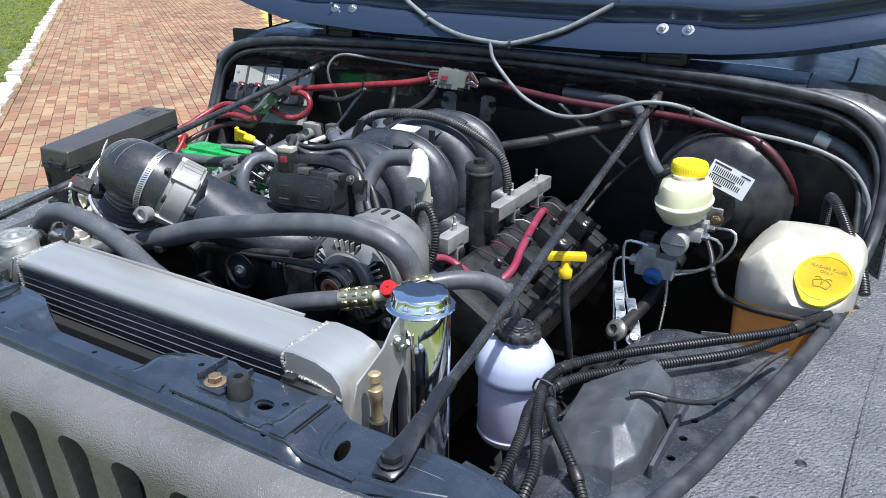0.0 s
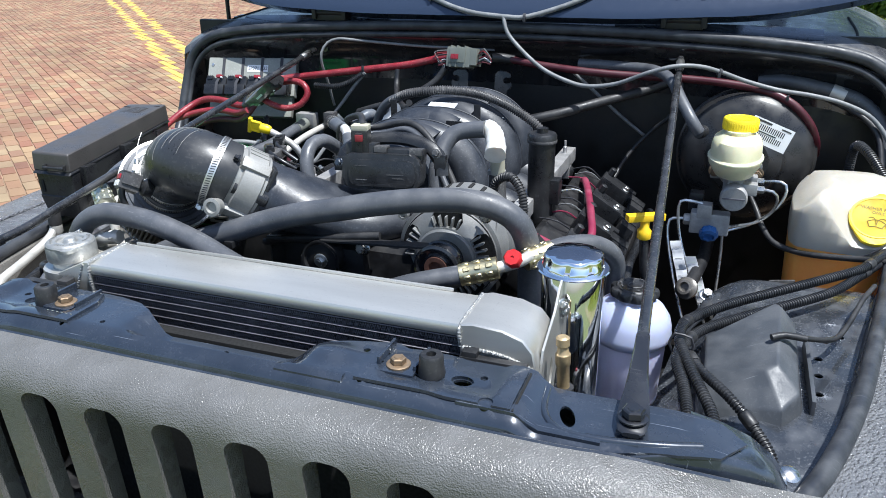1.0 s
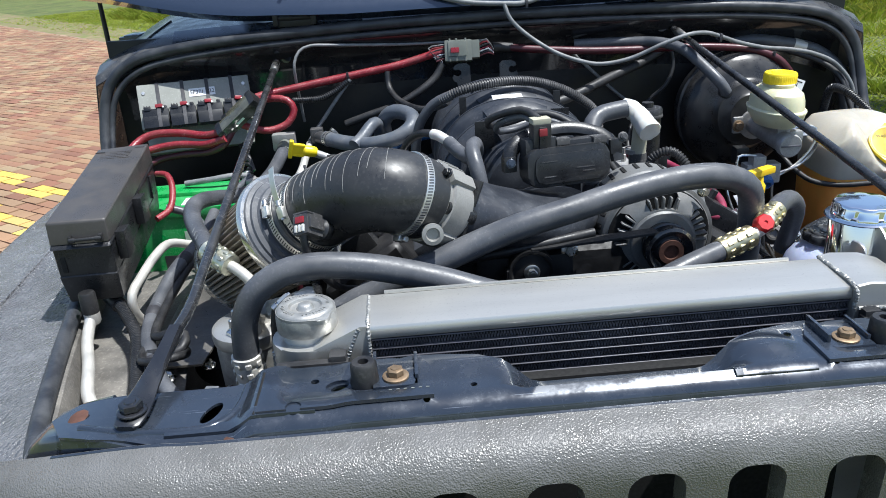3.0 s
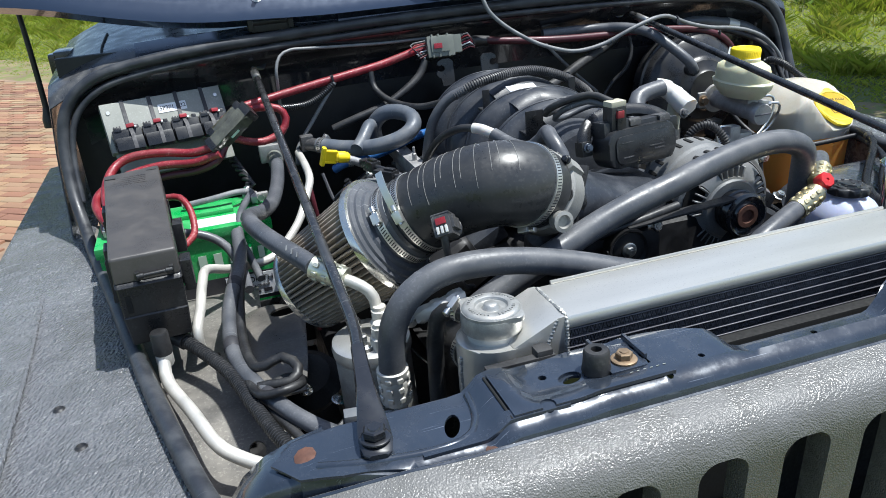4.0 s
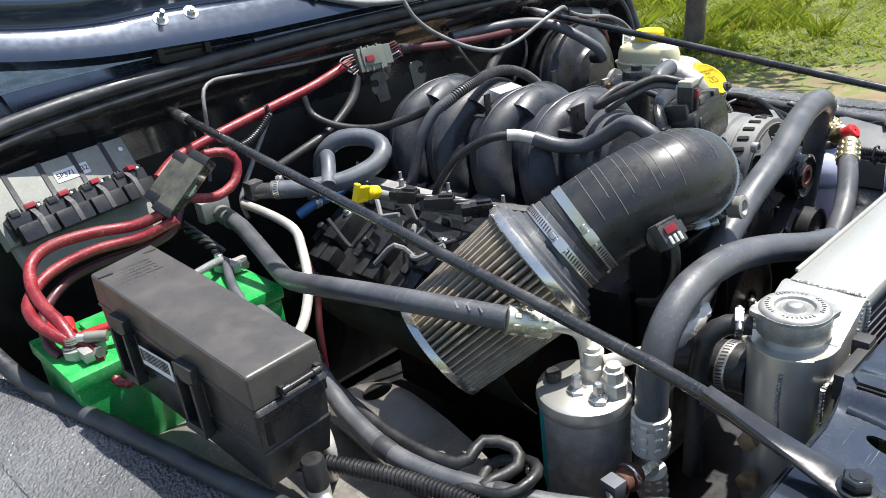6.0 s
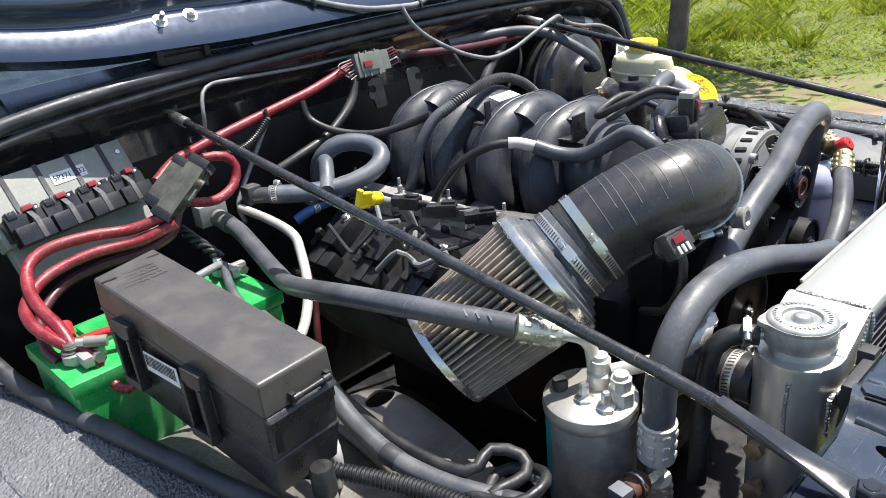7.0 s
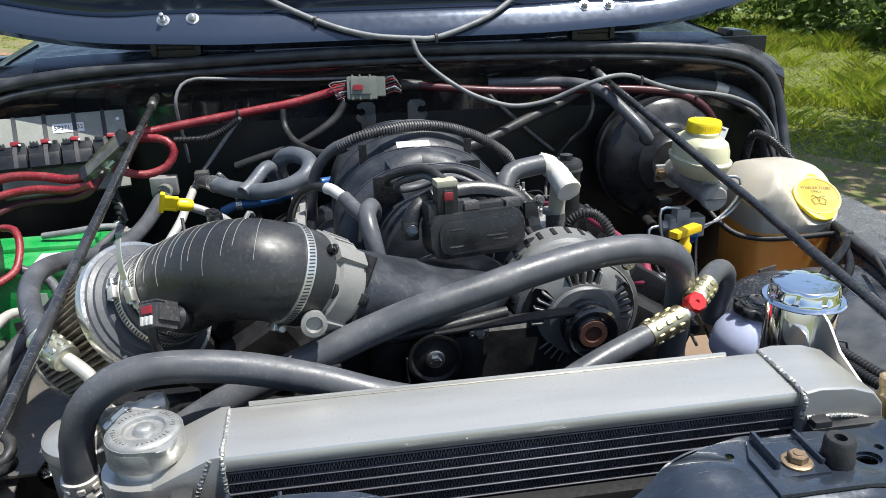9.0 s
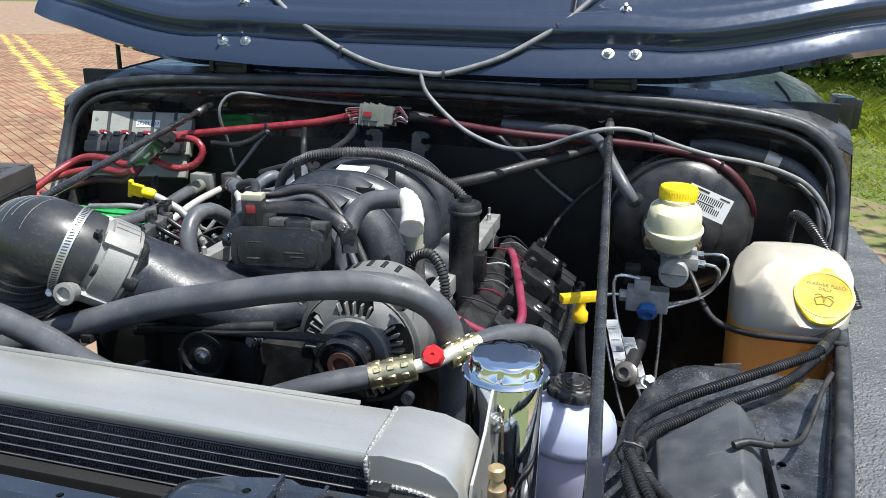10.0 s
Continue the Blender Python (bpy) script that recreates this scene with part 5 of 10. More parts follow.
# ---- engine ----
def build_engine():
    eng = thing("engine", (0, 0.75, 0.55), "black grimy V8 engine with a nylon intake manifold", "engine")
    bl = B()
    rbox(bl, (0, 0.75, 0.78), (0.42, 0.62, 0.42), 0.04, None, 3)
    part("block", bl, ENGINE, eng)
    for s in (-1, 1):
        vc = B()
        m = Matrix.Translation((s * 0.295 + (0.028 if s > 0 else 0.0), 0.80, 0.955)) @ Matrix.Rotation(radians(s * 32), 4, "Y")
        rbox(vc, (0, 0, 0), (0.19 if s > 0 else 0.17, 0.54, 0.10), 0.025, m, 3)
        cov = part("valve_cover", vc, ENGINE, eng, "black valve cover with coil packs")
        for k in range(4):
            cp = B()
            q = m @ Matrix.Translation((-s * 0.005, -0.2 + 0.13 * k, 0.055))
            rbox(cp, (0, 0, 0.012), (0.075, 0.05, 0.045), 0.006, q)
            rbox(cp, (s * 0.055, 0.008, 0.012), (0.05, 0.03, 0.026), 0.004, q)
            lathe(cp, [(0.008, 0.03), (0.008, 0.05), (0.005, 0.052), (0, 0.052)], q @ Matrix.Translation((-0.025, 0.015, 0)), 6)
            rbox(cp, (s * 0.062, -0.022, 0.006), (0.034, 0.030, 0.034), 0.005, q)
            rbox(cp, (s * 0.030, 0.036, 0.016), (0.040, 0.018, 0.022), 0.004, q)
            part("coil_pack", cp, PLASTIC, cov)
            part("coil_bolt", hexbolt(B(), q @ Vector((0.022, -0.012, 0.034)), q.to_3x3() @ Vector((0, 0, 1)), 0.006, 0.006, 1.5), STEEL, cov)
        part("loom_rail", tube(B(), [m @ Vector((s * 0.098, y, 0.052 + 0.006 * math.sin(30 * y))) for y in (-0.26, -0.15, -0.05, 0.06, 0.17, 0.25)], 0.010, 10, ridge=0.0052, depth=0.2), PLASTIC, cov, "black corrugated loom along the coils")
        sh = loft(B(), [[m @ Vector((s * x, y, z - 0.006 * math.cos(40 * y))) for x, z in ((0.088, 0.03), (0.115, -0.01), (0.122, -0.07), (0.115, -0.14))] for y in (-0.26 + 0.04 * i for i in range(14))])
        part("heat_shield", thicken(sh, 0.002), PLASTIC_G, cov, "dusty dark heat shield")
    # nylon intake: plenum barrel and wrapped runners
    C = Vector((0, 0, 1.092))
    pl = lathe(B(), [(0, 0.545), (0.05, 0.55), (0.085, 0.565), (0.097, 0.60), (0.098, 1.07), (0.09, 1.11), (0.05, 1.125), (0, 1.13)], axis((0, 0, 1.098), (0, 1, 0)), 40)
    man = part("intake_manifold", pl, MANIFOLD, eng, "dark blue-grey nylon intake with wrapped runners")
    for s in (-1, 1):
        for k in range(4):
            y = 0.665 + 0.118 * k
            pts = []
            for i in range(15):
                a = radians(118 - 150 * i / 14)
                r = 0.088 + 0.02 * (i / 14)
                pts.append(Vector((s * r * 1.18 * math.cos(a), y + 0.012 * math.sin(a * 2), 1.096 + r * math.sin(a))))
            pts += [Vector((s * 0.165, y, 1.02)), Vector((s * 0.19, y, 0.99))]
            rn = tube(B(), pts, 0.0385, 18, 0.015)
            run = part("runner", rn, MANIFOLD, man)
            rib = [p + (p - Vector((0, p.y, 1.05))).normalized() * 0.038 for p in pts[1:-2]]
            part("runner_seam", tube(B(), rib, 0.0022, 6, 0.02), MANIFOLD, run)
        fl = B()
        rbox(fl, (s * 0.185, 0.84, 1.0), (0.07, 0.5, 0.03), 0.008, Matrix.Translation((s * 0.185, 0.84, 1.0)) @ Matrix.Rotation(radians(s * 28), 4, "Y") @ Matrix.Translation((-s * 0.185, -0.84, -1.0)))
        part("manifold_flange", fl, MANIFOLD, man)
    for x, y, z, w in ((-0.079, 0.615, 1.203, 0.034), (0.075, 0.70, 1.198, 0.034), (-0.10, 0.80, 1.212, 0.014), (0.09, 0.80, 1.212, 0.014)):
        bk = B()
        rbox(bk, (x, y, z), (w, 0.004, 0.042), 0.001)
        rbox(bk, (x, y + 0.016, z - 0.022), (w, 0.034, 0.004), 0.001)
        if w > 0.03:
            lathe(bk, [(0.004, -0.003), (0.004, 0.003)], axis((x, y, z + 0.008), (0, 1, 0)), 12)
        part("tab_bracket", bk, PLASTIC, man)
    lp = B()
    rbox(lp, (-0.004, 0.842, 1.2175), (0.062, 0.028, 0.002), 0.0005, Matrix.Translation((-0.004, 0.842, 1.2175)) @ Matrix.Rotation(radians(12), 4, "X") @ Matrix.Translation((0.004, -0.842, -1.2175)))
    part("maker_plate", lp, LABEL_W, man, "small pale plate")
    for s in (-1, 1):
        fr = B()
        m = Matrix.Translation((s * 0.228, 0.86, 1.062))
        rbox(fr, (0, 0, 0), (0.03, 0.50, 0.032), 0.004, m)
        for k in range(4):
            rbox(fr, (s * 0.004, -0.2 + 0.13 * k, -0.025), (0.022, 0.028, 0.04), 0.004, m)
            lathe(fr, [(0.005, 0.016), (0.005, 0.03), (0.003, 0.032), (0.003, 0.045), (0, 0.046)], m @ Matrix.Translation((0, -0.2 + 0.13 * k, 0)), 8)
        rail_ob = part("fuel_rail", fr, ALU_C, eng, "raw cast aluminium fuel rail")
        for k in range(4):
            inj = lathe(B(), [(0.008, 0), (0.010, 0.006), (0.010, 0.03), (0.007, 0.035)], axis((s * 0.235, 0.66 + 0.13 * k, 1.01), (s * 0.25, 0, 1)), 14)
            part("injector", inj, PLASTIC, rail_ob)
    # oil filler tower
    ot = B()
    m = axis((0.250, 0.717, 1.0), (0, 0, 1))
    lathe(ot, [(0.026, 0), (0.026, 0.185), (0.0285, 0.188), (0.0285, 0.20), (0.026, 0.204), (0.011, 0.205), (0.011, 0.214), (0, 0.214)], m, 28)
    rbox(ot, (0, -0.028, 0.11), (0.012, 0.012, 0.12), 0.002, m)
    rbox(ot, (-0.03, 0, 0.09), (0.02, 0.03, 0.05), 0.004, m)
    rbox(ot, (-0.012, -0.03, 0.04), (0.03, 0.014, 0.10), 0.003, m)
    tw = part("filler_tower", ot, PLASTIC, eng, "black oil filler tower")
    part("filler_band", lathe(B(), [(0.0288, 0.186), (0.0293, 0.1875), (0.0293, 0.1905), (0.0288, 0.192)], m, 32), PLASTIC_G, tw)
    # front cover, pulleys and belt
    fc = B()
    rbox(fc, (0, 0.425, 0.92), (0.36, 0.08, 0.30), 0.03, None, 3)
    rbox(fc, (-0.05, 0.40, 1.03), (0.16, 0.07, 0.07), 0.02, None, 2)
    part("front_cover", fc, ENGINE, eng)
    for x, y, z, r in ((-0.043, 0.352, 1.045, 0.036), (0.0, 0.35, 0.90, 0.075), (-0.15, 0.352, 0.97, 0.04), (0.25, 0.352, 0.93, 0.045)):
        pu = lathe(B(), [(r * 0.25, 0), (r * 0.3, -0.006), (r * 0.8, -0.004), (r * 0.9, -0.008), (r, -0.008), (r, 0.02), (r * 0.3, 0.02)], axis((x, y, z), (0, 1, 0)), 36)
        p = part("pulley", pu, ENGINE, eng)
        part("pulley_bolt", hexbolt(B(), (x, y - 0.006, z), (0, -1, 0), 0.008, 0.007, 1.6), STEEL, p)
    part("tensioner_bolt", hexbolt(B(), (0.023, 0.378, 1.064), (0, -1, 0.2), 0.009, 0.01, 1.5), STEEL, eng)
    for a, b in (((-0.043, 1.081), (0.169, 1.094)), ((0.169, 1.036), (0.06, 0.94)), ((-0.08, 1.05), (-0.075, 0.90))):
        bt = B()
        p, q = Vector((a[0], 0.356, a[1])), Vector((b[0], 0.356, b[1]))
        d = (q - p)
        rbox(bt, (0, 0, 0), (d.length, 0.022, 0.004), 0.001, Matrix.Translation((p + q) / 2) @ Matrix.Rotation(-math.atan2(d.z, d.x), 4, "Y"))
        part("drive_belt", bt, BELT, eng)
    for x0, x1, y, z, hh in ((-0.16, 0.06, 0.37, 1.082, 0.012), (-0.18, 0.03, 0.385, 1.068, 0.010)):
        gd = tube(B(), [(x0, y, z - 0.02), ((x0 + x1) / 2, y - 0.012, z), (x1, y, z + 0.012)], hh * 0.6, 10)
        part("front_loom", gd, RUBBER_D, eng)


build_engine()


def build_alternator():
    c = Vector((0.172, 0.338, 1.064))
    ob = thing("alternator", (c.x, c.y + 0.11, 0.98), "grey cast aluminium alternator with black pulley", "alternator")
    m = axis((c.x, c.y + 0.055, c.z), (0, 1, 0.02))
    bd = lathe(B(), [(0.086, 0.010), (0.091, 0.012), (0.0925, 0.045), (0.088, 0.049), (0.088, 0.066), (0.0925, 0.070), (0.0925, 0.115), (0.087, 0.132), (0.06, 0.142), (0, 0.143)], m, 56)
    body = part("housing", bd, ALT, ob, "dusty cast housing")
    part("stator", lathe(B(), [(0.0, 0.006), (0.083, 0.007), (0.085, 0.014), (0.0, 0.015)], m, 40), MATTE, ob)
    mf = axis((c.x, c.y + 0.060, c.z), (0, -1, -0.02))
    bell, hs, out = B(), [], []
    for k in range(5):
        a0, da = 2 * math.pi * k / 5 + 0.30, 0.43
        hs.append([(r * math.cos(a0 + da * q), r * math.sin(a0 + da * q)) for r, q in ((0.056, -0.9), (0.055, -0.45), (0.055, 0.0), (0.055, 0.45), (0.056, 0.9), (0.070, 0.95), (0.080, 0.72), (0.0825, 0.36), (0.0828, 0.0), (0.0825, -0.36), (0.080, -0.72), (0.070, -0.95))])
    for k in range(96):
        a = 2 * math.pi * k / 96
        out.append(tuple((0.0905 + 0.022 * max(0.0, math.cos(2 * (a - 0.86))) ** 14) * f(a) for f in (math.cos, math.sin)))
    sheet(bell, out, hs, lambda u, v: mf @ Vector((u, v, 0.016 - 1.6 * max(0, math.hypot(u, v) - 0.052) ** 1.5 * 2.2)), lambda u, v: tuple(mf.to_3x3() @ Vector((0, 0, -0.008))), 0.010)
    fb = part("front_bell", bell, ALT, ob, "cast front bell with open windows and short fins")
    for k in range(25):
        a = 2 * math.pi * (k // 5) / 5 + 0.30 + 0.17 * (k % 5 - 2)
        part("cooling_fin", rbox(B(), (0.0625, 0, 0.010), (0.022, 0.0032, 0.010), 0.0008, mf @ Matrix.Rotation(a, 4, "Z"), 1), ALT, fb)
    part("hub_collar", lathe(B(), [(0.052, 0.006), (0.052, 0.017), (0.049, 0.020), (0.034, 0.020), (0.034, 0.01)], mf, 44), ALT, fb)
    for k in range(18):
        a = radians(-120 + 13.5 * k)
        part("vent_slot", rbox(B(), (0.0922, 0, 0.100), (0.004, 0.0068, 0.024), 0.001, m @ Matrix.Rotation(a, 4, "Z"), 1), MATTE, body)
        part("vent_slot", rbox(B(), (0.0920, 0, 0.032), (0.004, 0.0095, 0.020), 0.002, m @ Matrix.Rotation(a, 4, "Z") @ Matrix.Rotation(radians(12), 4, "X"), 1), MATTE, body)
    pm = axis((c.x, c.y + 0.004, c.z), (0, -1, -0.02))
    pul = lathe(B(), [(0.030, -0.040), (0.034, -0.036), (0.034, -0.026), (0.0375, -0.024), (0.0375, -0.021), (0.0345, -0.019), (0.0365, -0.0165), (0.0345, -0.014), (0.0365, -0.0115), (0.0345, -0.009), (0.0365, -0.0065), (0.0345, -0.004), (0.0385, -0.001), (0.0385, 0.003), (0.034, 0.005), (0.030, 0.001), (0.024, -0.001), (0.021, 0.003), (0.012, 0.003), (0.010, -0.008), (0, -0.008)], pm, 52)
    pp = part("pulley", pul, BLACK_E, ob, "black grooved pulley")
    part("hub", lathe(B(), [(0.0195, 0.001), (0.0195, 0.0055), (0.012, 0.0055), (0.010, -0.003), (0, -0.003)], pm, 28), RUST, pp, "rusty hub nut")
    for a in (0.86, 4.0):
        q = mf @ Vector((0.101 * math.cos(a), 0.101 * math.sin(a), 0.004))
        part("lug_bolt", hexbolt(B(), q, (0, -1, -0.02), 0.0075, 0.007, 1.4), STEEL, ob)
    for a in (2.43, 5.57):
        q = mf @ Vector((0.101 * math.cos(a), 0.101 * math.sin(a), 0.0))
        part("through_bolt", lathe(B(), [(0.009, 0.0), (0.009, 0.010), (0.005, 0.010), (0.004, 0.006), (0, 0.006)], axis(q, (0, -1, -0.02)), 18), ALU_C, ob)
    bk = B()
    tube(bk, [(c.x + 0.03, c.y + 0.21, c.z + 0.05), (c.x + 0.035, c.y + 0.215, c.z + 0.085), (c.x + 0.065, c.y + 0.205, c.z + 0.10), (c.x + 0.09, c.y + 0.19, c.z + 0.075), (c.x + 0.095, c.y + 0.18, c.z + 0.03), (c.x + 0.08, c.y + 0.17, c.z - 0.02)], 0.0085, 10, ridge=0.005, depth=0.2)
    solo("alternator_lead", bk, RUBBER_D, "black corrugated lead at the alternator", "cable")


build_alternator()


def build_throttle():
    a, b = Vector((-0.214, 0.335, 1.186)), Vector((-0.105, 0.405, 1.122))
    w = Vector((0.66, 0.54, -0.52)).normalized()
    ob = thing("throttle_body", (-0.17, 0.34, 1.10), "grey cast throttle body with black intake duct", "throttle body")
    m = axis(a, w)
    tb = lathe(B(), [(0.055, 0), (0.057, 0.002), (0.057, 0.018), (0.062, 0.02), (0.063, 0.055), (0.060, 0.058), (0.06, 0.062)], m, 44)
    lugs = []
    for k in range(4):
        q = m @ Matrix.Rotation(radians(45 + 90 * k), 4, "Z")
        lugs.append(rbox(B(), (0.057, 0, 0.035), (0.022, 0.022, 0.050), 0.006, q, 2))
    body = part("casting", tb, ALU_T, ob)
    for lg in lugs:
        part("lug", lg, ALU_T, body)
    for k in range(5):
        part("rib", rbox(B(), (0.0625, 0, 0.038), (0.003, 0.003, 0.034), 0.001, m @ Matrix.Rotation(radians(66 + 11 * k), 4, "Z")), ALU_T, body)
    for k in range(4):
        q = m @ Matrix.Rotation(radians(45 + 90 * k), 4, "Z") @ Vector((0.064, 0, 0.004))
        part("screw", hexbolt(B(), q, -w, 0.0055, 0.006, 1.3), BLACK_E, body)
    sn = lathe(B(), [(0.014, 0), (0.014, 0.012), (0.0155, 0.014), (0.0155, 0.018), (0.010, 0.019), (0.008, 0.014), (0, 0.014)], axis((-0.196, 0.285, 1.148), (0.1, -1, 0.15)), 20)
    part("idle_sensor", sn, ALU_T, ob)
    port = lathe(B(), [(0.013, 0), (0.013, 0.025), (0.0145, 0.027), (0.0145, 0.06), (0.012, 0.062), (0, 0.062)], axis((-0.176, 0.305, 1.178), w), 18)
    part("vacuum_port", port, PLASTIC, ob)
    duct = B()
    rows = []
    n = Vector((0, 0, 1))
    path = spline([a + w * 0.058, a + w * 0.085, b, (-0.04, 0.435, 1.10), (0.0, 0.46, 1.09), (0.02, 0.52, 1.08)], 0.015)
    for i, c in enumerate(path):
        t = (path[min(i + 1, len(path) - 1)] - path[max(0, i - 1)]).normalized()
        u = (n - t * n.dot(t)).normalized()
        v = t.cross(u)
        f = smooth(0.0, 0.6, i / (len(path) - 1))
        rows.append([c + u * (0.058 - 0.012 * f) * math.cos(q) + v * (0.058 + 0.025 * f) * math.sin(q) for q in (2 * math.pi * k / 28 for k in range(28))])
    loft(duct, rows, True)
    part("intake_duct", duct, MANIFOLD, ob, "flattened black nylon duct")
    rib = B()
    rbox(rib, (0, 0, 0.066), (0.112, 0.108, 0.008), 0.004, m)
    part("duct_flange", rib, PLASTIC, ob)


build_throttle()


def build_elbow():
    ax = Vector((0.687, -0.477, 0.548)).normalized()
    ring = Vector((-0.413, 0.427, 1.119))
    fil = thing("air_filter", (-0.50, 0.44, 1.0), "conical gauze air filter with chrome ring", "air filter")
    m = axis(ring, -ax)
    # pleats
    n = 54
    pl = B()
    prof = ((0.088, 0.006), (0.0855, 0.04), (0.0825, 0.08), (0.0795, 0.12), (0.0765, 0.158), (0.0755, 0.166))
    rows = []
    for k in range(n):
        for da, d in ((-0.5, 0.013), (-0.22, 0.003), (-0.12, 0.0), (0.12, 0.0), (0.22, 0.003)):
            a = 2 * math.pi * (k + da) / n
            rows.append([m @ Vector(((r - d) * math.cos(a), (r - d) * math.sin(a), h)) for r, h in prof])
    rows.append(rows[0])
    loft(pl, rows)
    part("pleated_gauze", pl, FILTER, fil, "dusty grey-brown pleated gauze", 30)
    # dark strips along the bottom of each pleat, painting in the shade there
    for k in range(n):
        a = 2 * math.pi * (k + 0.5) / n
        part("pleat_valley", tube(B(), [m @ Vector(((r - 0.0115) * math.cos(a), (r - 0.0115) * math.sin(a), h)) for r, h in prof], 0.0019, 5, raw=True), PLEAT_SHADE, fil)
    part("base_ring", lathe(B(), [(0.0885, -0.0055), (0.0935, -0.005), (0.0945, -0.002), (0.0945, 0.006), (0.092, 0.008), (0.087, 0.008), (0.08, 0.006)], m, 56), RING, fil, "chromed base ring dulled by dust")
    part("end_ring", lathe(B(), [(0.073, 0.161), (0.0765, 0.162), (0.0772, 0.166), (0.0765, 0.172), (0.07, 0.174), (0.05, 0.176), (0, 0.177)], m, 56), RING, fil, "chromed end cap")
    nk = lathe(B(), [(0.089, -0.004), (0.087, -0.009), (0.081, -0.011), (0.080, -0.015), (0.072, -0.017), (0.070, -0.022), (0.0635, -0.024), (0.0625, -0.05), (0.060, -0.052)], m, 48)
    part("rubber_neck", nk, RUBBER, fil)
    clamp(ring + ax * 0.036, ax, 0.0635, 0.012, 150, label="wide stainless clamp on the air filter neck")
    # silicone elbow
    tbw = Vector((0.66, 0.54, -0.52)).normalized()
    p0, p3 = ring + ax * 0.046, Vector((-0.207, 0.341, 1.180))
    p1, p2 = p0 + ax * 0.085, p3 - tbw * 0.095
    line = [((1 - t) ** 3) * p0 + 3 * t * (1 - t) ** 2 * p1 + 3 * t * t * (1 - t) * p2 + t ** 3 * p3 for t in (i / 30 for i in range(31))]
    el = tube(B(), line, 0.0605, 40, raw=True)
    eo = thing("intake_elbow", (-0.32, 0.31, 1.10), "fat black silicone intake elbow with pale mould lines", "intake elbow")
    part("elbow", el, SILICONE, eo)
    for i in (6, 8, 9, 11, 12, 14, 15, 17, 19, 20, 22):
        t = (line[i + 1] - line[i - 1]).normalized()
        mk = B()
        q = axis(line[i], t)
        u0 = q.inverted().to_3x3() @ Vector((-0.3, 0.2, 1))
        a0 = math.atan2(u0.y, u0.x)
        tube(mk, [q @ Vector((0.0607 * math.cos(a0 + s), 0.0607 * math.sin(a0 + s), 0)) for s in (-0.9 + 0.16 * k for k in range(12 + (i * 7) % 4))], 0.00034, 5, 0.01)
        part("mould_line", mk, MOULD, eo, "faint pale mould line")
    part("bead", lathe(B(), [(0.0600, -0.004), (0.0625, -0.003), (0.0625, 0.003), (0.06, 0.004)], axis(line[1], line[2] - line[0]), 44), SILICONE, eo)
    clamp(line[3], line[4] - line[2], 0.0612, 0.012, 165, tail=-1.1, label="stainless clamp on the elbow with its tail sticking up")
    clamp(line[27], line[28] - line[26], 0.0612, 0.012, 250, label="stainless clamp between elbow and throttle body")
    # temperature sensor with red lock
    s0 = Vector((-0.367, 0.272, 1.178))
    so = thing("temperature_sensor", s0 + Vector((0.02, 0.02, -0.03)), "black sensor plug with a red lock in the elbow", "sensor")
    wv = Vector((-0.45, -0.6, 0.45)).normalized()
    base = s0 - wv * 0.03
    ms = axis(base, wv, 20)
    part("sensor_body", lathe(B(), [(0.014, -0.015), (0.016, 0), (0.011, 0.004), (0.011, 0.012), (0.009, 0.013)], ms, 18), PLASTIC, so)
    plug = B()
    rbox(plug, (0, 0, 0.026), (0.026, 0.032, 0.034), 0.003, ms)
    rbox(plug, (0.014, 0, 0.026), (0.006, 0.016, 0.030), 0.001, ms)
    pg = part("plug", plug, PLASTIC_G, so, "dusty black plug shell")
    part("lock_tab", rbox(B(), (0, 0.004, 0.0435), (0.014, 0.009, 0.004), 0.001, ms), RED_CLIP, pg, "red lock tab")
    for dx in (-0.006, 0.0, 0.006):
        part("latch_finger", rbox(B(), (dx, -0.008, 0.0440), (0.0035, 0.010, 0.004), 0.0008, ms), WHITE_N, pg)
    part("plug_rim", rbox(B(), (0, 0.0125, 0.036), (0.026, 0.003, 0.014), 0.001, ms), PLASTIC, pg)
    part("sensor_wire", tube(B(), [s0 + wv * 0.004, s0 + Vector((-0.004, -0.012, -0.02)), s0 + Vector((0.004, -0.004, -0.06)), s0 + Vector((0.03, 0.03, -0.11)), s0 + Vector((0.06, 0.08, -0.14))], 0.0055, 10), RUBBER_D, so)


build_elbow()


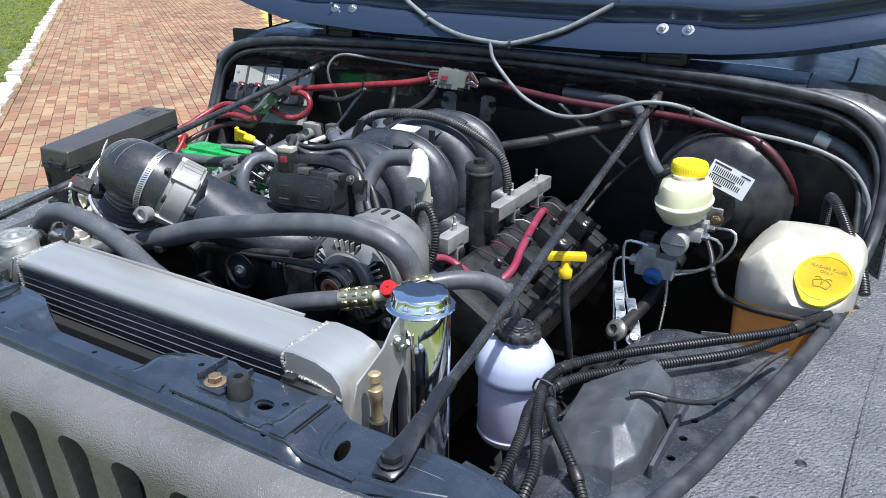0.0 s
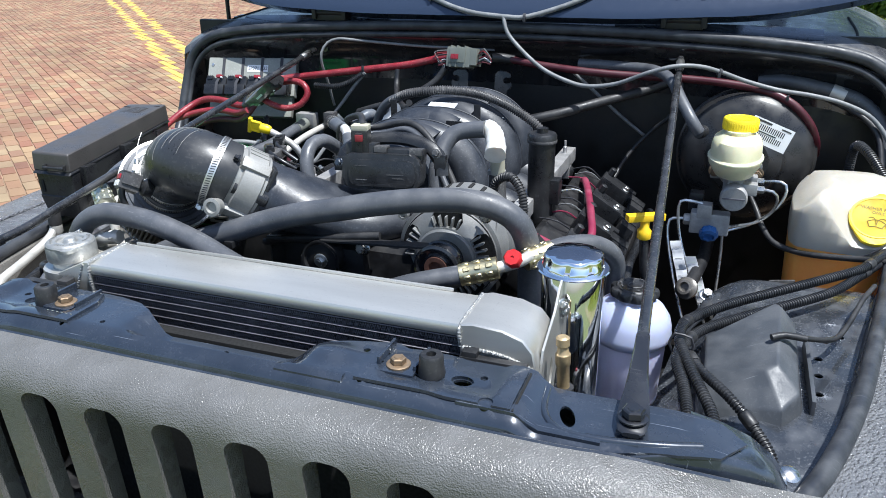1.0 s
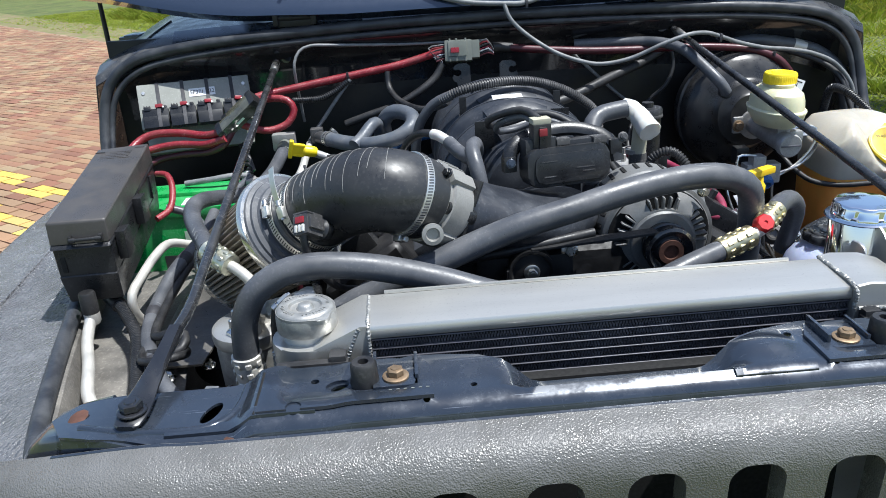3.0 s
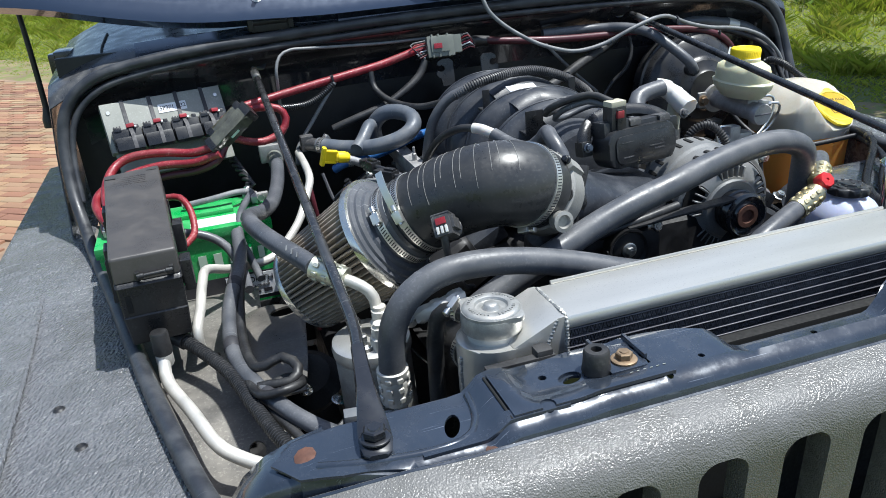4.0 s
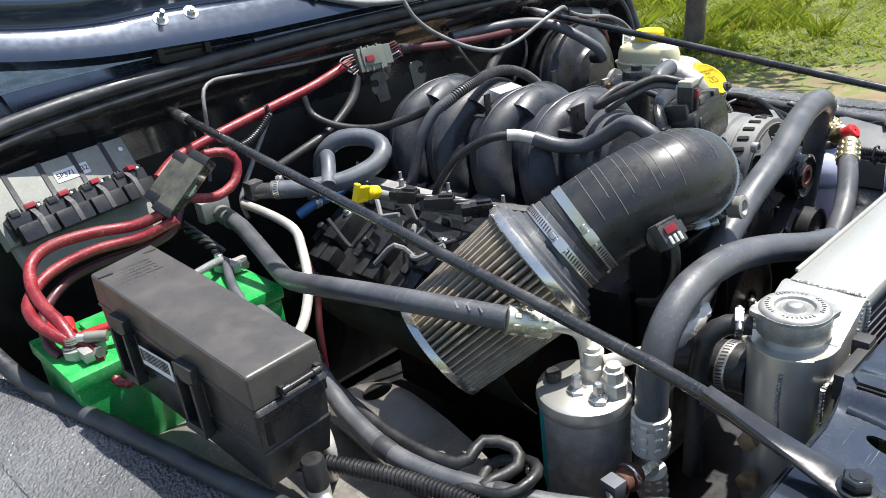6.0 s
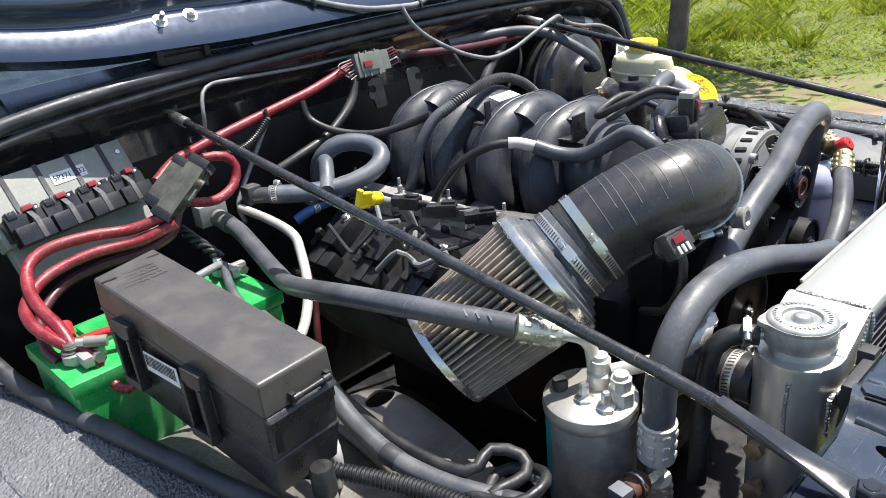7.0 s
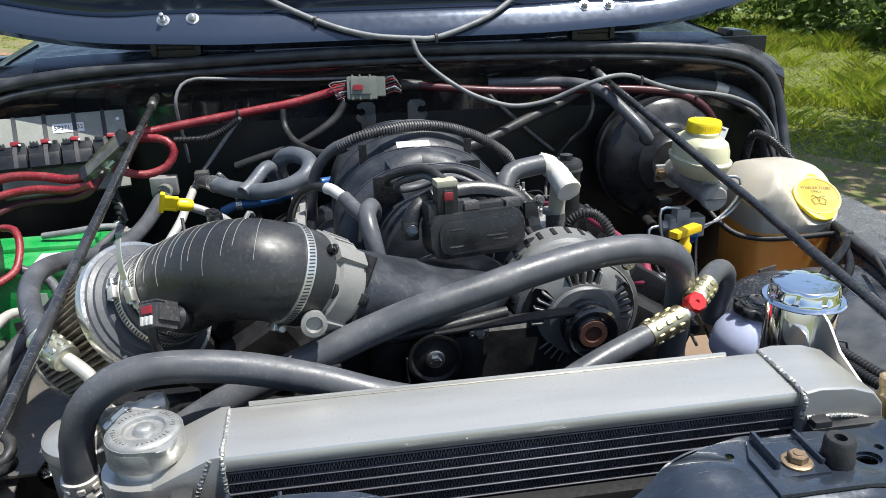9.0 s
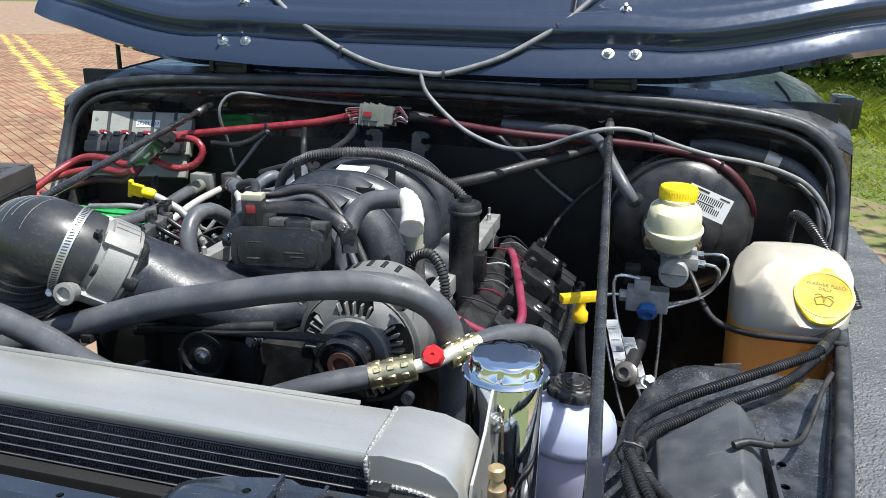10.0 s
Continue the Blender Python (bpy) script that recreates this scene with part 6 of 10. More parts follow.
def build_mapbox():
    ob = thing("solenoid_box", (0.035, 0.465, 1.14), "black moulded actuator box with a red-locked plug", "actuator")
    m = Matrix.Translation((0.037, 0.463, 1.185)) @ Matrix.Rotation(radians(9), 4, "Z") @ Matrix.Rotation(radians(-8), 4, "X")
    bx = prism(B(), rrect(-0.006, -0.004, 0.138, 0.062, 0.018, 5), 0.046, m @ Matrix.Rotation(radians(90), 4, "X") @ Matrix.Translation((0, 0, -0.02)), 0.005, 2)
    rbox(bx, (-0.046, 0.004, 0.026), (0.055, 0.036, 0.034), 0.008, m)
    rbox(bx, (0.03, 0.006, 0.022), (0.07, 0.036, 0.026), 0.008, m)
    part("case", bx, PLASTIC, ob)
    lid = prism(B(), rrect(-0.004, -0.006, 0.118, 0.046, 0.014, 5), 0.004, m @ Matrix.Rotation(radians(90), 4, "X") @ Matrix.Translation((0, 0, 0.025)), 0.0015, 2)
    part("case_lid", lid, PLASTIC, ob)
    for x, z in ((-0.01, 0.037), (0.052, 0.034)):
        c = B()
        rbox(c, (x, -0.004, z), (0.024, 0.02, 0.004), 0.001, m)
        rbox(c, (x, -0.014, z - 0.004), (0.022, 0.004, 0.01), 0.001, m)
        part("spring_clip", c, PLASTIC_G, ob)
    for bar in ((-0.04, -0.018, 0.02, 0.002), (0.02, -0.008, 0.03, 0.0018), (0.025, -0.014, 0.02, 0.0016), (-0.04, 0.006, 0.026, 0.0012)):
        pr = B()
        bars(pr, m @ Matrix.Rotation(radians(90), 4, "X") @ Matrix.Translation((0, 0, 0.0292)), [bar])
        part("case_print", pr, PLASTIC_G, ob)
    arm = B()
    arch = [(-0.092, 0.020, 0.002), (-0.086, 0.024, 0.022), (-0.060, 0.034, 0.040), (-0.02, 0.040, 0.047), (0.03, 0.038, 0.046), (0.072, 0.028, 0.032), (0.090, 0.018, 0.012), (0.094, 0.014, -0.012)]
    tube(arm, [m @ Vector(v) for v in arch], 0.0085, 10, 0.010, flat=1.5)
    for v in (arch[0], arch[-2]):
        rbox(arm, v, (0.022, 0.022, 0.026), 0.006, m)
    part("mount_arm", arm, PLASTIC, ob, "arched black mounting frame")
    part("arm_bolt", hexbolt(B(), m @ Vector((-0.092, 0.008, 0.004)), (0, -1, 0.3), 0.006, 0.006, 1.4), PAINT_BAY, ob)
    part("arm_bolt", hexbolt(B(), m @ Vector((0.09, -0.018, 0.03)), (0, -1, 0.4), 0.006, 0.006, 1.4), PLASTIC_G, ob)
    pg = B()
    q = Matrix.Translation((-0.008, 0.455, 1.238)) @ Matrix.Rotation(radians(9), 4, "Z")
    rbox(pg, (0, 0, -0.012), (0.030, 0.024, 0.052), 0.003, q)
    rbox(pg, (0, -0.013, -0.008), (0.012, 0.006, 0.036), 0.002, q)
    p = part("plug", pg, PLASTIC, ob)
    part("plug_lock", rbox(B(), (0, -0.0135, 0.002), (0.013, 0.008, 0.012), 0.002, q), RED_CLIP, p, "red lock tab")
    part("plug_top", rbox(B(), (0, 0.0, 0.018), (0.030, 0.022, 0.009), 0.002, q), BEIGE, p, "beige plug end")
    w = tube(B(), [(-0.008, 0.462, 1.256), (-0.03, 0.50, 1.265), (-0.075, 0.535, 1.247), (-0.075, 0.575, 1.225), (-0.04, 0.60, 1.222), (0.03, 0.59, 1.235), (0.09, 0.56, 1.20), (0.15, 0.52, 1.12), (0.17, 0.48, 1.06)], 0.0062, 10)
    w2 = tube(B(), [(-0.012, 0.474, 1.250), (-0.03, 0.506, 1.253), (-0.062, 0.533, 1.238), (-0.062, 0.563, 1.217), (-0.03, 0.583, 1.213), (0.03, 0.575, 1.226), (0.086, 0.545, 1.192), (0.142, 0.51, 1.115)], 0.0056, 10)
    solo("sensor_loom", w2, RUBBER, "grey-black taped loom looping beside its twin", "wiring loom")
    solo("sensor_loom", w, RUBBER_D, "black wrapped loom looping from the actuator plug", "wiring loom")


build_mapbox()


# ---- battery side ----
def build_fusebox():
    ob = thing("fuse_box", (-0.775, 0.65, 0.98), "black plastic fuse box with a brown-black lid", "fuse box")
    fl, fr, bl, br = Vector((-0.812, 0.476, 1.142)), Vector((-0.719, 0.484, 1.140)), Vector((-0.833, 0.808, 1.1785)), Vector((-0.740, 0.833, 1.1785))

    def shell(top, drop0, drop1, grow):
        c = sum(top, Vector()) / 4
        rows = []
        for dz, k in ((drop0, 1.0), (drop1, grow)):
            rows.append([c + (p - c) * k + Vector((0, 0, -dz)) for p in top])
        bm = B()
        loft(bm, rows, True)
        bm.verts.ensure_lookup_table()
        bm.faces.new([bm.verts[i] for i in range(4)][::-1])
        bm.faces.new([bm.verts[i + 4] for i in range(4)])
        bmesh.ops.recalc_face_normals(bm, faces=bm.faces)
        bmesh.ops.bevel(bm, geom=list(bm.edges), offset=0.005, segments=3, affect="EDGES", profile=0.7)
        return bm

    part("lid", shell([fl, fr, br, bl], 0.0, 0.040, 1.015), PLASTIC_LID, ob, "smooth brown-black lid with clipped corners")
    part("lid_rim", shell([fl, fr, br, bl], 0.038, 0.046, 1.05), PLASTIC, ob)
    part("case", shell([fl, fr, br, bl], 0.044, 0.098, 0.985), PLASTIC, ob)
    part("lower_tray", shell([fl, fr, br, bl], 0.096, 0.150, 0.93), PLASTIC, ob)
    way = (bl - fl).normalized()
    yaw = math.atan2((fr - fl).y, (fr - fl).x)
    mid = (fl + fr) / 2
    latch = B()
    q = Matrix.Translation(mid + Vector((0.012, -0.008, -0.030))) @ Matrix.Rotation(yaw, 4, "Z")
    lathe(latch, [(0.003, -0.026), (0.0042, -0.025), (0.0042, -0.016), (0.003, -0.015), (0.003, 0.015), (0.0042, 0.016), (0.0042, 0.025), (0.003, 0.026)], q @ Matrix.Rotation(radians(90), 4, "Y"), 12)
    rbox(latch, (-0.024, 0.003, 0), (0.006, 0.008, 0.012), 0.001, q)
    rbox(latch, (0.024, 0.003, 0), (0.006, 0.008, 0.012), 0.001, q)
    part("wire_latch", latch, PLASTIC, ob, "black bail latch")
    side = (bl - fl)
    out = Vector((-1, 0.06, 0)).normalized()
    for t in (0.35, 0.80):
        c = fl + side * t + out * 0.004 + Vector((0, 0, -0.055))
        q = Matrix.Translation(c) @ Matrix.Rotation(math.atan2(side.y, side.x) - radians(90), 4, "Z")
        lg = B()
        rbox(lg, (0, 0, 0.012), (0.016, 0.040, 0.022), 0.003, q)
        rbox(lg, (-0.004, 0.017, -0.025), (0.012, 0.007, 0.06), 0.002, q)
        rbox(lg, (-0.004, -0.017, -0.025), (0.012, 0.007, 0.06), 0.002, q)
        rbox(lg, (-0.004, 0, -0.06), (0.014, 0.042, 0.012), 0.002, q)
        part("side_clip", lg, PLASTIC, ob)
    inn = Vector((1, 0.0, 0))
    for t in (0.12, 0.5):
        c = fr + (br - fr) * t + inn * 0.010 + Vector((0, 0, -0.062))
        part("side_clip", rbox(B(), c, (0.016, 0.035, 0.05), 0.003), PLASTIC, ob)
    c = fl + side * 0.58 + out * 0.004 + Vector((0, 0, -0.066))
    q = Matrix.Translation(c) @ Matrix.Rotation(math.atan2(side.y, side.x) + radians(180), 4, "Z") @ Matrix.Rotation(radians(90), 4, "X")
    lb = rbox(B(), (0, 0, 0.002), (0.075, 0.026, 0.0006), 0, q)
    lo = part("barcode_label", lb, LABEL_W, ob, "white barcode sticker")
    bars_bm = B()
    rnd = random.Random(2)
    bars(bars_bm, q @ Matrix.Translation((0, 0, 0.0024)), [(-0.034 + 0.0036 * k, 0.002, 0.001 + 0.001 * rnd.random(), 0.016) for k in range(19)])
    part("barcode", bars_bm, INK, lo)
    em = B()
    m = Matrix.Translation(bl.lerp(br, 0.5) + Vector((0, -0.05, -0.0056))) @ Matrix.Rotation(math.atan2(side.y, side.x) - radians(90), 4, "Z") @ Matrix.Rotation(radians(6.1), 4, "X") @ Matrix.Rotation(radians(0.6), 4, "Y")
    rn = random.Random(12)
    rows = []
    for r in range(5):
        x = -0.028
        while x < 0.026 - 0.004 * (r % 2):
            w = 0.002 + 0.003 * rn.random()
            rows.append((x + w / 2, 0.022 - 0.0085 * r, w, 0.0042))
            x += w + 0.0013 + (0.003 if rn.random() < 0.2 else 0)
    bars(em, m, rows, 0.0007)
    part("moulded_text", em, PLASTIC_LID, ob)
    for p, dx in ((bl, 0.012), (br, -0.012)):
        part("corner_notch", rbox(B(), p + Vector((dx, -0.020, -0.0022)), (0.018, 0.004, 0.0014), 0.0004), MATTE, ob)
    for t in (0.2, 0.52, 0.86):
        part("case_rib", rbox(B(), fr + (br - fr) * t + Vector((0.0015, 0, -0.072)), (0.004, 0.012, 0.045), 0.001), PLASTIC, ob)
    c0 = fl.lerp(fr, 0.5)
    part("front_slot", rbox(B(), c0 + Vector((-0.034, -0.0012, -0.075)), (0.008, 0.003, 0.028), 0.001), MATTE, ob)
    # loom leaving the foot of the box
    lm = tube(B(), [(-0.755, 0.53, 1.0), (-0.768, 0.539, 0.985), (-0.736, 0.502, 0.975)], 0.0135, 14)
    solo("loom_boot", lm, RUBBER_D, "black taped loom boot under the fuse box", "wiring loom")
    cg = tube(B(), [(-0.768, 0.539, 0.985), (-0.736, 0.502, 0.975), (-0.683, 0.409, 0.962), (-0.65, 0.294, 0.955), (-0.631, 0.228, 0.952), (-0.612, 0.185, 0.95), (-0.587, 0.179, 0.955)], 0.0105, 14, ridge=0.0052, depth=0.2)
    solo("split_loom", cg, PLASTIC, "black corrugated loom conduit along the apron", "conduit")


build_fusebox()


def build_battery():
    ob = thing("battery", (-0.725, 0.94, 0.84), "green car battery with brass-clamped posts", "battery")
    cs = rbox(B(), (-0.722, 0.937, 0.925), (0.325, 0.175, 0.17), 0.006, None, 2)
    case = part("case", cs, GREEN, ob, "bright green plastic case")
    ld = B()
    rbox(ld, (-0.722, 0.937, 1.020), (0.335, 0.182, 0.022), 0.005, None, 2)
    rbox(ld, (-0.722, 0.965, 1.034), (0.20, 0.07, 0.012), 0.004, None, 2)
    part("cover", ld, GREEN, ob)
    part("base", rbox(B(), (-0.722, 0.937, 0.842), (0.335, 0.185, 0.03), 0.004), PLASTIC, ob)
    st = rbox(B(), (-0.665, 0.89, 1.0315), (0.09, 0.05, 0.0008), 0)
    part("top_sticker", st, LABEL_W, ob, "pale worn sticker")
    lb = rbox(B(), (-0.615, 0.8485, 0.895), (0.10, 0.0008, 0.05), 0)
    l2 = part("front_sticker", lb, LABEL_W, ob, "white warranty sticker with black print")
    part("dark_band", rbox(B(), (-0.66, 0.8492, 0.893), (0.20, 0.0006, 0.062), 0), INK, ob, "black lower label band")
    pr = B()
    q = Matrix.Translation((-0.615, 0.848, 0.895)) @ Matrix.Rotation(radians(90), 4, "X")
    bars(pr, q, [(-0.038, 0.010, 0.014, 0.020), (-0.010, -0.016, 0.05, 0.004), (0.030, -0.015, 0.016, 0.008)])
    part("sticker_print", pr, INK, l2)
    lettering("sticker_words", "MONTH", 0.0175, q @ Matrix.Translation((0.012, 0.012, 0.0006)), INK, l2)
    lettering("sticker_words", "REPLACEMENT", 0.0072, q @ Matrix.Translation((0.012, -0.003, 0.0006)), INK, l2)
    lg = B()
    q = Matrix.Translation((-0.64, 0.8485, 0.965)) @ Matrix.Rotation(radians(90), 4, "X")
    bars(lg, q, [(-0.06, 0, 0.016, 0.026), (-0.03, 0, 0.016, 0.026), (0.0, 0, 0.016, 0.026), (0.03, 0, 0.016, 0.026), (0.055, 0, 0.012, 0.026)], 0.0006)
    part("maker_mark", lg, INK_G, case, "pale bars where the maker's mark stands")
    lg2 = B()
    q = Matrix.Translation((-0.885, 0.93, 0.955)) @ Matrix.Rotation(radians(-90), 4, "Z") @ Matrix.Rotation(radians(90), 4, "X")
    bars(lg2, q, [(0.0, 0, 0.016, 0.03), (0.03, 0, 0.02, 0.03)], 0.0006)
    part("maker_mark", lg2, INK_G, case)
    for i, (x, y) in enumerate(((-0.582, 0.985), (-0.858, 0.905))):
        pt = lathe(B(), [(0.010, 0), (0.009, 0.018), (0, 0.0185)], axis((x, y, 1.03), (0, 0, 1)), 18)
        part("post", pt, ALU_C, ob)
        tm = thing("battery_terminal", (x, y, 1.034), "grey lead battery clamp with a bright bolt", "battery terminal", "battery terminals")
        cl = lathe(B(), [(0.010, 0), (0.016, 0.001), (0.016, 0.013), (0.010, 0.014)], axis((x, y, 1.035), (0, 0, 1)), 20)
        rbox(cl, (x + 0.020, y - 0.012, 1.042), (0.034, 0.014, 0.014), 0.003)
        rbox(cl, (x + 0.006, y - 0.024, 1.043), (0.014, 0.03, 0.015), 0.003)
        part("clamp", cl, ALU_C, tm)
        part("clamp_bolt", hexbolt(B(), (x - 0.002, y + 0.004, 1.05), (0, 0, 1), 0.008, 0.010, 1.5), STEEL, tm)
        bt = lathe(B(), [(0.0045, -0.022), (0.0045, 0.022), (0.008, 0.0225), (0.008, 0.030), (0, 0.030)], axis((x + 0.02, y - 0.012, 1.042), (0, -1, 0.1)), 6)
        part("pinch_bolt", bt, STEEL, tm)


build_battery()


def build_lugs():
    """Crimped lugs, shrink sleeves and the thin wires about the battery posts."""
    x, y = -0.858, 0.905
    for i, (d, mt) in enumerate((((0.25, 1.0, 0.30), RED_CAP), ((-0.25, 1.0, 0.28), RED_CAP), ((0.75, -0.5, -0.1), GREY_CON))):
        a = Vector((x, y, 1.057 + 0.003 * i))
        w = Vector(d).normalized()
        lug = thing("cable_lug", a, "crimped cable lug on the battery clamp with a shrink sleeve", "cable lug", "cable lugs")
        part("ring", lathe(B(), [(0.0055, 0), (0.0105, 0), (0.0105, 0.0022), (0.0055, 0.0022)], axis(a, (0, 0, 1)), 18), STEEL, lug)
        part("barrel", tube(B(), [a + w * 0.008, a + w * 0.024], 0.0065, 12), STEEL, lug)
        part("shrink_sleeve", tube(B(), [a + w * 0.018, a + w * 0.030, a + w * 0.048], 0.0102 - 0.001 * i, 14), mt, lug)
    rn = random.Random(21)
    for k in range(9):
        x0, y0 = -0.42 + 0.11 * rn.random(), 0.56 + 0.03 * k
        pts = [(x0, y0, 1.07 + 0.03 * rn.random())]
        for i in range(4):
            pts.append((pts[-1][0] - 0.03 + 0.06 * rn.random(), pts[-1][1] + 0.03 * rn.random() + 0.01, 1.05 + 0.05 * rn.random()))
        solo("engine_wire", tube(B(), pts, 0.0022 + 0.0012 * (k % 3), 7), (RUBBER_D, INK, GREY_WIRE)[k % 3], "thin dark wire tangled beside the valve cover", "wire", "engine wires")
    tw = B()
    for ph in (0.0, 2.1, 4.2):
        tube(tw, [(-0.575 - 0.02 * t + 0.006 * math.cos(ph + 9 * t), 0.995 + 0.05 * t, 1.06 + 0.035 * t + 0.006 * math.sin(ph + 9 * t)) for t in (0.1 * i for i in range(14))], 0.0042, 8, 0.006)
    solo("twisted_lead", tw, RUBBER_D, "black twisted ground lead at the battery clamp", "cable")


build_lugs()


def build_module():
    ob = thing("control_module", (-0.725, 1.19, 1.14), "grey engine control module with red-locked plugs", "control module")
    m = Matrix.Translation((-0.722, 1.185, 1.187)) @ Matrix.Rotation(radians(12), 4, "Z") @ Matrix.Rotation(radians(-28), 4, "X")
    bx = B()
    rbox(bx, (0, 0.012, 0.004), (0.265, 0.028, 0.112), 0.004, m)
    case = part("case", bx, GREY_MOD, ob)
    for k in range(4):
        x = -0.094 + 0.0625 * k
        c = B()
        rbox(c, (x, -0.013, -0.028), (0.0605, 0.030, 0.036), 0.003, m)
        rbox(c, (x, -0.028, -0.046), (0.0590, 0.026, 0.030), 0.006, m, 2)
        rbox(c, (x - 0.018, -0.020, -0.010), (0.016, 0.022, 0.010), 0.003, m)
        rbox(c, (x + 0.022, -0.019, -0.009), (0.010, 0.018, 0.012), 0.003, m)
        pg = part("plug", c, PLASTIC_C, ob, "black plug")
        rx = x + (0.010, 0.004, -0.002, 0.006)[k]
        part("lock_lever", rbox(B(), (0, 0, 0), (0.017, 0.014, 0.009), 0.003, m @ Matrix.Translation((rx, -0.026, -0.005)) @ Matrix.Rotation(radians(9 * k - 12), 4, "Z")), RED_CLIP, pg, "red lock lever")
        part("lever_pin", rbox(B(), (rx + 0.009, -0.033, -0.010), (0.004, 0.008, 0.004), 0.001, m), LABEL_W, pg, "small white tie head")
        for i in range(3):
            part("latch_rib", rbox(B(), (x - 0.024 + 0.006 * i, -0.022, -0.004), (0.003, 0.016, 0.003), 0.0008, m), PLASTIC_G, pg)
    for k in range(4):
        x = -0.085 + 0.058 * k
        st = B()
        rows = []
        for y, z in ((0.016, 0.0612), (-0.0035, 0.0612), (-0.0040, 0.004), (-0.010, -0.0085), (-0.028, -0.0085), (-0.042, -0.028), (-0.042, -0.060)):
            rows.append([m @ Vector((x - 0.0042, y, z)), m @ Vector((x + 0.0042, y, z))])
        loft(st, rows)
        thicken(st, 0.001)
        part("cable_tie", st, INK, ob, "black cable tie over the module")
    lb = rbox(B(), (0.018, -0.0026, 0.028), (0.062, 0.001, 0.020), 0, m)
    part("part_label", lb, LABEL_W, case, "white part number sticker")
    lettering("part_number", "5P371", 0.013, m @ Matrix.Translation((0.006, -0.0034, 0.028)) @ Matrix.Rotation(radians(90), 4, "X"), INK, case)
    lettering("part_number", "32", 0.013, m @ Matrix.Translation((0.041, -0.0034, 0.028)) @ Matrix.Rotation(radians(90), 4, "X"), INK, case)
    for x in (-0.118, 0.118):
        part("screw", lathe(B(), [(0.005, 0), (0.004, 0.002), (0, 0.002)], axis(m @ Vector((x, -0.002, 0.038)), m.to_3x3() @ Vector((0, -1, 0))), 12), STEEL, case)
    lw = B()
    rbox(lw, (0, 0.02, -0.075), (0.25, 0.02, 0.07), 0.006, m)
    part("carrier", lw, GREY_MOD, ob, "grey carrier plate")


build_module()


def build_fuse_holder():
    ob = thing("fuse_holder", (-0.595, 1.055, 1.14), "smoky clear in-line fuse holders on red cables", "fuse holder")
    way = Vector((0.098, -0.004, 0.078)).normalized()
    m = axis((-0.592, 1.052, 1.180), way, 35)
    for k, (dx, dy) in enumerate(((-0.018, 0.012), (0.018, -0.008))):
        b = rbox(B(), (dx, dy, 0.0), (0.034, 0.030, 0.118 - 0.025 * k), 0.006, m, 2)
        h = part("holder", b, SMOKE, ob, "smoky translucent shell")
        for zz in (-0.052 + 0.012 * k, 0.052 - 0.012 * k):
            part("end_cap", rbox(B(), (dx, dy, zz), (0.037, 0.033, 0.016), 0.005, m, 2), PLASTIC, h)
        for zz in (-0.02, 0.004, 0.026):
            part("rib", rbox(B(), (dx, dy - 0.0155, zz), (0.030, 0.004, 0.004), 0.001, m), SMOKE, h)
        part("fuse_blade", rbox(B(), (dx + 0.006, dy - 0.012, 0.008), (0.006, 0.010, 0.05), 0.001, m), STEEL, h)
        part("latch", rbox(B(), (dx + 0.018, dy, -0.012), (0.006, 0.016, 0.026), 0.002, m), SMOKE, h)
        pr = B()
        bars(pr, m @ Matrix.Translation((dx - 0.0175, dy, 0.0)) @ Matrix.Rotation(radians(-90), 4, "Y") @ Matrix.Rotation(radians(90), 4, "Z"), [(0, 0, 0.006, 0.022)], 0.0006)
        part("print", pr, INK_G, h)
        part("fuse_core", rbox(B(), (dx, dy + 0.002, 0.0), (0.022, 0.016, 0.078 - 0.02 * k), 0.004, m), INK, h, "dark fuse inside the shell")
        for zz in (-0.034 + 0.008 * k, 0.034 - 0.008 * k):
            part("terminal_screw", hexbolt(B(), m @ Vector((dx, dy - 0.0155, zz)), m.to_3x3() @ Vector((0, -1, 0)), 0.0055, 0.004, 1.4), STEEL, h)


build_fuse_holder()


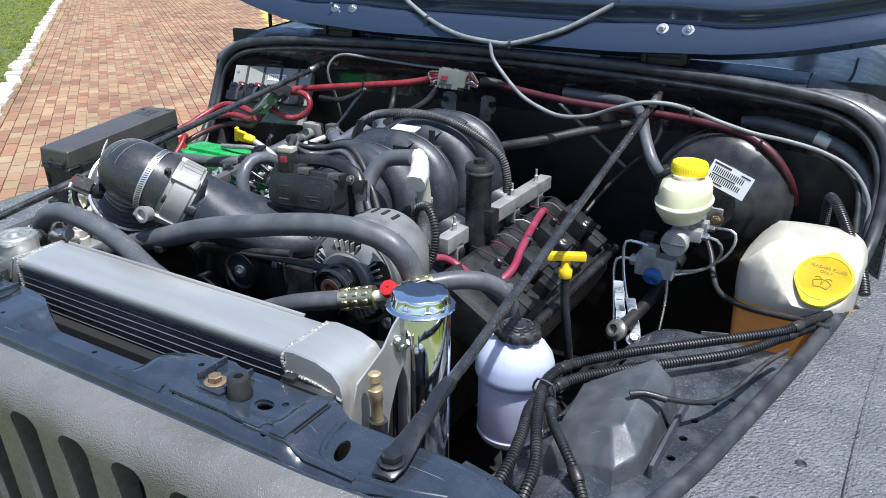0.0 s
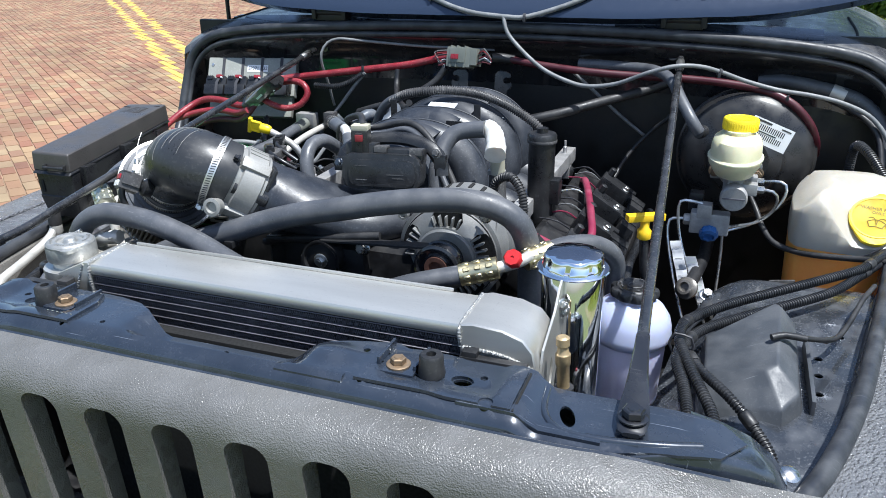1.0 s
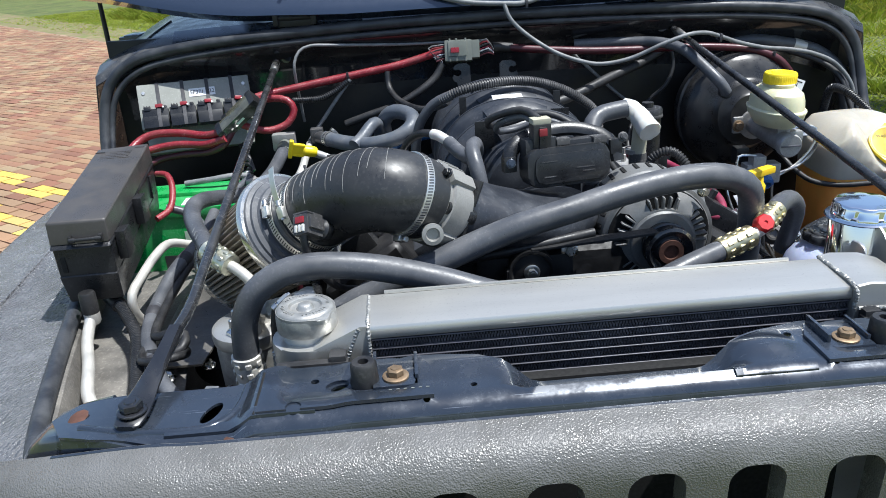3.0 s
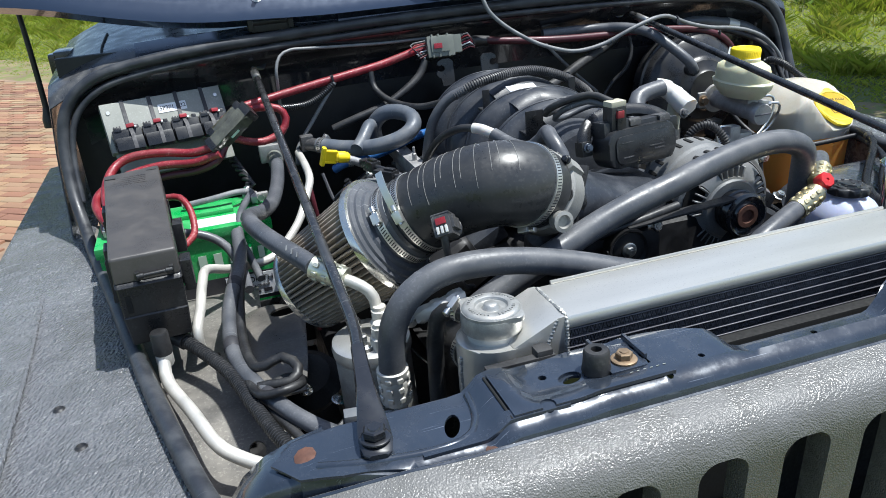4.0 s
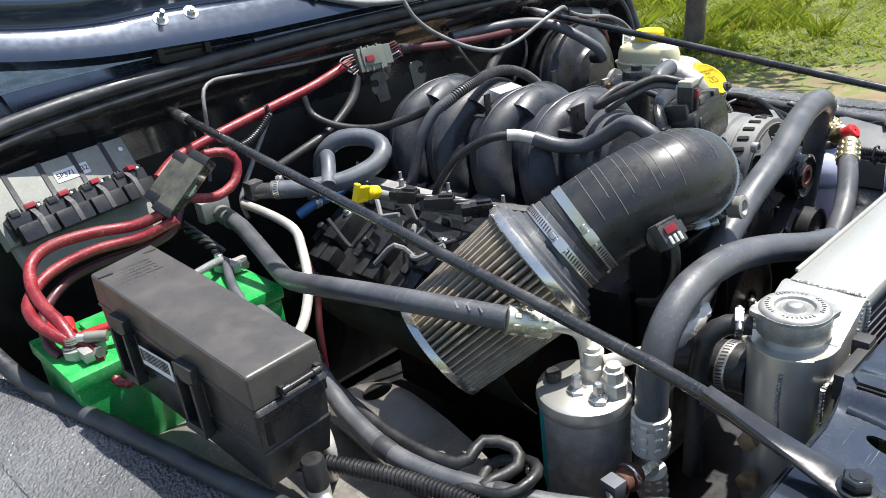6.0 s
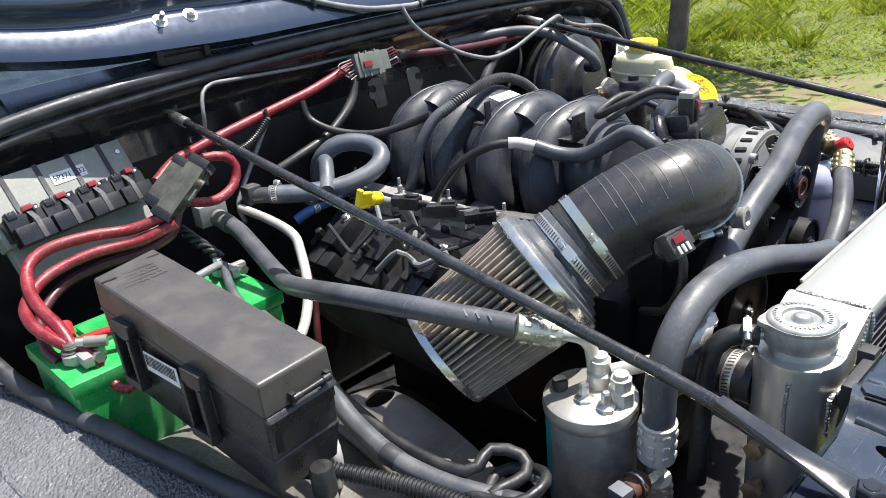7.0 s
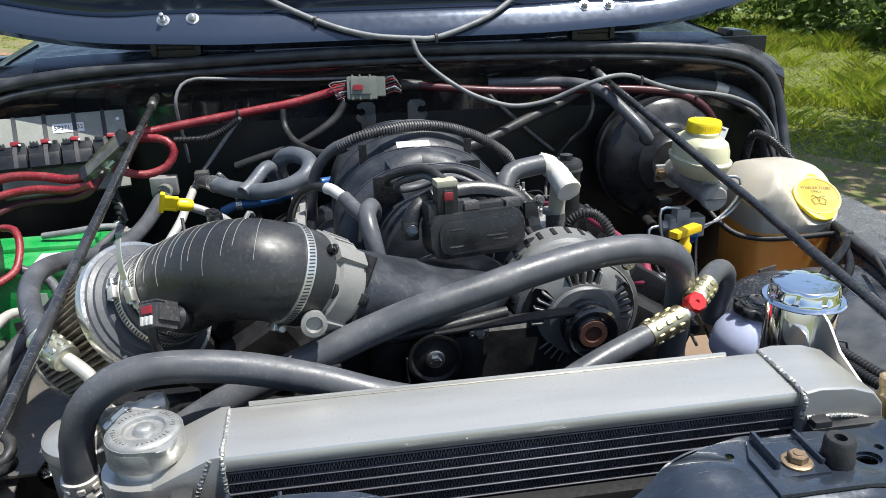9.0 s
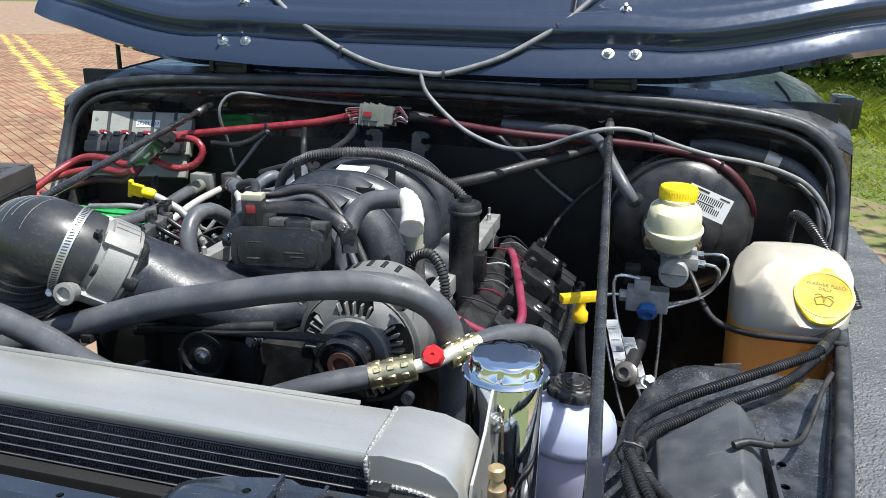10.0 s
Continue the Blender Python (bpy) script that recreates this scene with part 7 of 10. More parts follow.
def build_drier():
    x, y = -0.472, 0.322
    ob = thing("receiver_drier", (x, y, 0.84), "silver receiver drier canister with four fittings", "receiver drier")
    m = axis((x, y, 0.854), (-0.03, -0.03, 1))
    can = part("canister", lathe(B(), [(0, 0), (0.046, 0), (0.053, 0.006), (0.0545, 0.02), (0.0545, 0.145)], m, 48), WELD, ob, "dull silver canister")
    lb = loft(B(), [[m @ Vector((0.0547 * math.cos(a), 0.0547 * math.sin(a), h)) for h in (0.02, 0.08, 0.136)] for a in (2.0 + 0.15 * k for k in range(11))])
    thicken(lb, 0.0004)
    part("label", lb, TEAL, can, "teal printed label")
    part("top", lathe(B(), [(0.0545, 0.138), (0.0565, 0.141), (0.0575, 0.150), (0.056, 0.158), (0.051, 0.161), (0.02, 0.164), (0, 0.165)], m, 48), ALU, ob, "machined aluminium top")
    for k, (dx, dy, h) in enumerate(((0.014, 0.012, 0.040), (0.032, -0.020, 0.034))):
        q = m @ Matrix.Translation((dx, dy, 0.160))
        part("fitting", lathe(B(), [(0.016, 0), (0.016, h * 0.55), (0.0125, h * 0.6), (0.0125, h), (0.009, h + 0.001), (0.009, h + 0.006)], q, 8 if k else 28), ALU_P, ob)
    for dx, dy in ((-0.010, -0.014), (0.012, -0.034)):
        q = m @ Matrix.Translation((dx, dy, 0.158))
        part("hex_nut", lathe(B(), [(0.012, 0), (0.012, 0.009), (0.008, 0.011), (0.006, 0.013), (0.006, 0.026), (0.004, 0.028), (0, 0.028)], q, 6), STEEL, ob)
    part("service_cap", lathe(B(), [(0.009, 0), (0.010, 0.012), (0.008, 0.016), (0, 0.016)], m @ Matrix.Translation((-0.034, 0.012, 0.160)), 16), RUBBER_D, ob, "black service cap")
    sm = axis((-0.470, 0.234, 0.936), (-1, 0.12, 0.02))
    part("switch_hex", lathe(B(), [(0.009, -0.006), (0.009, 0.008), (0.0105, 0.009), (0.0105, 0.020), (0.008, 0.021)], sm, 6), STEEL, ob)
    part("pressure_switch", lathe(B(), [(0.0105, 0.020), (0.0125, 0.022), (0.0125, 0.030), (0.0165, 0.031), (0.0165, 0.038), (0.0135, 0.039), (0.0135, 0.050), (0.0115, 0.052)], sm, 22), RUST, ob, "brown-black pressure switch")
    part("switch_ring", lathe(B(), [(0.0166, 0.0325), (0.0172, 0.0335), (0.0172, 0.0355), (0.0166, 0.0365)], sm, 22), STEEL, ob)
    part("switch_plug", rbox(B(), (0, 0, 0.061), (0.022, 0.024, 0.020), 0.003, sm), HOSE_BLUE, ob, "slate-blue switch plug")
    part("switch_lead", tube(B(), [sm @ Vector((0, 0, 0.07)), sm @ Vector((0.012, -0.004, 0.084)), (-0.59, 0.262, 0.905), (-0.60, 0.28, 0.87)], 0.0045, 8), RUBBER_D, ob)


build_drier()


def build_mounts():
    mt = thing("suspension_mount", (-0.575, 0.585, 0.80), "bare grey steel shock tower cap with an oval hole", "bracket")

    def fz(u, v):
        d = math.hypot((u + 0.60) / 0.06, max(0.0, v - 0.59) / 0.065)
        return Vector((u, v, 0.942 - 0.05 * max(0.0, d - 0.75) ** 1.3 - 0.16 * max(0.0, 0.56 - v) ** 1.2))

    out = [(-0.575, 0.37), (-0.560, 0.44), (-0.548, 0.53), (-0.543, 0.575), (-0.548, 0.612), (-0.558, 0.636), (-0.575, 0.652), (-0.604, 0.658), (-0.635, 0.640), (-0.655, 0.60), (-0.665, 0.45), (-0.65, 0.37)]
    hs = [circle(-0.574, 0.604, 0.026, 22, 0.017, 0.2)]
    part("cap", sheet(B(), out, hs, fz, lambda u, v: (0, 0, -0.004), 0.012), STEEL_D, mt)
    part("rubber_core", lathe(B(), [(0, 0), (0.055, 0.0), (0.06, 0.02), (0.04, 0.04), (0, 0.045)], axis((-0.565, 0.50, 0.845), (0, -0.5, 1)), 26), RUBBER_D, mt)
    for x, y, z in ((-0.63, 0.36, 0.905), (-0.575, 0.40, 0.90), (-0.53, 0.36, 0.895)):
        part("bolt", hexbolt(B(), (x, y, z), (0.2, -0.2, 1), 0.0075, 0.007, 1.6), STEEL, mt)


build_mounts()


def build_left_pipes():
    p = thing("refrigerant_pipe", (-0.57, 0.85, 0.95), "bare white-grey aluminium refrigerant pipe", "pipe", "aluminium pipes")
    part("tube", tube(B(), [(-0.452, 1.12, 1.082), (-0.452, 1.02, 1.078), (-0.455, 0.95, 1.068), (-0.468, 0.915, 1.05), (-0.50, 0.86, 1.01), (-0.545, 0.815, 0.978), (-0.58, 0.795, 0.965), (-0.65, 0.74, 0.985), (-0.69, 0.69, 1.012), (-0.70, 0.62, 1.015), (-0.708, 0.545, 1.003), (-0.716, 0.515, 0.988), (-0.718, 0.512, 0.96), (-0.712, 0.53, 0.925), (-0.70, 0.55, 0.89)], 0.0085, 14), ALU_P, p)
    q = thing("service_pipe", (-0.72, 0.33, 0.92), "aluminium pipe with a black valve cap", "pipe", "aluminium pipes")
    part("tube", tube(B(), [(-0.768, 0.461, 0.985), (-0.77, 0.449, 0.968), (-0.766, 0.418, 0.955), (-0.736, 0.335, 0.95), (-0.71, 0.257, 0.945), (-0.685, 0.228, 0.935), (-0.64, 0.197, 0.925), (-0.55, 0.17, 0.9)], 0.0095, 14), ALU_P, q)
    part("valve_cap", lathe(B(), [(0.013, 0), (0.014, 0.004), (0.0135, 0.034), (0.012, 0.037), (0, 0.0375)], axis((-0.768, 0.461, 0.985), (0, 0, 1)), 22), RUBBER_D, q, "black valve cap")
    part("elbow_fitting", lathe(B(), [(0.011, 0), (0.013, 0.004), (0.013, 0.02), (0.010, 0.022)], axis((-0.768, 0.461, 0.965), (0, 0, 1)), 18), ALU_P, q)

    def hose(name, pts, r, mt, label, cat="hose", **kw):
        return solo(name, tube(B(), pts, r, 16, **kw), mt, label, cat)

    h = thing("refrigerant_hose", (-0.52, 0.6, 1.04), "thick grey-black rubber refrigerant hose over the filter", "hose")
    part("hose", tube(B(), [(-0.508, 1.085, 1.084), (-0.512, 1.03, 1.078), (-0.524, 0.96, 1.063), (-0.544, 0.88, 1.055), (-0.570, 0.80, 1.064), (-0.591, 0.73, 1.085), (-0.602, 0.66, 1.104), (-0.602, 0.59, 1.117), (-0.590, 0.52, 1.122), (-0.570, 0.46, 1.120), (-0.548, 0.41, 1.115), (-0.534, 0.375, 1.112)], 0.0145, 18), RUBBER, h)
    crimp([(-0.536, 0.378, 1.112), (-0.496, 0.345, 1.096)], 0.0175, PALE_C, h)
    part("pipe_end", tube(B(), [(-0.498, 0.346, 1.097), (-0.478, 0.332, 1.088), (-0.464, 0.325, 1.07), (-0.461, 0.322, 1.03)], 0.0085, 14), ALU_P, h)
    part("flange_block", rbox(B(), (-0.512, 1.125, 1.092), (0.055, 0.03, 0.04), 0.004), ALU_C, h)
    part("crimp_sleeve", tube(B(), [(-0.508, 1.105, 1.086), (-0.51, 1.06, 1.081)], 0.0165, 18), GREY_CON, h)
    pr = B()
    for k in range(4):
        m = axis(Vector((-0.562 + 0.0055 * k, 0.445 - 0.014 * k, 1.1185 - 0.001 * k)) + Vector((-0.55, -0.35, 0.75)).normalized() * 0.0147, (-0.55, -0.35, 0.75))
        bars(pr, m @ Matrix.Rotation(radians(30), 4, "Z"), [(0, 0, 0.0022, 0.009)], 0.0004)
    part("hose_print", pr, GREY_WIRE, h, "worn white print")

    # hose over the radiator's corner
    u = thing("refrigerant_hose", (-0.35, 0.23, 1.02), "thick grey rubber hose bending over the radiator corner", "hose")
    part("hose", tube(B(), [(-0.06, 0.205, 1.066), (-0.12, 0.212, 1.08), (-0.20, 0.226, 1.104), (-0.28, 0.232, 1.124), (-0.35, 0.231, 1.133), (-0.40, 0.231, 1.127), (-0.44, 0.231, 1.102), (-0.462, 0.232, 1.06), (-0.468, 0.232, 1.005)], 0.0185, 18), RUBBER, u)
    crimp([(-0.468, 0.232, 1.008), (-0.466, 0.235, 0.955)], 0.0215, ALU_P, u)
    part("pipe_end", tube(B(), [(-0.466, 0.235, 0.958), (-0.458, 0.24, 0.92), (-0.45, 0.243, 0.86)], 0.010, 14), ALU_P, u)
    crimp([(-0.455, 0.241, 0.915), (-0.448, 0.243, 0.87)], 0.018, ALU_P, u)

    # upper coolant hose
    c = thing("radiator_hose", (0.02, 0.35, 1.05), "fat grey-black upper radiator hose", "hose")
    part("hose", tube(B(), [(-0.36, 0.265, 1.03), (-0.30, 0.278, 1.058), (-0.23, 0.285, 1.085), (-0.178, 0.296, 1.101), (-0.115, 0.303, 1.123), (-0.058, 0.307, 1.140), (0.012, 0.315, 1.154), (0.084, 0.330, 1.167), (0.158, 0.344, 1.176), (0.220, 0.352, 1.178), (0.266, 0.360, 1.169), (0.298, 0.366, 1.148), (0.312, 0.380, 1.105), (0.315, 0.388, 1.04), (0.312, 0.395, 0.95)], 0.0195, 22), RUBBER, c)
    part("clip", rbox(B(), (-0.175, 0.283, 1.084), (0.016, 0.02, 0.012), 0.003), PLASTIC, c)
    n = thing("lower_neck_hose", (-0.37, 0.21, 1.0), "black coolant hose on the radiator neck", "hose")
    part("hose", tube(B(), [(-0.365, 0.168, 1.03), (-0.368, 0.21, 1.03), (-0.372, 0.25, 1.02), (-0.37, 0.29, 0.98), (-0.35, 0.31, 0.90)], 0.028, 18), RUBBER_D, n)
    clamp((-0.366, 0.192, 1.03), (0, 1, 0), 0.0285, 0.012, 170)
    o = thing("overflow_hose", (-0.41, 0.2, 1.0), "thin black overflow hose at the radiator cap", "hose")
    part("hose", tube(B(), [(-0.380, 0.163, 1.100), (-0.392, 0.184, 1.099), (-0.406, 0.200, 1.085), (-0.412, 0.206, 1.05), (-0.414, 0.208, 1.0), (-0.416, 0.21, 0.9)], 0.0115, 14), RUBBER_D, o)
    clamp((-0.386, 0.175, 1.100), (-0.45, 0.85, 0), 0.012, 0.008, 60)
    hose("vapour_pipe", [(-0.435, 0.245, 1.07), (-0.43, 0.255, 1.058), (-0.44, 0.275, 1.05), (-0.455, 0.30, 1.04)], 0.0095, ALU_P, "short aluminium pipe into the drier", "pipe")
    sl = B()
    tube(sl, [(-0.425, 0.238, 1.072), (-0.395, 0.226, 1.086), (-0.362, 0.230, 1.092)], 0.0112, 14, 0.005)
    rf = random.Random(17)
    for v in sl.verts:
        v.co += Vector((rf.gauss(0, 1), rf.gauss(0, 1), rf.gauss(0, 1))) * 0.0011
    solo("foil_sleeve", sl, ALU_P, "crumpled foil sleeve on the pipe", "sleeve")

    # heater hoses behind the intake
    g = thing("heater_hose", (-0.3, 1.0, 1.09), "slate-blue heater hose with a steel clamp", "hose", "heater hoses")
    part("hose", tube(B(), [(-0.408, 1.083, 1.102), (-0.36, 1.04, 1.098), (-0.30, 1.0, 1.10), (-0.24, 0.98, 1.115), (-0.205, 0.99, 1.135), (-0.20, 1.03, 1.15), (-0.225, 1.065, 1.156), (-0.25, 1.085, 1.150), (-0.268, 1.11, 1.12), (-0.26, 1.14, 1.06)], 0.0175, 16), HOSE_BLUE, g)
    clamp((-0.40, 1.073, 1.102), (0.6, -0.75, 0), 0.0168, 0.011, 40)
    g2 = thing("heater_hose", (-0.3, 1.06, 1.09), "slate-blue heater hose curling beside the first", "hose", "heater hoses")
    part("hose", tube(B(), [(-0.337, 1.0, 1.100), (-0.318, 1.022, 1.112), (-0.299, 1.045, 1.130), (-0.286, 1.066, 1.134), (-0.280, 1.09, 1.112), (-0.275, 1.14, 1.04)], 0.0145, 16), HOSE_BLUE, g2)
    bh = tube(B(), [(-0.385, 1.045, 1.05), (-0.354, 1.03, 1.066), (-0.31, 1.03, 1.069), (-0.269, 1.03, 1.077), (-0.22, 1.03, 1.092), (-0.184, 1.03, 1.102), (-0.15, 1.05, 1.10)], 0.0098, 14)
    solo("blue_hose", bh, BLUE_F, "bright blue silicone hose under the heater hose", "hose")
    clamp((-0.35, 1.03, 1.0665), (1, 0, 0.06), 0.0100, 0.012, 60)
    jn = lathe(B(), [(0.012, -0.02), (0.015, -0.018), (0.015, 0.018), (0.012, 0.02)], axis((-0.42, 1.095, 1.102), (0.6, -0.75, 0)), 18)
    rbox(jn, (-0.43, 1.11, 1.105), (0.03, 0.03, 0.035), 0.006)
    solo("heater_fitting", jn, PLASTIC_G, "grey plastic heater hose fitting", "fitting")

    # dipstick with yellow handle, on the oil rail
    d = thing("oil_dipstick", (-0.41, 0.765, 1.12), "yellow looped oil dipstick handle", "dipstick")
    dm = axis((-0.416, 0.764, 1.156), (-0.93, -0.15, 0.22), 80) @ Matrix.Scale(0.86, 4)
    hd = lathe(B(), [(0.008, -0.024), (0.0115, -0.020), (0.0130, -0.010), (0.0125, 0.004), (0.008, 0.008), (0, 0.008)], dm, 24)
    rbox(hd, (0, 0, 0.020), (0.022, 0.0065, 0.034), 0.003, dm, 2)
    rbox(hd, (0, 0, 0.036), (0.044, 0.012, 0.010), 0.004, dm, 3)
    for sx in (-1, 1):
        rbox(hd, (sx * 0.012, 0, 0.020), (0.006, 0.010, 0.030), 0.0028, dm, 2)
    part("handle", hd, YELLOW, d)
    part("tube", tube(B(), [(-0.40, 0.77, 1.148), (-0.375, 0.775, 1.135), (-0.34, 0.78, 1.11), (-0.31, 0.79, 1.05)], 0.008, 12), ALU_C, d)
    r = thing("oil_rail", (-0.34, 0.62, 1.10), "raw aluminium rail with black connectors beside the intake", "rail")
    part("bar", rbox(B(), (0, 0, 0), (0.022, 0.24, 0.020), 0.004, Matrix.Translation((-0.315, 0.61, 1.122)) @ Matrix.Rotation(radians(14), 4, "Z")), PLASTIC_G, r)
    for k in range(3):
        q = Matrix.Translation((-0.36 + 0.016 * k, 0.74 - 0.065 * k, 1.136 - 0.004 * k)) @ Matrix.Rotation(radians(20 + 15 * k), 4, "Z")
        c = rbox(B(), (0, 0, 0), (0.022, 0.034, 0.020), 0.004, q, 2)
        rbox(c, (0, 0.020, 0.001), (0.017, 0.022, 0.015), 0.003, q, 2)
        rbox(c, (0, -0.004, 0.0115), (0.010, 0.022, 0.005), 0.0015, q)
        tube(c, [q @ Vector((0, -0.016, 0)), q @ Vector((0.004, -0.034, -0.002)), q @ Vector((0.022, -0.052, -0.012)), q @ Vector((0.05, -0.06, -0.03))], 0.0052, 10)
        part("connector", c, PLASTIC_C, r)
    part("ring", lathe(B(), [(0.012, -0.002), (0.012, 0.002), (0.007, 0.002), (0.007, -0.002)], axis((-0.34, 0.57, 1.125), (0.3, -0.2, 1)), 18), STEEL, r)

    # breather with white joints
    b = thing("breather_hose", (-0.12, 0.6, 1.15), "black breather hose with white quick joints", "hose")
    part("hose", tube(B(), [(-0.235, 0.83, 1.06), (-0.235, 0.80, 1.11), (-0.215, 0.76, 1.16), (-0.185, 0.715, 1.186), (-0.157, 0.681, 1.187)], 0.0075, 12), RUBBER_D, b)
    part("joint", tube(B(), [(-0.168, 0.695, 1.188), (-0.157, 0.681, 1.187), (-0.142, 0.660, 1.180)], 0.0098, 14), WHITE_N, b, "white nylon joint")
    part("fat_hose", tube(B(), [(-0.142, 0.660, 1.180), (-0.122, 0.625, 1.166), (-0.106, 0.585, 1.166), (-0.102, 0.54, 1.19), (-0.108, 0.50, 1.214), (-0.116, 0.468, 1.212), (-0.112, 0.44, 1.19), (-0.105, 0.435, 1.15), (-0.098, 0.44, 1.12)], 0.0125, 16), RUBBER, b)
    # filter side looms on the apron
    l1 = thing("wrapped_loom", (-0.62, 0.5, 0.94), "thick woven black loom lying on the apron", "wiring loom")
    part("sleeve", tube(B(), [(-0.625, 0.8, 1.03), (-0.63, 0.7, 1.015), (-0.655, 0.593, 1.0), (-0.666, 0.54, 0.985), (-0.669, 0.454, 0.968), (-0.653, 0.373, 0.962), (-0.616, 0.286, 0.955), (-0.579, 0.23, 0.948), (-0.551, 0.207, 0.94), (-0.51, 0.185, 0.925), (-0.47, 0.18, 0.89)], 0.0122, 16), RUBBER, l1)
    line = spline([(-0.625, 0.8, 1.03), (-0.63, 0.7, 1.015), (-0.655, 0.593, 1.0), (-0.666, 0.54, 0.985), (-0.669, 0.454, 0.968), (-0.653, 0.373, 0.962), (-0.616, 0.286, 0.955), (-0.579, 0.23, 0.948), (-0.551, 0.207, 0.94)], 0.01)
    for g in (0.3, 0.55, 0.8):
        k = int(g * len(line))
        part("tape_band", lathe(B(), [(0.0123, -0.012), (0.0129, -0.011), (0.0129, 0.011), (0.0123, 0.012)], axis(line[k], line[k + 1] - line[k - 1]), 20), INK, l1)
    for i, pts in enumerate(([(-0.63, 0.82, 1.02), (-0.625, 0.72, 1.005), (-0.642, 0.608, 0.99), (-0.651, 0.47, 0.975), (-0.639, 0.373, 0.975), (-0.601, 0.368, 0.985), (-0.583, 0.338, 0.98), (-0.597, 0.321, 0.97), (-0.64, 0.334, 0.965), (-0.635, 0.316, 0.96)],
                             [(-0.655, 0.36, 0.962), (-0.64, 0.30, 0.972), (-0.60, 0.29, 0.978), (-0.58, 0.32, 0.968), (-0.60, 0.36, 0.955), (-0.64, 0.33, 0.948), (-0.60, 0.22, 0.94)],
                             [(-0.63, 0.20, 0.945), (-0.60, 0.155, 0.96), (-0.57, 0.165, 0.968), (-0.585, 0.20, 0.955), (-0.615, 0.19, 0.945)])):
        solo("black_cable", tube(B(), pts, 0.0075 - 0.001 * i, 12), RUBBER_D, "black cable curled over the apron", "cable", "apron cables")
    cn = thing("loose_connector", (-0.55, 0.13, 0.94), "black loom connectors behind the crossmember", "connector")
    part("shell", rbox(B(), (-0.548, 0.15, 0.955), (0.05, 0.022, 0.02), 0.003, None), PLASTIC, cn)
    part("shell", rbox(B(), (-0.575, 0.125, 0.94), (0.05, 0.02, 0.018), 0.003, None), PLASTIC_G, cn)


build_left_pipes()


# ---- brake and washer side ----
def build_booster():
    c = Vector((0.628, 1.10, 1.075))
    ob = thing("brake_booster", (c.x, c.y, 0.93), "black dished brake booster with a white label", "brake booster")
    m = axis((c.x, c.y + 0.11, c.z), (0, -1, 0.06))
    part("shell", lathe(B(), [(0.10, -0.03), (0.146, 0.0), (0.150, 0.02), (0.150, 0.035), (0.154, 0.038), (0.154, 0.046), (0.149, 0.05), (0.146, 0.064), (0.140, 0.076), (0.130, 0.085), (0.118, 0.092), (0.104, 0.098), (0.090, 0.102), (0.084, 0.106), (0.078, 0.118), (0.055, 0.124), (0.05, 0.13), (0, 0.13)], m, 64), BOOSTER, ob)
    lx = Vector((0.084, 0, -0.032)).normalized()
    ly = Vector((0, -0.12, -1)).cross(lx).cross(lx).normalized()
    ly = ly if ly.z > 0 else -ly
    ln = lx.cross(ly)
    lq = Matrix((lx, ly, ln)).transposed().to_4x4()
    lq.translation = Vector((0.6675, 1.008, 1.164)) + ln * 0.001
    lb = rbox(B(), (0, 0, 0), (0.088, 0.050, 0.0008), 0, lq)
    lo = part("label", lb, LABEL_W, ob, "white barcode label")
    pr = B()
    bars(pr, lq @ Matrix.Translation((0, 0, 0.0005)), [(-0.036 + 0.0042 * k, 0.008, 0.0022, 0.012) for k in range(16)] + [(-0.036 + 0.0042 * k, -0.010, 0.0022, 0.011) for k in range(16)] + [(-0.022, 0.020, 0.036, 0.004), (0.028, 0.019, 0.02, 0.003), (-0.01, -0.0015, 0.05, 0.0024), (-0.02, -0.019, 0.03, 0.003)])
    part("label_print", pr, INK, lo)
    ck = lathe(B(), [(0.014, -0.02), (0.014, 0.008), (0.010, 0.010), (0.010, 0.02), (0, 0.02)], axis((0.530, 1.012, 1.158), (-0.2, -1, 0.1)), 18)
    part("check_valve", ck, PLASTIC, ob)
    h = tube(B(), [(0.527, 1.0, 1.160), (0.510, 1.0, 1.185), (0.48, 1.04, 1.222), (0.455, 1.09, 1.250), (0.42, 1.14, 1.262), (0.36, 1.19, 1.262), (0.22, 1.215, 1.262)], 0.0125, 14)
    solo("vacuum_hose", h, RUBBER, "grey-black vacuum hose to the brake booster", "hose")


build_booster()


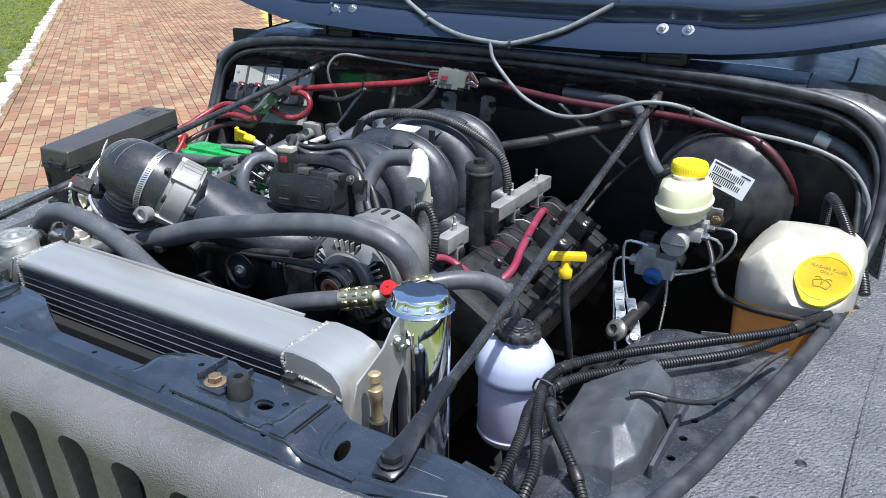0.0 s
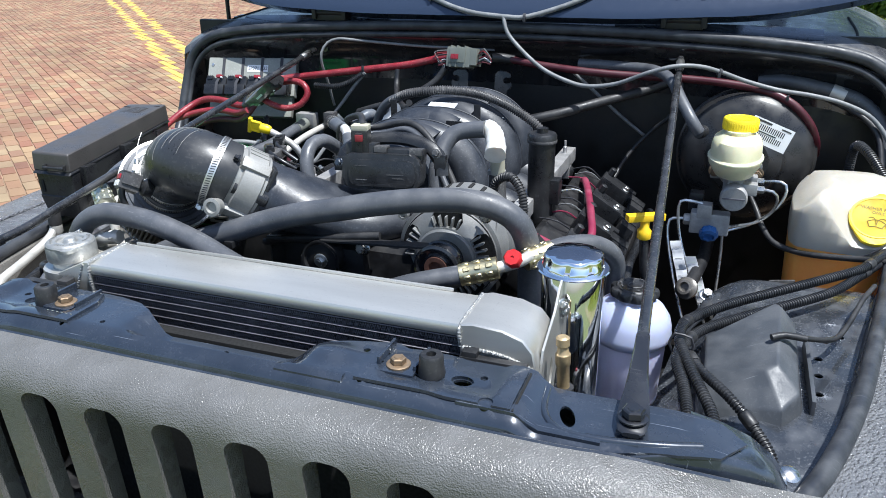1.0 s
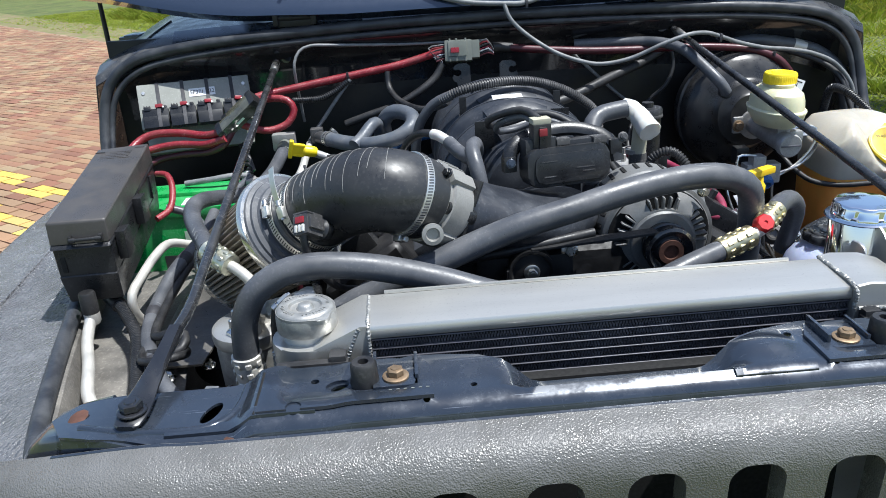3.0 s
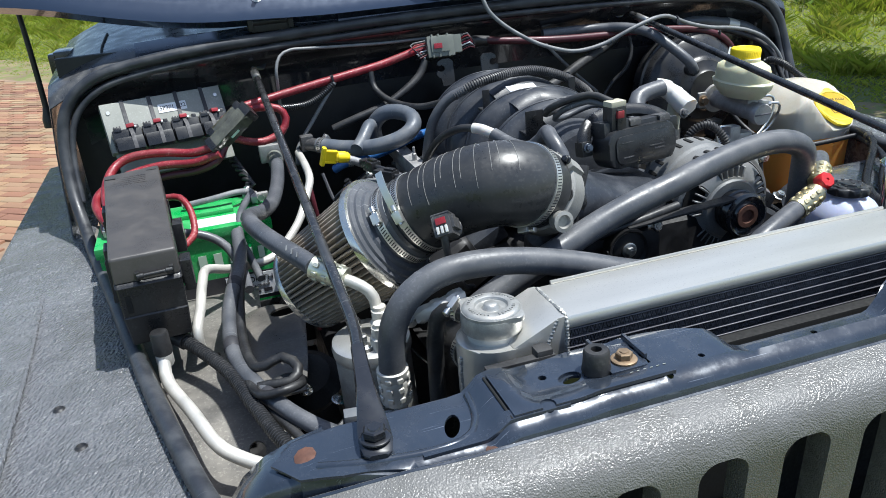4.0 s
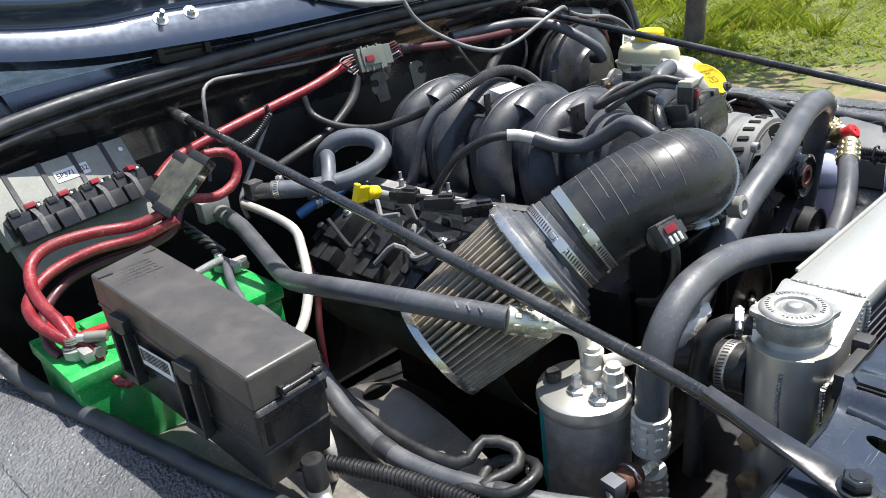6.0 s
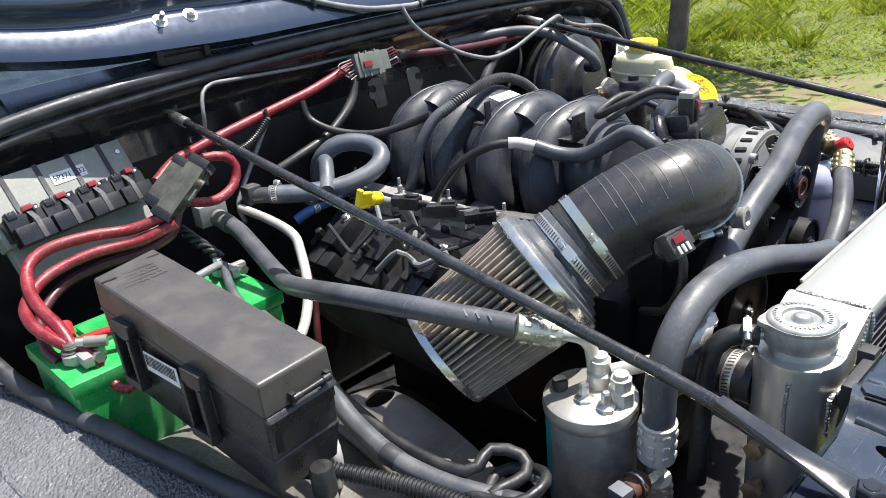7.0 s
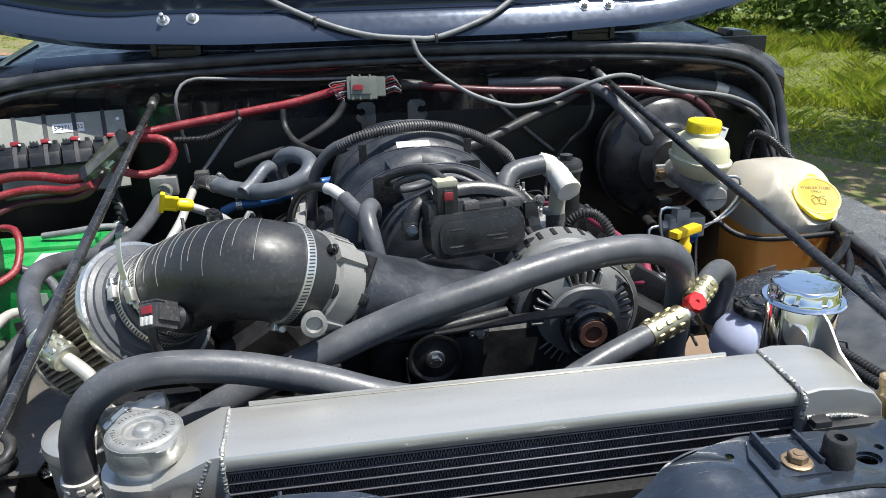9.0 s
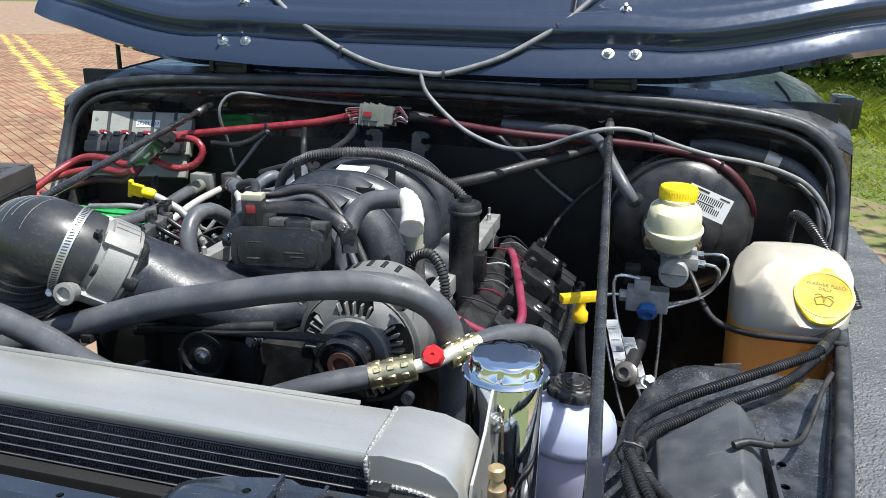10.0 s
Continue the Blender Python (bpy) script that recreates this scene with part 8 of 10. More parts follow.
def build_master():
    x, y = 0.606, 0.917
    ob = thing("master_cylinder", (x, y + 0.02, 1.03), "cast aluminium brake master cylinder with yellowed reservoir", "master cylinder")
    cm = axis((x, y, 1.102), (0.02, -0.02, 1))
    m = Matrix.Translation((x, y, 1.102)) @ Matrix.Diagonal((0.95, 1.6, 0.97, 1.0))
    rs = lathe(B(), [(0.03, -0.002), (0.040, 0.0), (0.046, 0.010), (0.0535, 0.022), (0.0555, 0.032), (0.0555, 0.038), (0.0525, 0.041), (0.0515, 0.060), (0.048, 0.074), (0.036, 0.084), (0.030, 0.087), (0.030, 0.094)], m, 44)
    part("reservoir", rs, BRAKE_RES, ob, "translucent yellow-white fluid reservoir")
    part("reservoir_seam", lathe(B(), [(0.0555, 0.034), (0.0572, 0.0345), (0.0572, 0.0375), (0.0555, 0.038)], m, 44), BRAKE_RES, ob)
    m = cm
    cap = lathe(B(), [(0.0335, 0.090), (0.0345, 0.091), (0.0345, 0.110), (0.0325, 0.113), (0.027, 0.1135), (0.025, 0.112), (0, 0.112)], m, 44)
    cp = part("cap", cap, YELLOW, ob, "bright yellow screw cap")
    for k in range(44):
        q = m @ Matrix.Rotation(2 * math.pi * k / 44, 4, "Z")
        part("grip_rib", rbox(B(), (0.0345, 0, 0.101), (0.0009, 0.002, 0.014), 0.0003, q, 1), YELLOW, cp)
    pr = B()
    for k in range(12):
        bars(pr, m @ Matrix.Rotation(2 * math.pi * k / 12, 4, "Z") @ Matrix.Translation((0, 0, 0.1125)), [(0.019, 0, 0.003, 0.006)], 0.0004)
    part("cap_print", pr, YELLOW_D, cp)
    body = lathe(B(), [(0.0, -0.075), (0.024, -0.074), (0.0265, -0.07), (0.0265, -0.058), (0.023, -0.055), (0.023, 0.10), (0.036, 0.102), (0.036, 0.112)], axis((x + 0.006, y, 1.07), (0, 1, 0.05)), 32)
    rbox(body, (x + 0.006, y + 0.0, 1.092), (0.030, 0.075, 0.035), 0.006)
    rbox(body, (x + 0.034, y - 0.028, 1.078), (0.03, 0.026, 0.024), 0.004)
    rbox(body, (x + 0.034, y + 0.022, 1.08), (0.03, 0.026, 0.024), 0.004)
    rbox(body, (x + 0.006, y + 0.108, 1.075), (0.105, 0.012, 0.04), 0.006)
    part("casting", body, ALU_C, ob, "grey cast aluminium body")
    part("end_slot", rbox(B(), (x + 0.006, y - 0.0755, 1.067), (0.044, 0.002, 0.003), 0), FINS, ob)
    for s in (-1, 1):
        part("flange_nut", hexbolt(B(), (x + 0.006 + s * 0.043, y + 0.10, 1.075), (0, -1, 0), 0.010, 0.012, 1.4), BRASS, ob)
    for dy, z in ((-0.028, 1.078), (0.022, 1.08)):
        ft = lathe(B(), [(0.0075, 0), (0.0075, 0.012), (0.005, 0.014)], axis((x + 0.049, y + dy, z), (1, -0.1, 0)), 6)
        part("line_nut", ft, STEEL, ob)
    # proportioning valve
    v = thing("brake_valve", (0.568, 0.885, 0.965), "pale metal brake proportioning valve with a blue plug", "brake valve")
    vb = B()
    rbox(vb, (0.572, 0.89, 0.998), (0.078, 0.035, 0.045), 0.005)
    rbox(vb, (0.56, 0.885, 1.025), (0.03, 0.03, 0.03), 0.005)
    lathe(vb, [(0.012, 0), (0.012, 0.012), (0.009, 0.014)], axis((0.533, 0.89, 1.0), (-1, 0, 0)), 6)
    part("body", vb, ALU_C, v)
    part("blue_plug", lathe(B(), [(0.017, 0), (0.019, 0.004), (0.019, 0.016), (0.012, 0.019), (0.010, 0.012), (0, 0.012)], axis((0.573, 0.875, 0.985), (0.05, -0.8, -0.5)), 8), BLUE_F, v, "translucent blue plug")
    for pts in ([(0.658, 0.889, 1.078), (0.685, 0.88, 1.078), (0.695, 0.885, 1.06), (0.688, 0.895, 1.03), (0.66, 0.895, 1.005), (0.61, 0.89, 0.992)],
                [(0.658, 0.939, 1.08), (0.70, 0.93, 1.085), (0.712, 0.925, 1.07), (0.70, 0.92, 1.035), (0.66, 0.91, 1.0), (0.61, 0.895, 0.982)],
                [(0.533, 0.89, 1.0), (0.50, 0.885, 1.0), (0.49, 0.88, 0.985), (0.50, 0.86, 0.93), (0.53, 0.80, 0.85), (0.56, 0.76, 0.78)],
                [(0.555, 0.88, 1.04), (0.52, 0.875, 1.045), (0.508, 0.872, 1.03), (0.52, 0.86, 0.96), (0.56, 0.82, 0.87), (0.60, 0.78, 0.78)],
                [(0.60, 0.885, 0.975), (0.602, 0.88, 0.92), (0.60, 0.84, 0.80)]):
        part("brake_line", tube(B(), pts, 0.0032, 8), STEEL, v, "bent steel brake line")
    for n, (a, b) in enumerate((((0.510, 0.854, 0.962), (0.540, 0.808, 0.880)), ((0.543, 0.838, 0.938), (0.580, 0.795, 0.856)))):
        a, b = Vector(a), Vector(b)
        rnd = random.Random(4 + n)
        side = Vector((0.011, -0.004, 0.003))
        rows = []
        for i in range(9):
            c = a.lerp(b, i / 8) + Vector((0.0, -0.003, 0)) * math.sin(2.2 * i + n)
            rows.append([c + side * u + Vector((0, -0.002 - 0.0016 * rnd.random(), 0.001 * rnd.random())) for u in (-1, -0.3, 0.4, 1)])
        tag = part("paper_tag", thicken(loft(B(), rows), 0.0006), LABEL_W, v, "crumpled white paper tag on a brake line")
        ink = B()
        for i in range(1, 8):
            if i in (2, 4, 7):
                continue
            lift = Vector((0.0004, -0.0016, 0.0006))
            p, q = rows[i][0].lerp(rows[i][1], 0.4) + lift, rows[i][2].lerp(rows[i][3], 0.2 + 0.5 * rnd.random()) + lift
            d = (b - a).normalized() * 0.0007
            loft(ink, [[p, q], [p + d, q + d]])
        part("tag_print", thicken(ink, 0.0003), INK_G if n else INK, tag, "small grey print")
    md = thing("sensor_module", (0.60, 0.96, 1.02), "small black sensor behind the brake valve", "sensor")
    part("case", rbox(B(), (0.54, 0.93, 1.03), (0.03, 0.03, 0.04), 0.005), PLASTIC, md)


build_master()


def build_washer():
    ob = thing("washer_reservoir", (0.84, 0.95, 0.80), "white washer tank half full of orange fluid", "washer reservoir")
    prof = [(0.725, 0.905), (0.735, 0.875), (0.76, 0.862), (0.86, 0.850), (0.905, 0.86), (0.93, 0.90), (0.945, 1.0), (0.935, 1.07), (0.90, 1.095), (0.80, 1.09), (0.745, 1.06), (0.728, 1.0)]

    def ring(z, k, lean=0.0):
        c = (0.84, 0.975)
        pts = spline([(c[0] + (x - c[0]) * k + lean, c[1] + (y - c[1]) * k, z) for x, y in prof + prof[:1]], 0.012)
        return pts

    def stack(levels):
        base = ring(0.9, 1.0)
        n = len(base)
        rows = []
        for z, k, lean in levels:
            r = [Vector((0.84 + (p.x - 0.84) * k + lean, 0.975 + (p.y - 0.975) * k, z)) for p in base[:-1]]
            rows.append(r)
        return rows

    lo = B()
    rows = stack(((0.80, 0.86, 0), (0.81, 0.91, 0), (0.86, 0.935, 0), (0.955, 0.963, 0), (0.972, 0.972, 0)))
    loft(lo, rows, True)
    lo.verts.ensure_lookup_table()
    lo.faces.new([lo.verts[k] for k in range(len(rows[0]))][::-1])
    part("lower_tank", lo, FLUID, ob, "lower half tinted orange by the fluid", 60)
    up = B()
    rows = stack(((0.972, 0.972, 0), (0.986, 0.980, 0), (1.01, 0.985, 0), (1.04, 0.975, 0), (1.058, 0.955, 0), (1.070, 0.915, -0.002), (1.080, 0.84, -0.004), (1.087, 0.65, -0.006), (1.092, 0.3, -0.008)))
    # the front shoulder slopes down under the cap
    for r in rows[1:]:
        for p in r:
            p.z = min(p.z, 1.022 + (p.y - 0.897) * 0.72 + 1.2 * max(0.0, 0.835 - p.x), 1.030 + (p.x - 0.722) * 1.05)
    loft(up, rows, True)
    up.verts.ensure_lookup_table()
    n = len(rows[0])
    up.faces.new([up.verts[len(up.verts) - n + k] for k in range(n)])
    part("upper_tank", up, WHITE_P, ob, "milky white upper half", 60)
    cn = Vector((-0.05, -0.60, 0.80)).normalized()
    cc = Vector((0.879, 0.897, 1.041))
    m = axis(cc - cn * 0.012, cn, 0)
    # upright direction on the face of the cap
    upv = (Vector((0.12, 0.55, 0.6)) - cn * Vector((0.12, 0.55, 0.6)).dot(cn)).normalized()
    rt = upv.cross(cn).normalized()
    m = Matrix((rt.to_4d(), upv.to_4d(), cn.to_4d(), (0, 0, 0, 1))).transposed()
    m.col[0][3] = m.col[1][3] = m.col[2][3] = 0
    m.translation = cc - cn * 0.010
    part("neck", lathe(B(), [(0.036, -0.05), (0.036, -0.01), (0.040, -0.008), (0.040, 0.0)], m, 36), WHITE_P, ob)
    out = circle(0, 0, 0.0505, 48)
    out = [(x, y) if not (y < -0.039) else (x, y - 0.012 * smooth(0.039, 0.048, -y) * (1 if abs(x) < 0.03 else 0.4)) for x, y in out]
    out = [(x, y + (0.009 if y > 0.0495 else 0)) for x, y in out]
    cap = part("cap", prism(B(), out, 0.008, m, 0.002, 2), YELLOW, ob, "yellow flip cap with washer symbol")
    part("cap_rim", lathe(B(), [(0.047, 0.008), (0.0485, 0.0085), (0.0485, 0.0095), (0.0455, 0.0095), (0.0452, 0.008)], m, 48), YELLOW, cap)
    q = m @ Matrix.Translation((0, 0, 0.0083))
    lettering("cap_writing", "WASHER FLUID", 0.0095, q @ Matrix.Translation((0, 0.020, 0)), INK_Y, cap)
    lettering("cap_writing", "ONLY", 0.0085, q @ Matrix.Translation((0, 0.0105, 0)), INK_Y, cap)
    sy = B()
    tube(sy, [q @ Vector(v) for v in ((-0.016, -0.012, 0), (-0.008, -0.007, 0), (0, -0.0055, 0), (0.008, -0.007, 0), (0.016, -0.012, 0))], 0.0009, 6, 0.003)
    tube(sy, [q @ Vector(v) for v in ((-0.016, -0.012, 0), (-0.011, -0.024, 0))], 0.0009, 6)
    tube(sy, [q @ Vector(v) for v in ((0.016, -0.012, 0), (0.011, -0.024, 0))], 0.0009, 6)
    tube(sy, [q @ Vector(v) for v in ((-0.011, -0.024, 0), (0, -0.0215, 0), (0.011, -0.024, 0))], 0.0009, 6, 0.003)
    for s in (-1, 1):
        tube(sy, [q @ Vector(v) for v in ((0, -0.018, 0), (s * 0.003, -0.005, 0), (s * 0.010, -0.001, 0), (s * 0.015, -0.004, 0))], 0.0008, 6, 0.003)
    part("washer_symbol", sy, INK_Y, cap)
    h = tube(B(), [(0.848, 1.15, 1.06), (0.85, 1.13, 1.122), (0.868, 1.09, 1.122), (0.895, 1.05, 1.09), (0.92, 1.01, 1.055), (0.938, 0.98, 1.03), (0.95, 0.95, 1.0)], 0.0105, 14, ridge=0.0052, depth=0.2)
    solo("washer_conduit", h, PLASTIC, "black corrugated conduit over the washer tank", "conduit")
    w2 = tube(B(), [(0.83, 0.868, 0.96), (0.86, 0.85, 0.975), (0.89, 0.852, 0.995)], 0.0012, 6)
    solo("thin_wire", w2, INK, "thin dark wire across the washer tank", "wire")


build_washer()


def build_dip():
    ob = thing("transmission_dipstick", (0.46, 0.67, 0.98), "yellow T-handled transmission dipstick", "dipstick")
    a = Vector((0.462, 0.668, 1.062))
    m = Matrix.Translation(a) @ Matrix.Rotation(radians(28), 4, "Z")
    t = rbox(B(), (0, 0, 0.010), (0.072, 0.020, 0.013), 0.0035, m, 2)
    lathe(t, [(0.012, -0.032), (0.013, -0.030), (0.013, -0.016), (0.0085, -0.010), (0.0085, 0.004)], m, 18)
    part("handle", t, YELLOW_D, ob)
    part("stem", tube(B(), [a + Vector((0, 0, -0.03)), a + Vector((0.006, -0.004, -0.09)), a + Vector((0.02, 0.0, -0.20)), a + Vector((0.0, 0.05, -0.30))], 0.0085, 12), PLASTIC, ob)


build_dip()


def build_apron_box():
    ob = thing("plastic_cover_box", (0.64, 0.37, 0.90), "dusty black angular plastic cover box", "cover box")
    b = B()
    lower = [(0.590, 0.275, 0.90), (0.705, 0.250, 0.91), (0.733, 0.30, 0.925), (0.733, 0.49, 0.93), (0.70, 0.505, 0.93), (0.585, 0.455, 0.90)]
    mid = [(0.592, 0.295, 0.925), (0.700, 0.268, 0.958), (0.722, 0.30, 0.968), (0.722, 0.485, 0.985), (0.697, 0.498, 0.985), (0.588, 0.45, 0.94)]
    top = [(0.596, 0.345, 0.955), (0.676, 0.318, 0.988), (0.692, 0.33, 0.994), (0.697, 0.470, 1.018), (0.688, 0.482, 1.018), (0.592, 0.438, 0.965)]
    loft(b, [lower, mid, top], True)
    b.verts.ensure_lookup_table()
    b.faces.new([b.verts[12 + k] for k in range(6)])
    b.faces.new([b.verts[k] for k in range(6)][::-1])
    bmesh.ops.recalc_face_normals(b, faces=b.faces)
    bmesh.ops.bevel(b, geom=list(b.edges), offset=0.004, segments=2, affect="EDGES", profile=0.7)
    part("cover", b, COVER, ob)
    part("clip", tube(B(), [(0.682, 0.38, 1.008), (0.70, 0.39, 1.010), (0.73, 0.40, 1.004)], 0.0052, 10), RUBBER_D, ob)
    part("flange", rbox(B(), (0.742, 0.40, 0.945), (0.006, 0.20, 0.03), 0.002), COVER, ob)
    w = tube(B(), [(0.71, 0.395, 1.008), (0.745, 0.42, 0.995), (0.78, 0.475, 0.975), (0.805, 0.54, 0.972), (0.83, 0.61, 0.985), (0.855, 0.67, 0.99)], 0.0042, 10)
    solo("clip_cable", w, RUBBER_D, "thin black cable from the cover box to the rail", "cable")


build_apron_box()


def build_conduits():
    runs = [
        [(0.90, 0.86, 0.985), (0.875, 0.80, 0.992), (0.84, 0.735, 0.992), (0.78, 0.675, 0.99), (0.70, 0.605, 0.985), (0.63, 0.54, 0.982), (0.575, 0.465, 0.985), (0.556, 0.41, 0.99), (0.557, 0.355, 0.990), (0.580, 0.285, 0.982), (0.610, 0.215, 0.968), (0.618, 0.165, 0.955), (0.615, 0.12, 0.92)],
        [(0.895, 0.84, 0.975), (0.85, 0.75, 0.98), (0.79, 0.65, 0.978), (0.71, 0.575, 0.972), (0.645, 0.51, 0.972), (0.588, 0.44, 0.975), (0.566, 0.385, 0.978), (0.556, 0.32, 0.980), (0.572, 0.25, 0.975), (0.582, 0.18, 0.965), (0.575, 0.12, 0.945), (0.55, 0.09, 0.91)],
        [(0.566, 0.37, 0.972), (0.590, 0.315, 0.972), (0.63, 0.268, 0.965), (0.665, 0.235, 0.945), (0.69, 0.20, 0.925), (0.70, 0.16, 0.90)],
    ]
    for i, r in enumerate(runs):
        lc = thing("loom_conduit", r[len(r) // 2], "black corrugated loom conduit looping over the apron", "conduit", "loom conduits")
        part("sleeve", tube(B(), r, 0.0086 if i < 2 else 0.0078, 12, ridge=0.0052, depth=0.22), PLASTIC, lc)
        line = spline(r, 0.01)
        for f in (0.12, 0.62):
            k = int(f * len(line))
            part("tape_band", lathe(B(), [(0.0088, -0.011), (0.0094, -0.010), (0.0094, 0.010), (0.0088, 0.011)], axis(line[k], line[k + 1] - line[k - 1]), 16), RUBBER_D, lc)
    tie = tube(B(), [(0.548, 0.357, 1.003), (0.541, 0.357, 0.985), (0.556, 0.357, 0.965), (0.575, 0.357, 0.975), (0.572, 0.357, 0.999), (0.548, 0.357, 1.003)], 0.002, 6)
    solo("loom_tie", tie, INK, "black cable tie round the conduits", "cable tie")
    w = tube(B(), [(0.675, 0.945, 0.985), (0.70, 0.90, 0.965), (0.75, 0.87, 0.96), (0.813, 0.845, 0.968), (0.87, 0.82, 0.98), (0.905, 0.80, 0.985)], 0.006, 10)
    solo("braided_cable", w, RUBBER_D, "black braided cable across the washer tank", "cable")
    w = tube(B(), [(0.675, 0.945, 0.985), (0.66, 0.98, 1.01), (0.64, 1.0, 1.04)], 0.006, 10)
    solo("braided_cable", w, RUBBER_D, "black braided cable at the booster", "cable")
    ax = thing("steering_joint", (0.545, 0.72, 0.87), "bright steel steering joint under the brake lines", "steering joint")
    part("cup", lathe(B(), [(0.016, 0), (0.022, 0.003), (0.0225, 0.010), (0.018, 0.013), (0.015, 0.02), (0.010, 0.021), (0.008, 0.014), (0, 0.014)], axis((0.548, 0.755, 0.90), (-0.3, -0.7, 0.45)), 28), STEEL_D, ax)
    part("shaft", tube(B(), [(0.548, 0.76, 0.90), (0.57, 0.90, 0.92), (0.58, 1.15, 0.95)], 0.013, 14), ENGINE, ax)
    part("bolt", hexbolt(B(), (0.585, 0.735, 0.90), (0.2, -0.5, 1), 0.010, 0.010, 1.5), STEEL, ax)
    bk = B()
    rbox(bk, (0.72, 0.80, 0.90), (0.05, 0.004, 0.05), 0.001, Matrix.Translation((0.72, 0.80, 0.9)) @ Matrix.Rotation(radians(20), 4, "Z") @ Matrix.Translation((-0.72, -0.80, -0.9)))
    solo("tank_bracket", bk, PLASTIC_G, "dusty bracket at the foot of the washer tank", "bracket")
    # right front corner block and lamp plug
    cb = thing("corner_loom_plug", (0.66, 0.12, 0.92), "black loom plug with bright clip behind the crossmember", "connector")
    part("shell", rbox(B(), (0.655, 0.13, 0.94), (0.06, 0.05, 0.04), 0.006), PLASTIC, cb)
    part("clip", lathe(B(), [(0.010, 0), (0.012, 0.004), (0.006, 0.008), (0, 0.008)], axis((0.70, 0.10, 0.975), (0.2, -0.3, 1)), 14), STEEL, cb)
    pk = thing("marker_plug", (0.515, 0.10, 0.95), "grey plug with a red lock near the conduit end", "connector")
    part("shell", rbox(B(), (0.500, 0.13, 0.955), (0.05, 0.026, 0.02), 0.004), PLASTIC_G, pk)
    part("lock", rbox(B(), (0.505, 0.125, 0.966), (0.014, 0.012, 0.006), 0.002), RED_CLIP, pk, "red lock tab")


build_conduits()


# ---- cables, looms and connectors across the firewall ----
def cable(name, pts, r, mt, label, cat="cable", group="", seg=12, **kw):
    return solo(name, tube(B(), pts, r, seg, **kw), mt, label, cat, group)


def build_red():
    cable("power_cable", [(-0.605, 1.10, 1.185), (-0.56, 1.115, 1.205), (-0.50, 1.135, 1.212), (-0.42, 1.15, 1.222), (-0.315, 1.163, 1.235), (-0.22, 1.172, 1.248), (-0.14, 1.178, 1.266), (-0.105, 1.18, 1.275)], 0.0095, RED, "bright red braided power cable along the firewall", group="red cables")
    cable("power_cable", [(-0.56, 1.10, 1.198), (-0.52, 1.085, 1.205), (-0.486, 1.075, 1.20), (-0.472, 1.07, 1.178), (-0.488, 1.06, 1.15), (-0.53, 1.05, 1.138), (-0.572, 1.045, 1.148), (-0.60, 1.048, 1.162)], 0.0085, RED, "red cable loop at the fuse holders", group="red cables")
    cable("power_cable", [(-0.63, 1.03, 1.148), (-0.68, 1.055, 1.136), (-0.74, 1.072, 1.142), (-0.80, 1.08, 1.142), (-0.838, 1.072, 1.130), (-0.858, 1.03, 1.11), (-0.862, 0.98, 1.092), (-0.858, 0.935, 1.078), (-0.857, 0.908, 1.058)], 0.0092, RED, "red braided cable down to the battery", group="red cables")
    cable("power_cable", [(-0.625, 1.015, 1.135), (-0.68, 1.04, 1.118), (-0.75, 1.06, 1.118), (-0.82, 1.06, 1.108), (-0.870, 1.02, 1.094), (-0.882, 0.97, 1.082), (-0.87, 0.925, 1.066), (-0.858, 0.905, 1.056)], 0.0088, RED, "second red cable down to the battery", group="red cables")
    cable("power_cable", [(-0.61, 1.03, 1.15), (-0.635, 1.02, 1.118), (-0.68, 1.045, 1.098), (-0.74, 1.065, 1.092), (-0.80, 1.068, 1.082), (-0.855, 1.03, 1.062), (-0.875, 0.97, 1.04), (-0.872, 0.93, 1.03)], 0.008, RED_D, "dark red cable under the fuse holders", group="red cables")
    cable("power_cable", [(-0.85, 0.905, 1.056), (-0.838, 0.885, 1.04), (-0.836, 0.855, 1.01), (-0.825, 0.83, 1.0), (-0.80, 0.82, 1.02)], 0.0068, RED, "thin red cable from the battery to the fuse box", group="red cables")
    cable("power_cable", [(-0.85, 0.91, 1.058), (-0.81, 0.895, 1.062), (-0.775, 0.875, 1.06)], 0.007, RED_CAP, "orange-red lead behind the fuse box", group="red cables")
    cable("power_cable", [(-0.74, 0.845, 1.11), (-0.715, 0.83, 1.11), (-0.70, 0.80, 1.09), (-0.70, 0.76, 1.06), (-0.72, 0.73, 1.05)], 0.0065, RED, "red lead hooking into the fuse box", group="red cables")
    cable("power_cable", [(0.03, 1.19, 1.272), (0.12, 1.175, 1.262), (0.24, 1.165, 1.252), (0.36, 1.17, 1.246), (0.48, 1.17, 1.244), (0.58, 1.165, 1.238), (0.66, 1.155, 1.226), (0.715, 1.145, 1.202), (0.755, 1.15, 1.160), (0.775, 1.17, 1.115), (0.78, 1.20, 1.08)], 0.0092, RED_D, "burgundy braided cable over the brake booster", group="red cables")
    cable("pink_hose", [(0.285, 0.985, 1.03), (0.299, 0.935, 1.05), (0.318, 0.86, 1.058), (0.336, 0.785, 1.058), (0.356, 0.70, 1.052), (0.370, 0.63, 1.036), (0.355, 0.585, 1.022), (0.318, 0.585, 1.024), (0.272, 0.60, 1.034), (0.25, 0.585, 1.05), (0.235, 0.55, 1.06)], 0.0078, PINK, "magenta-red cable beside the engine", group="red cables")
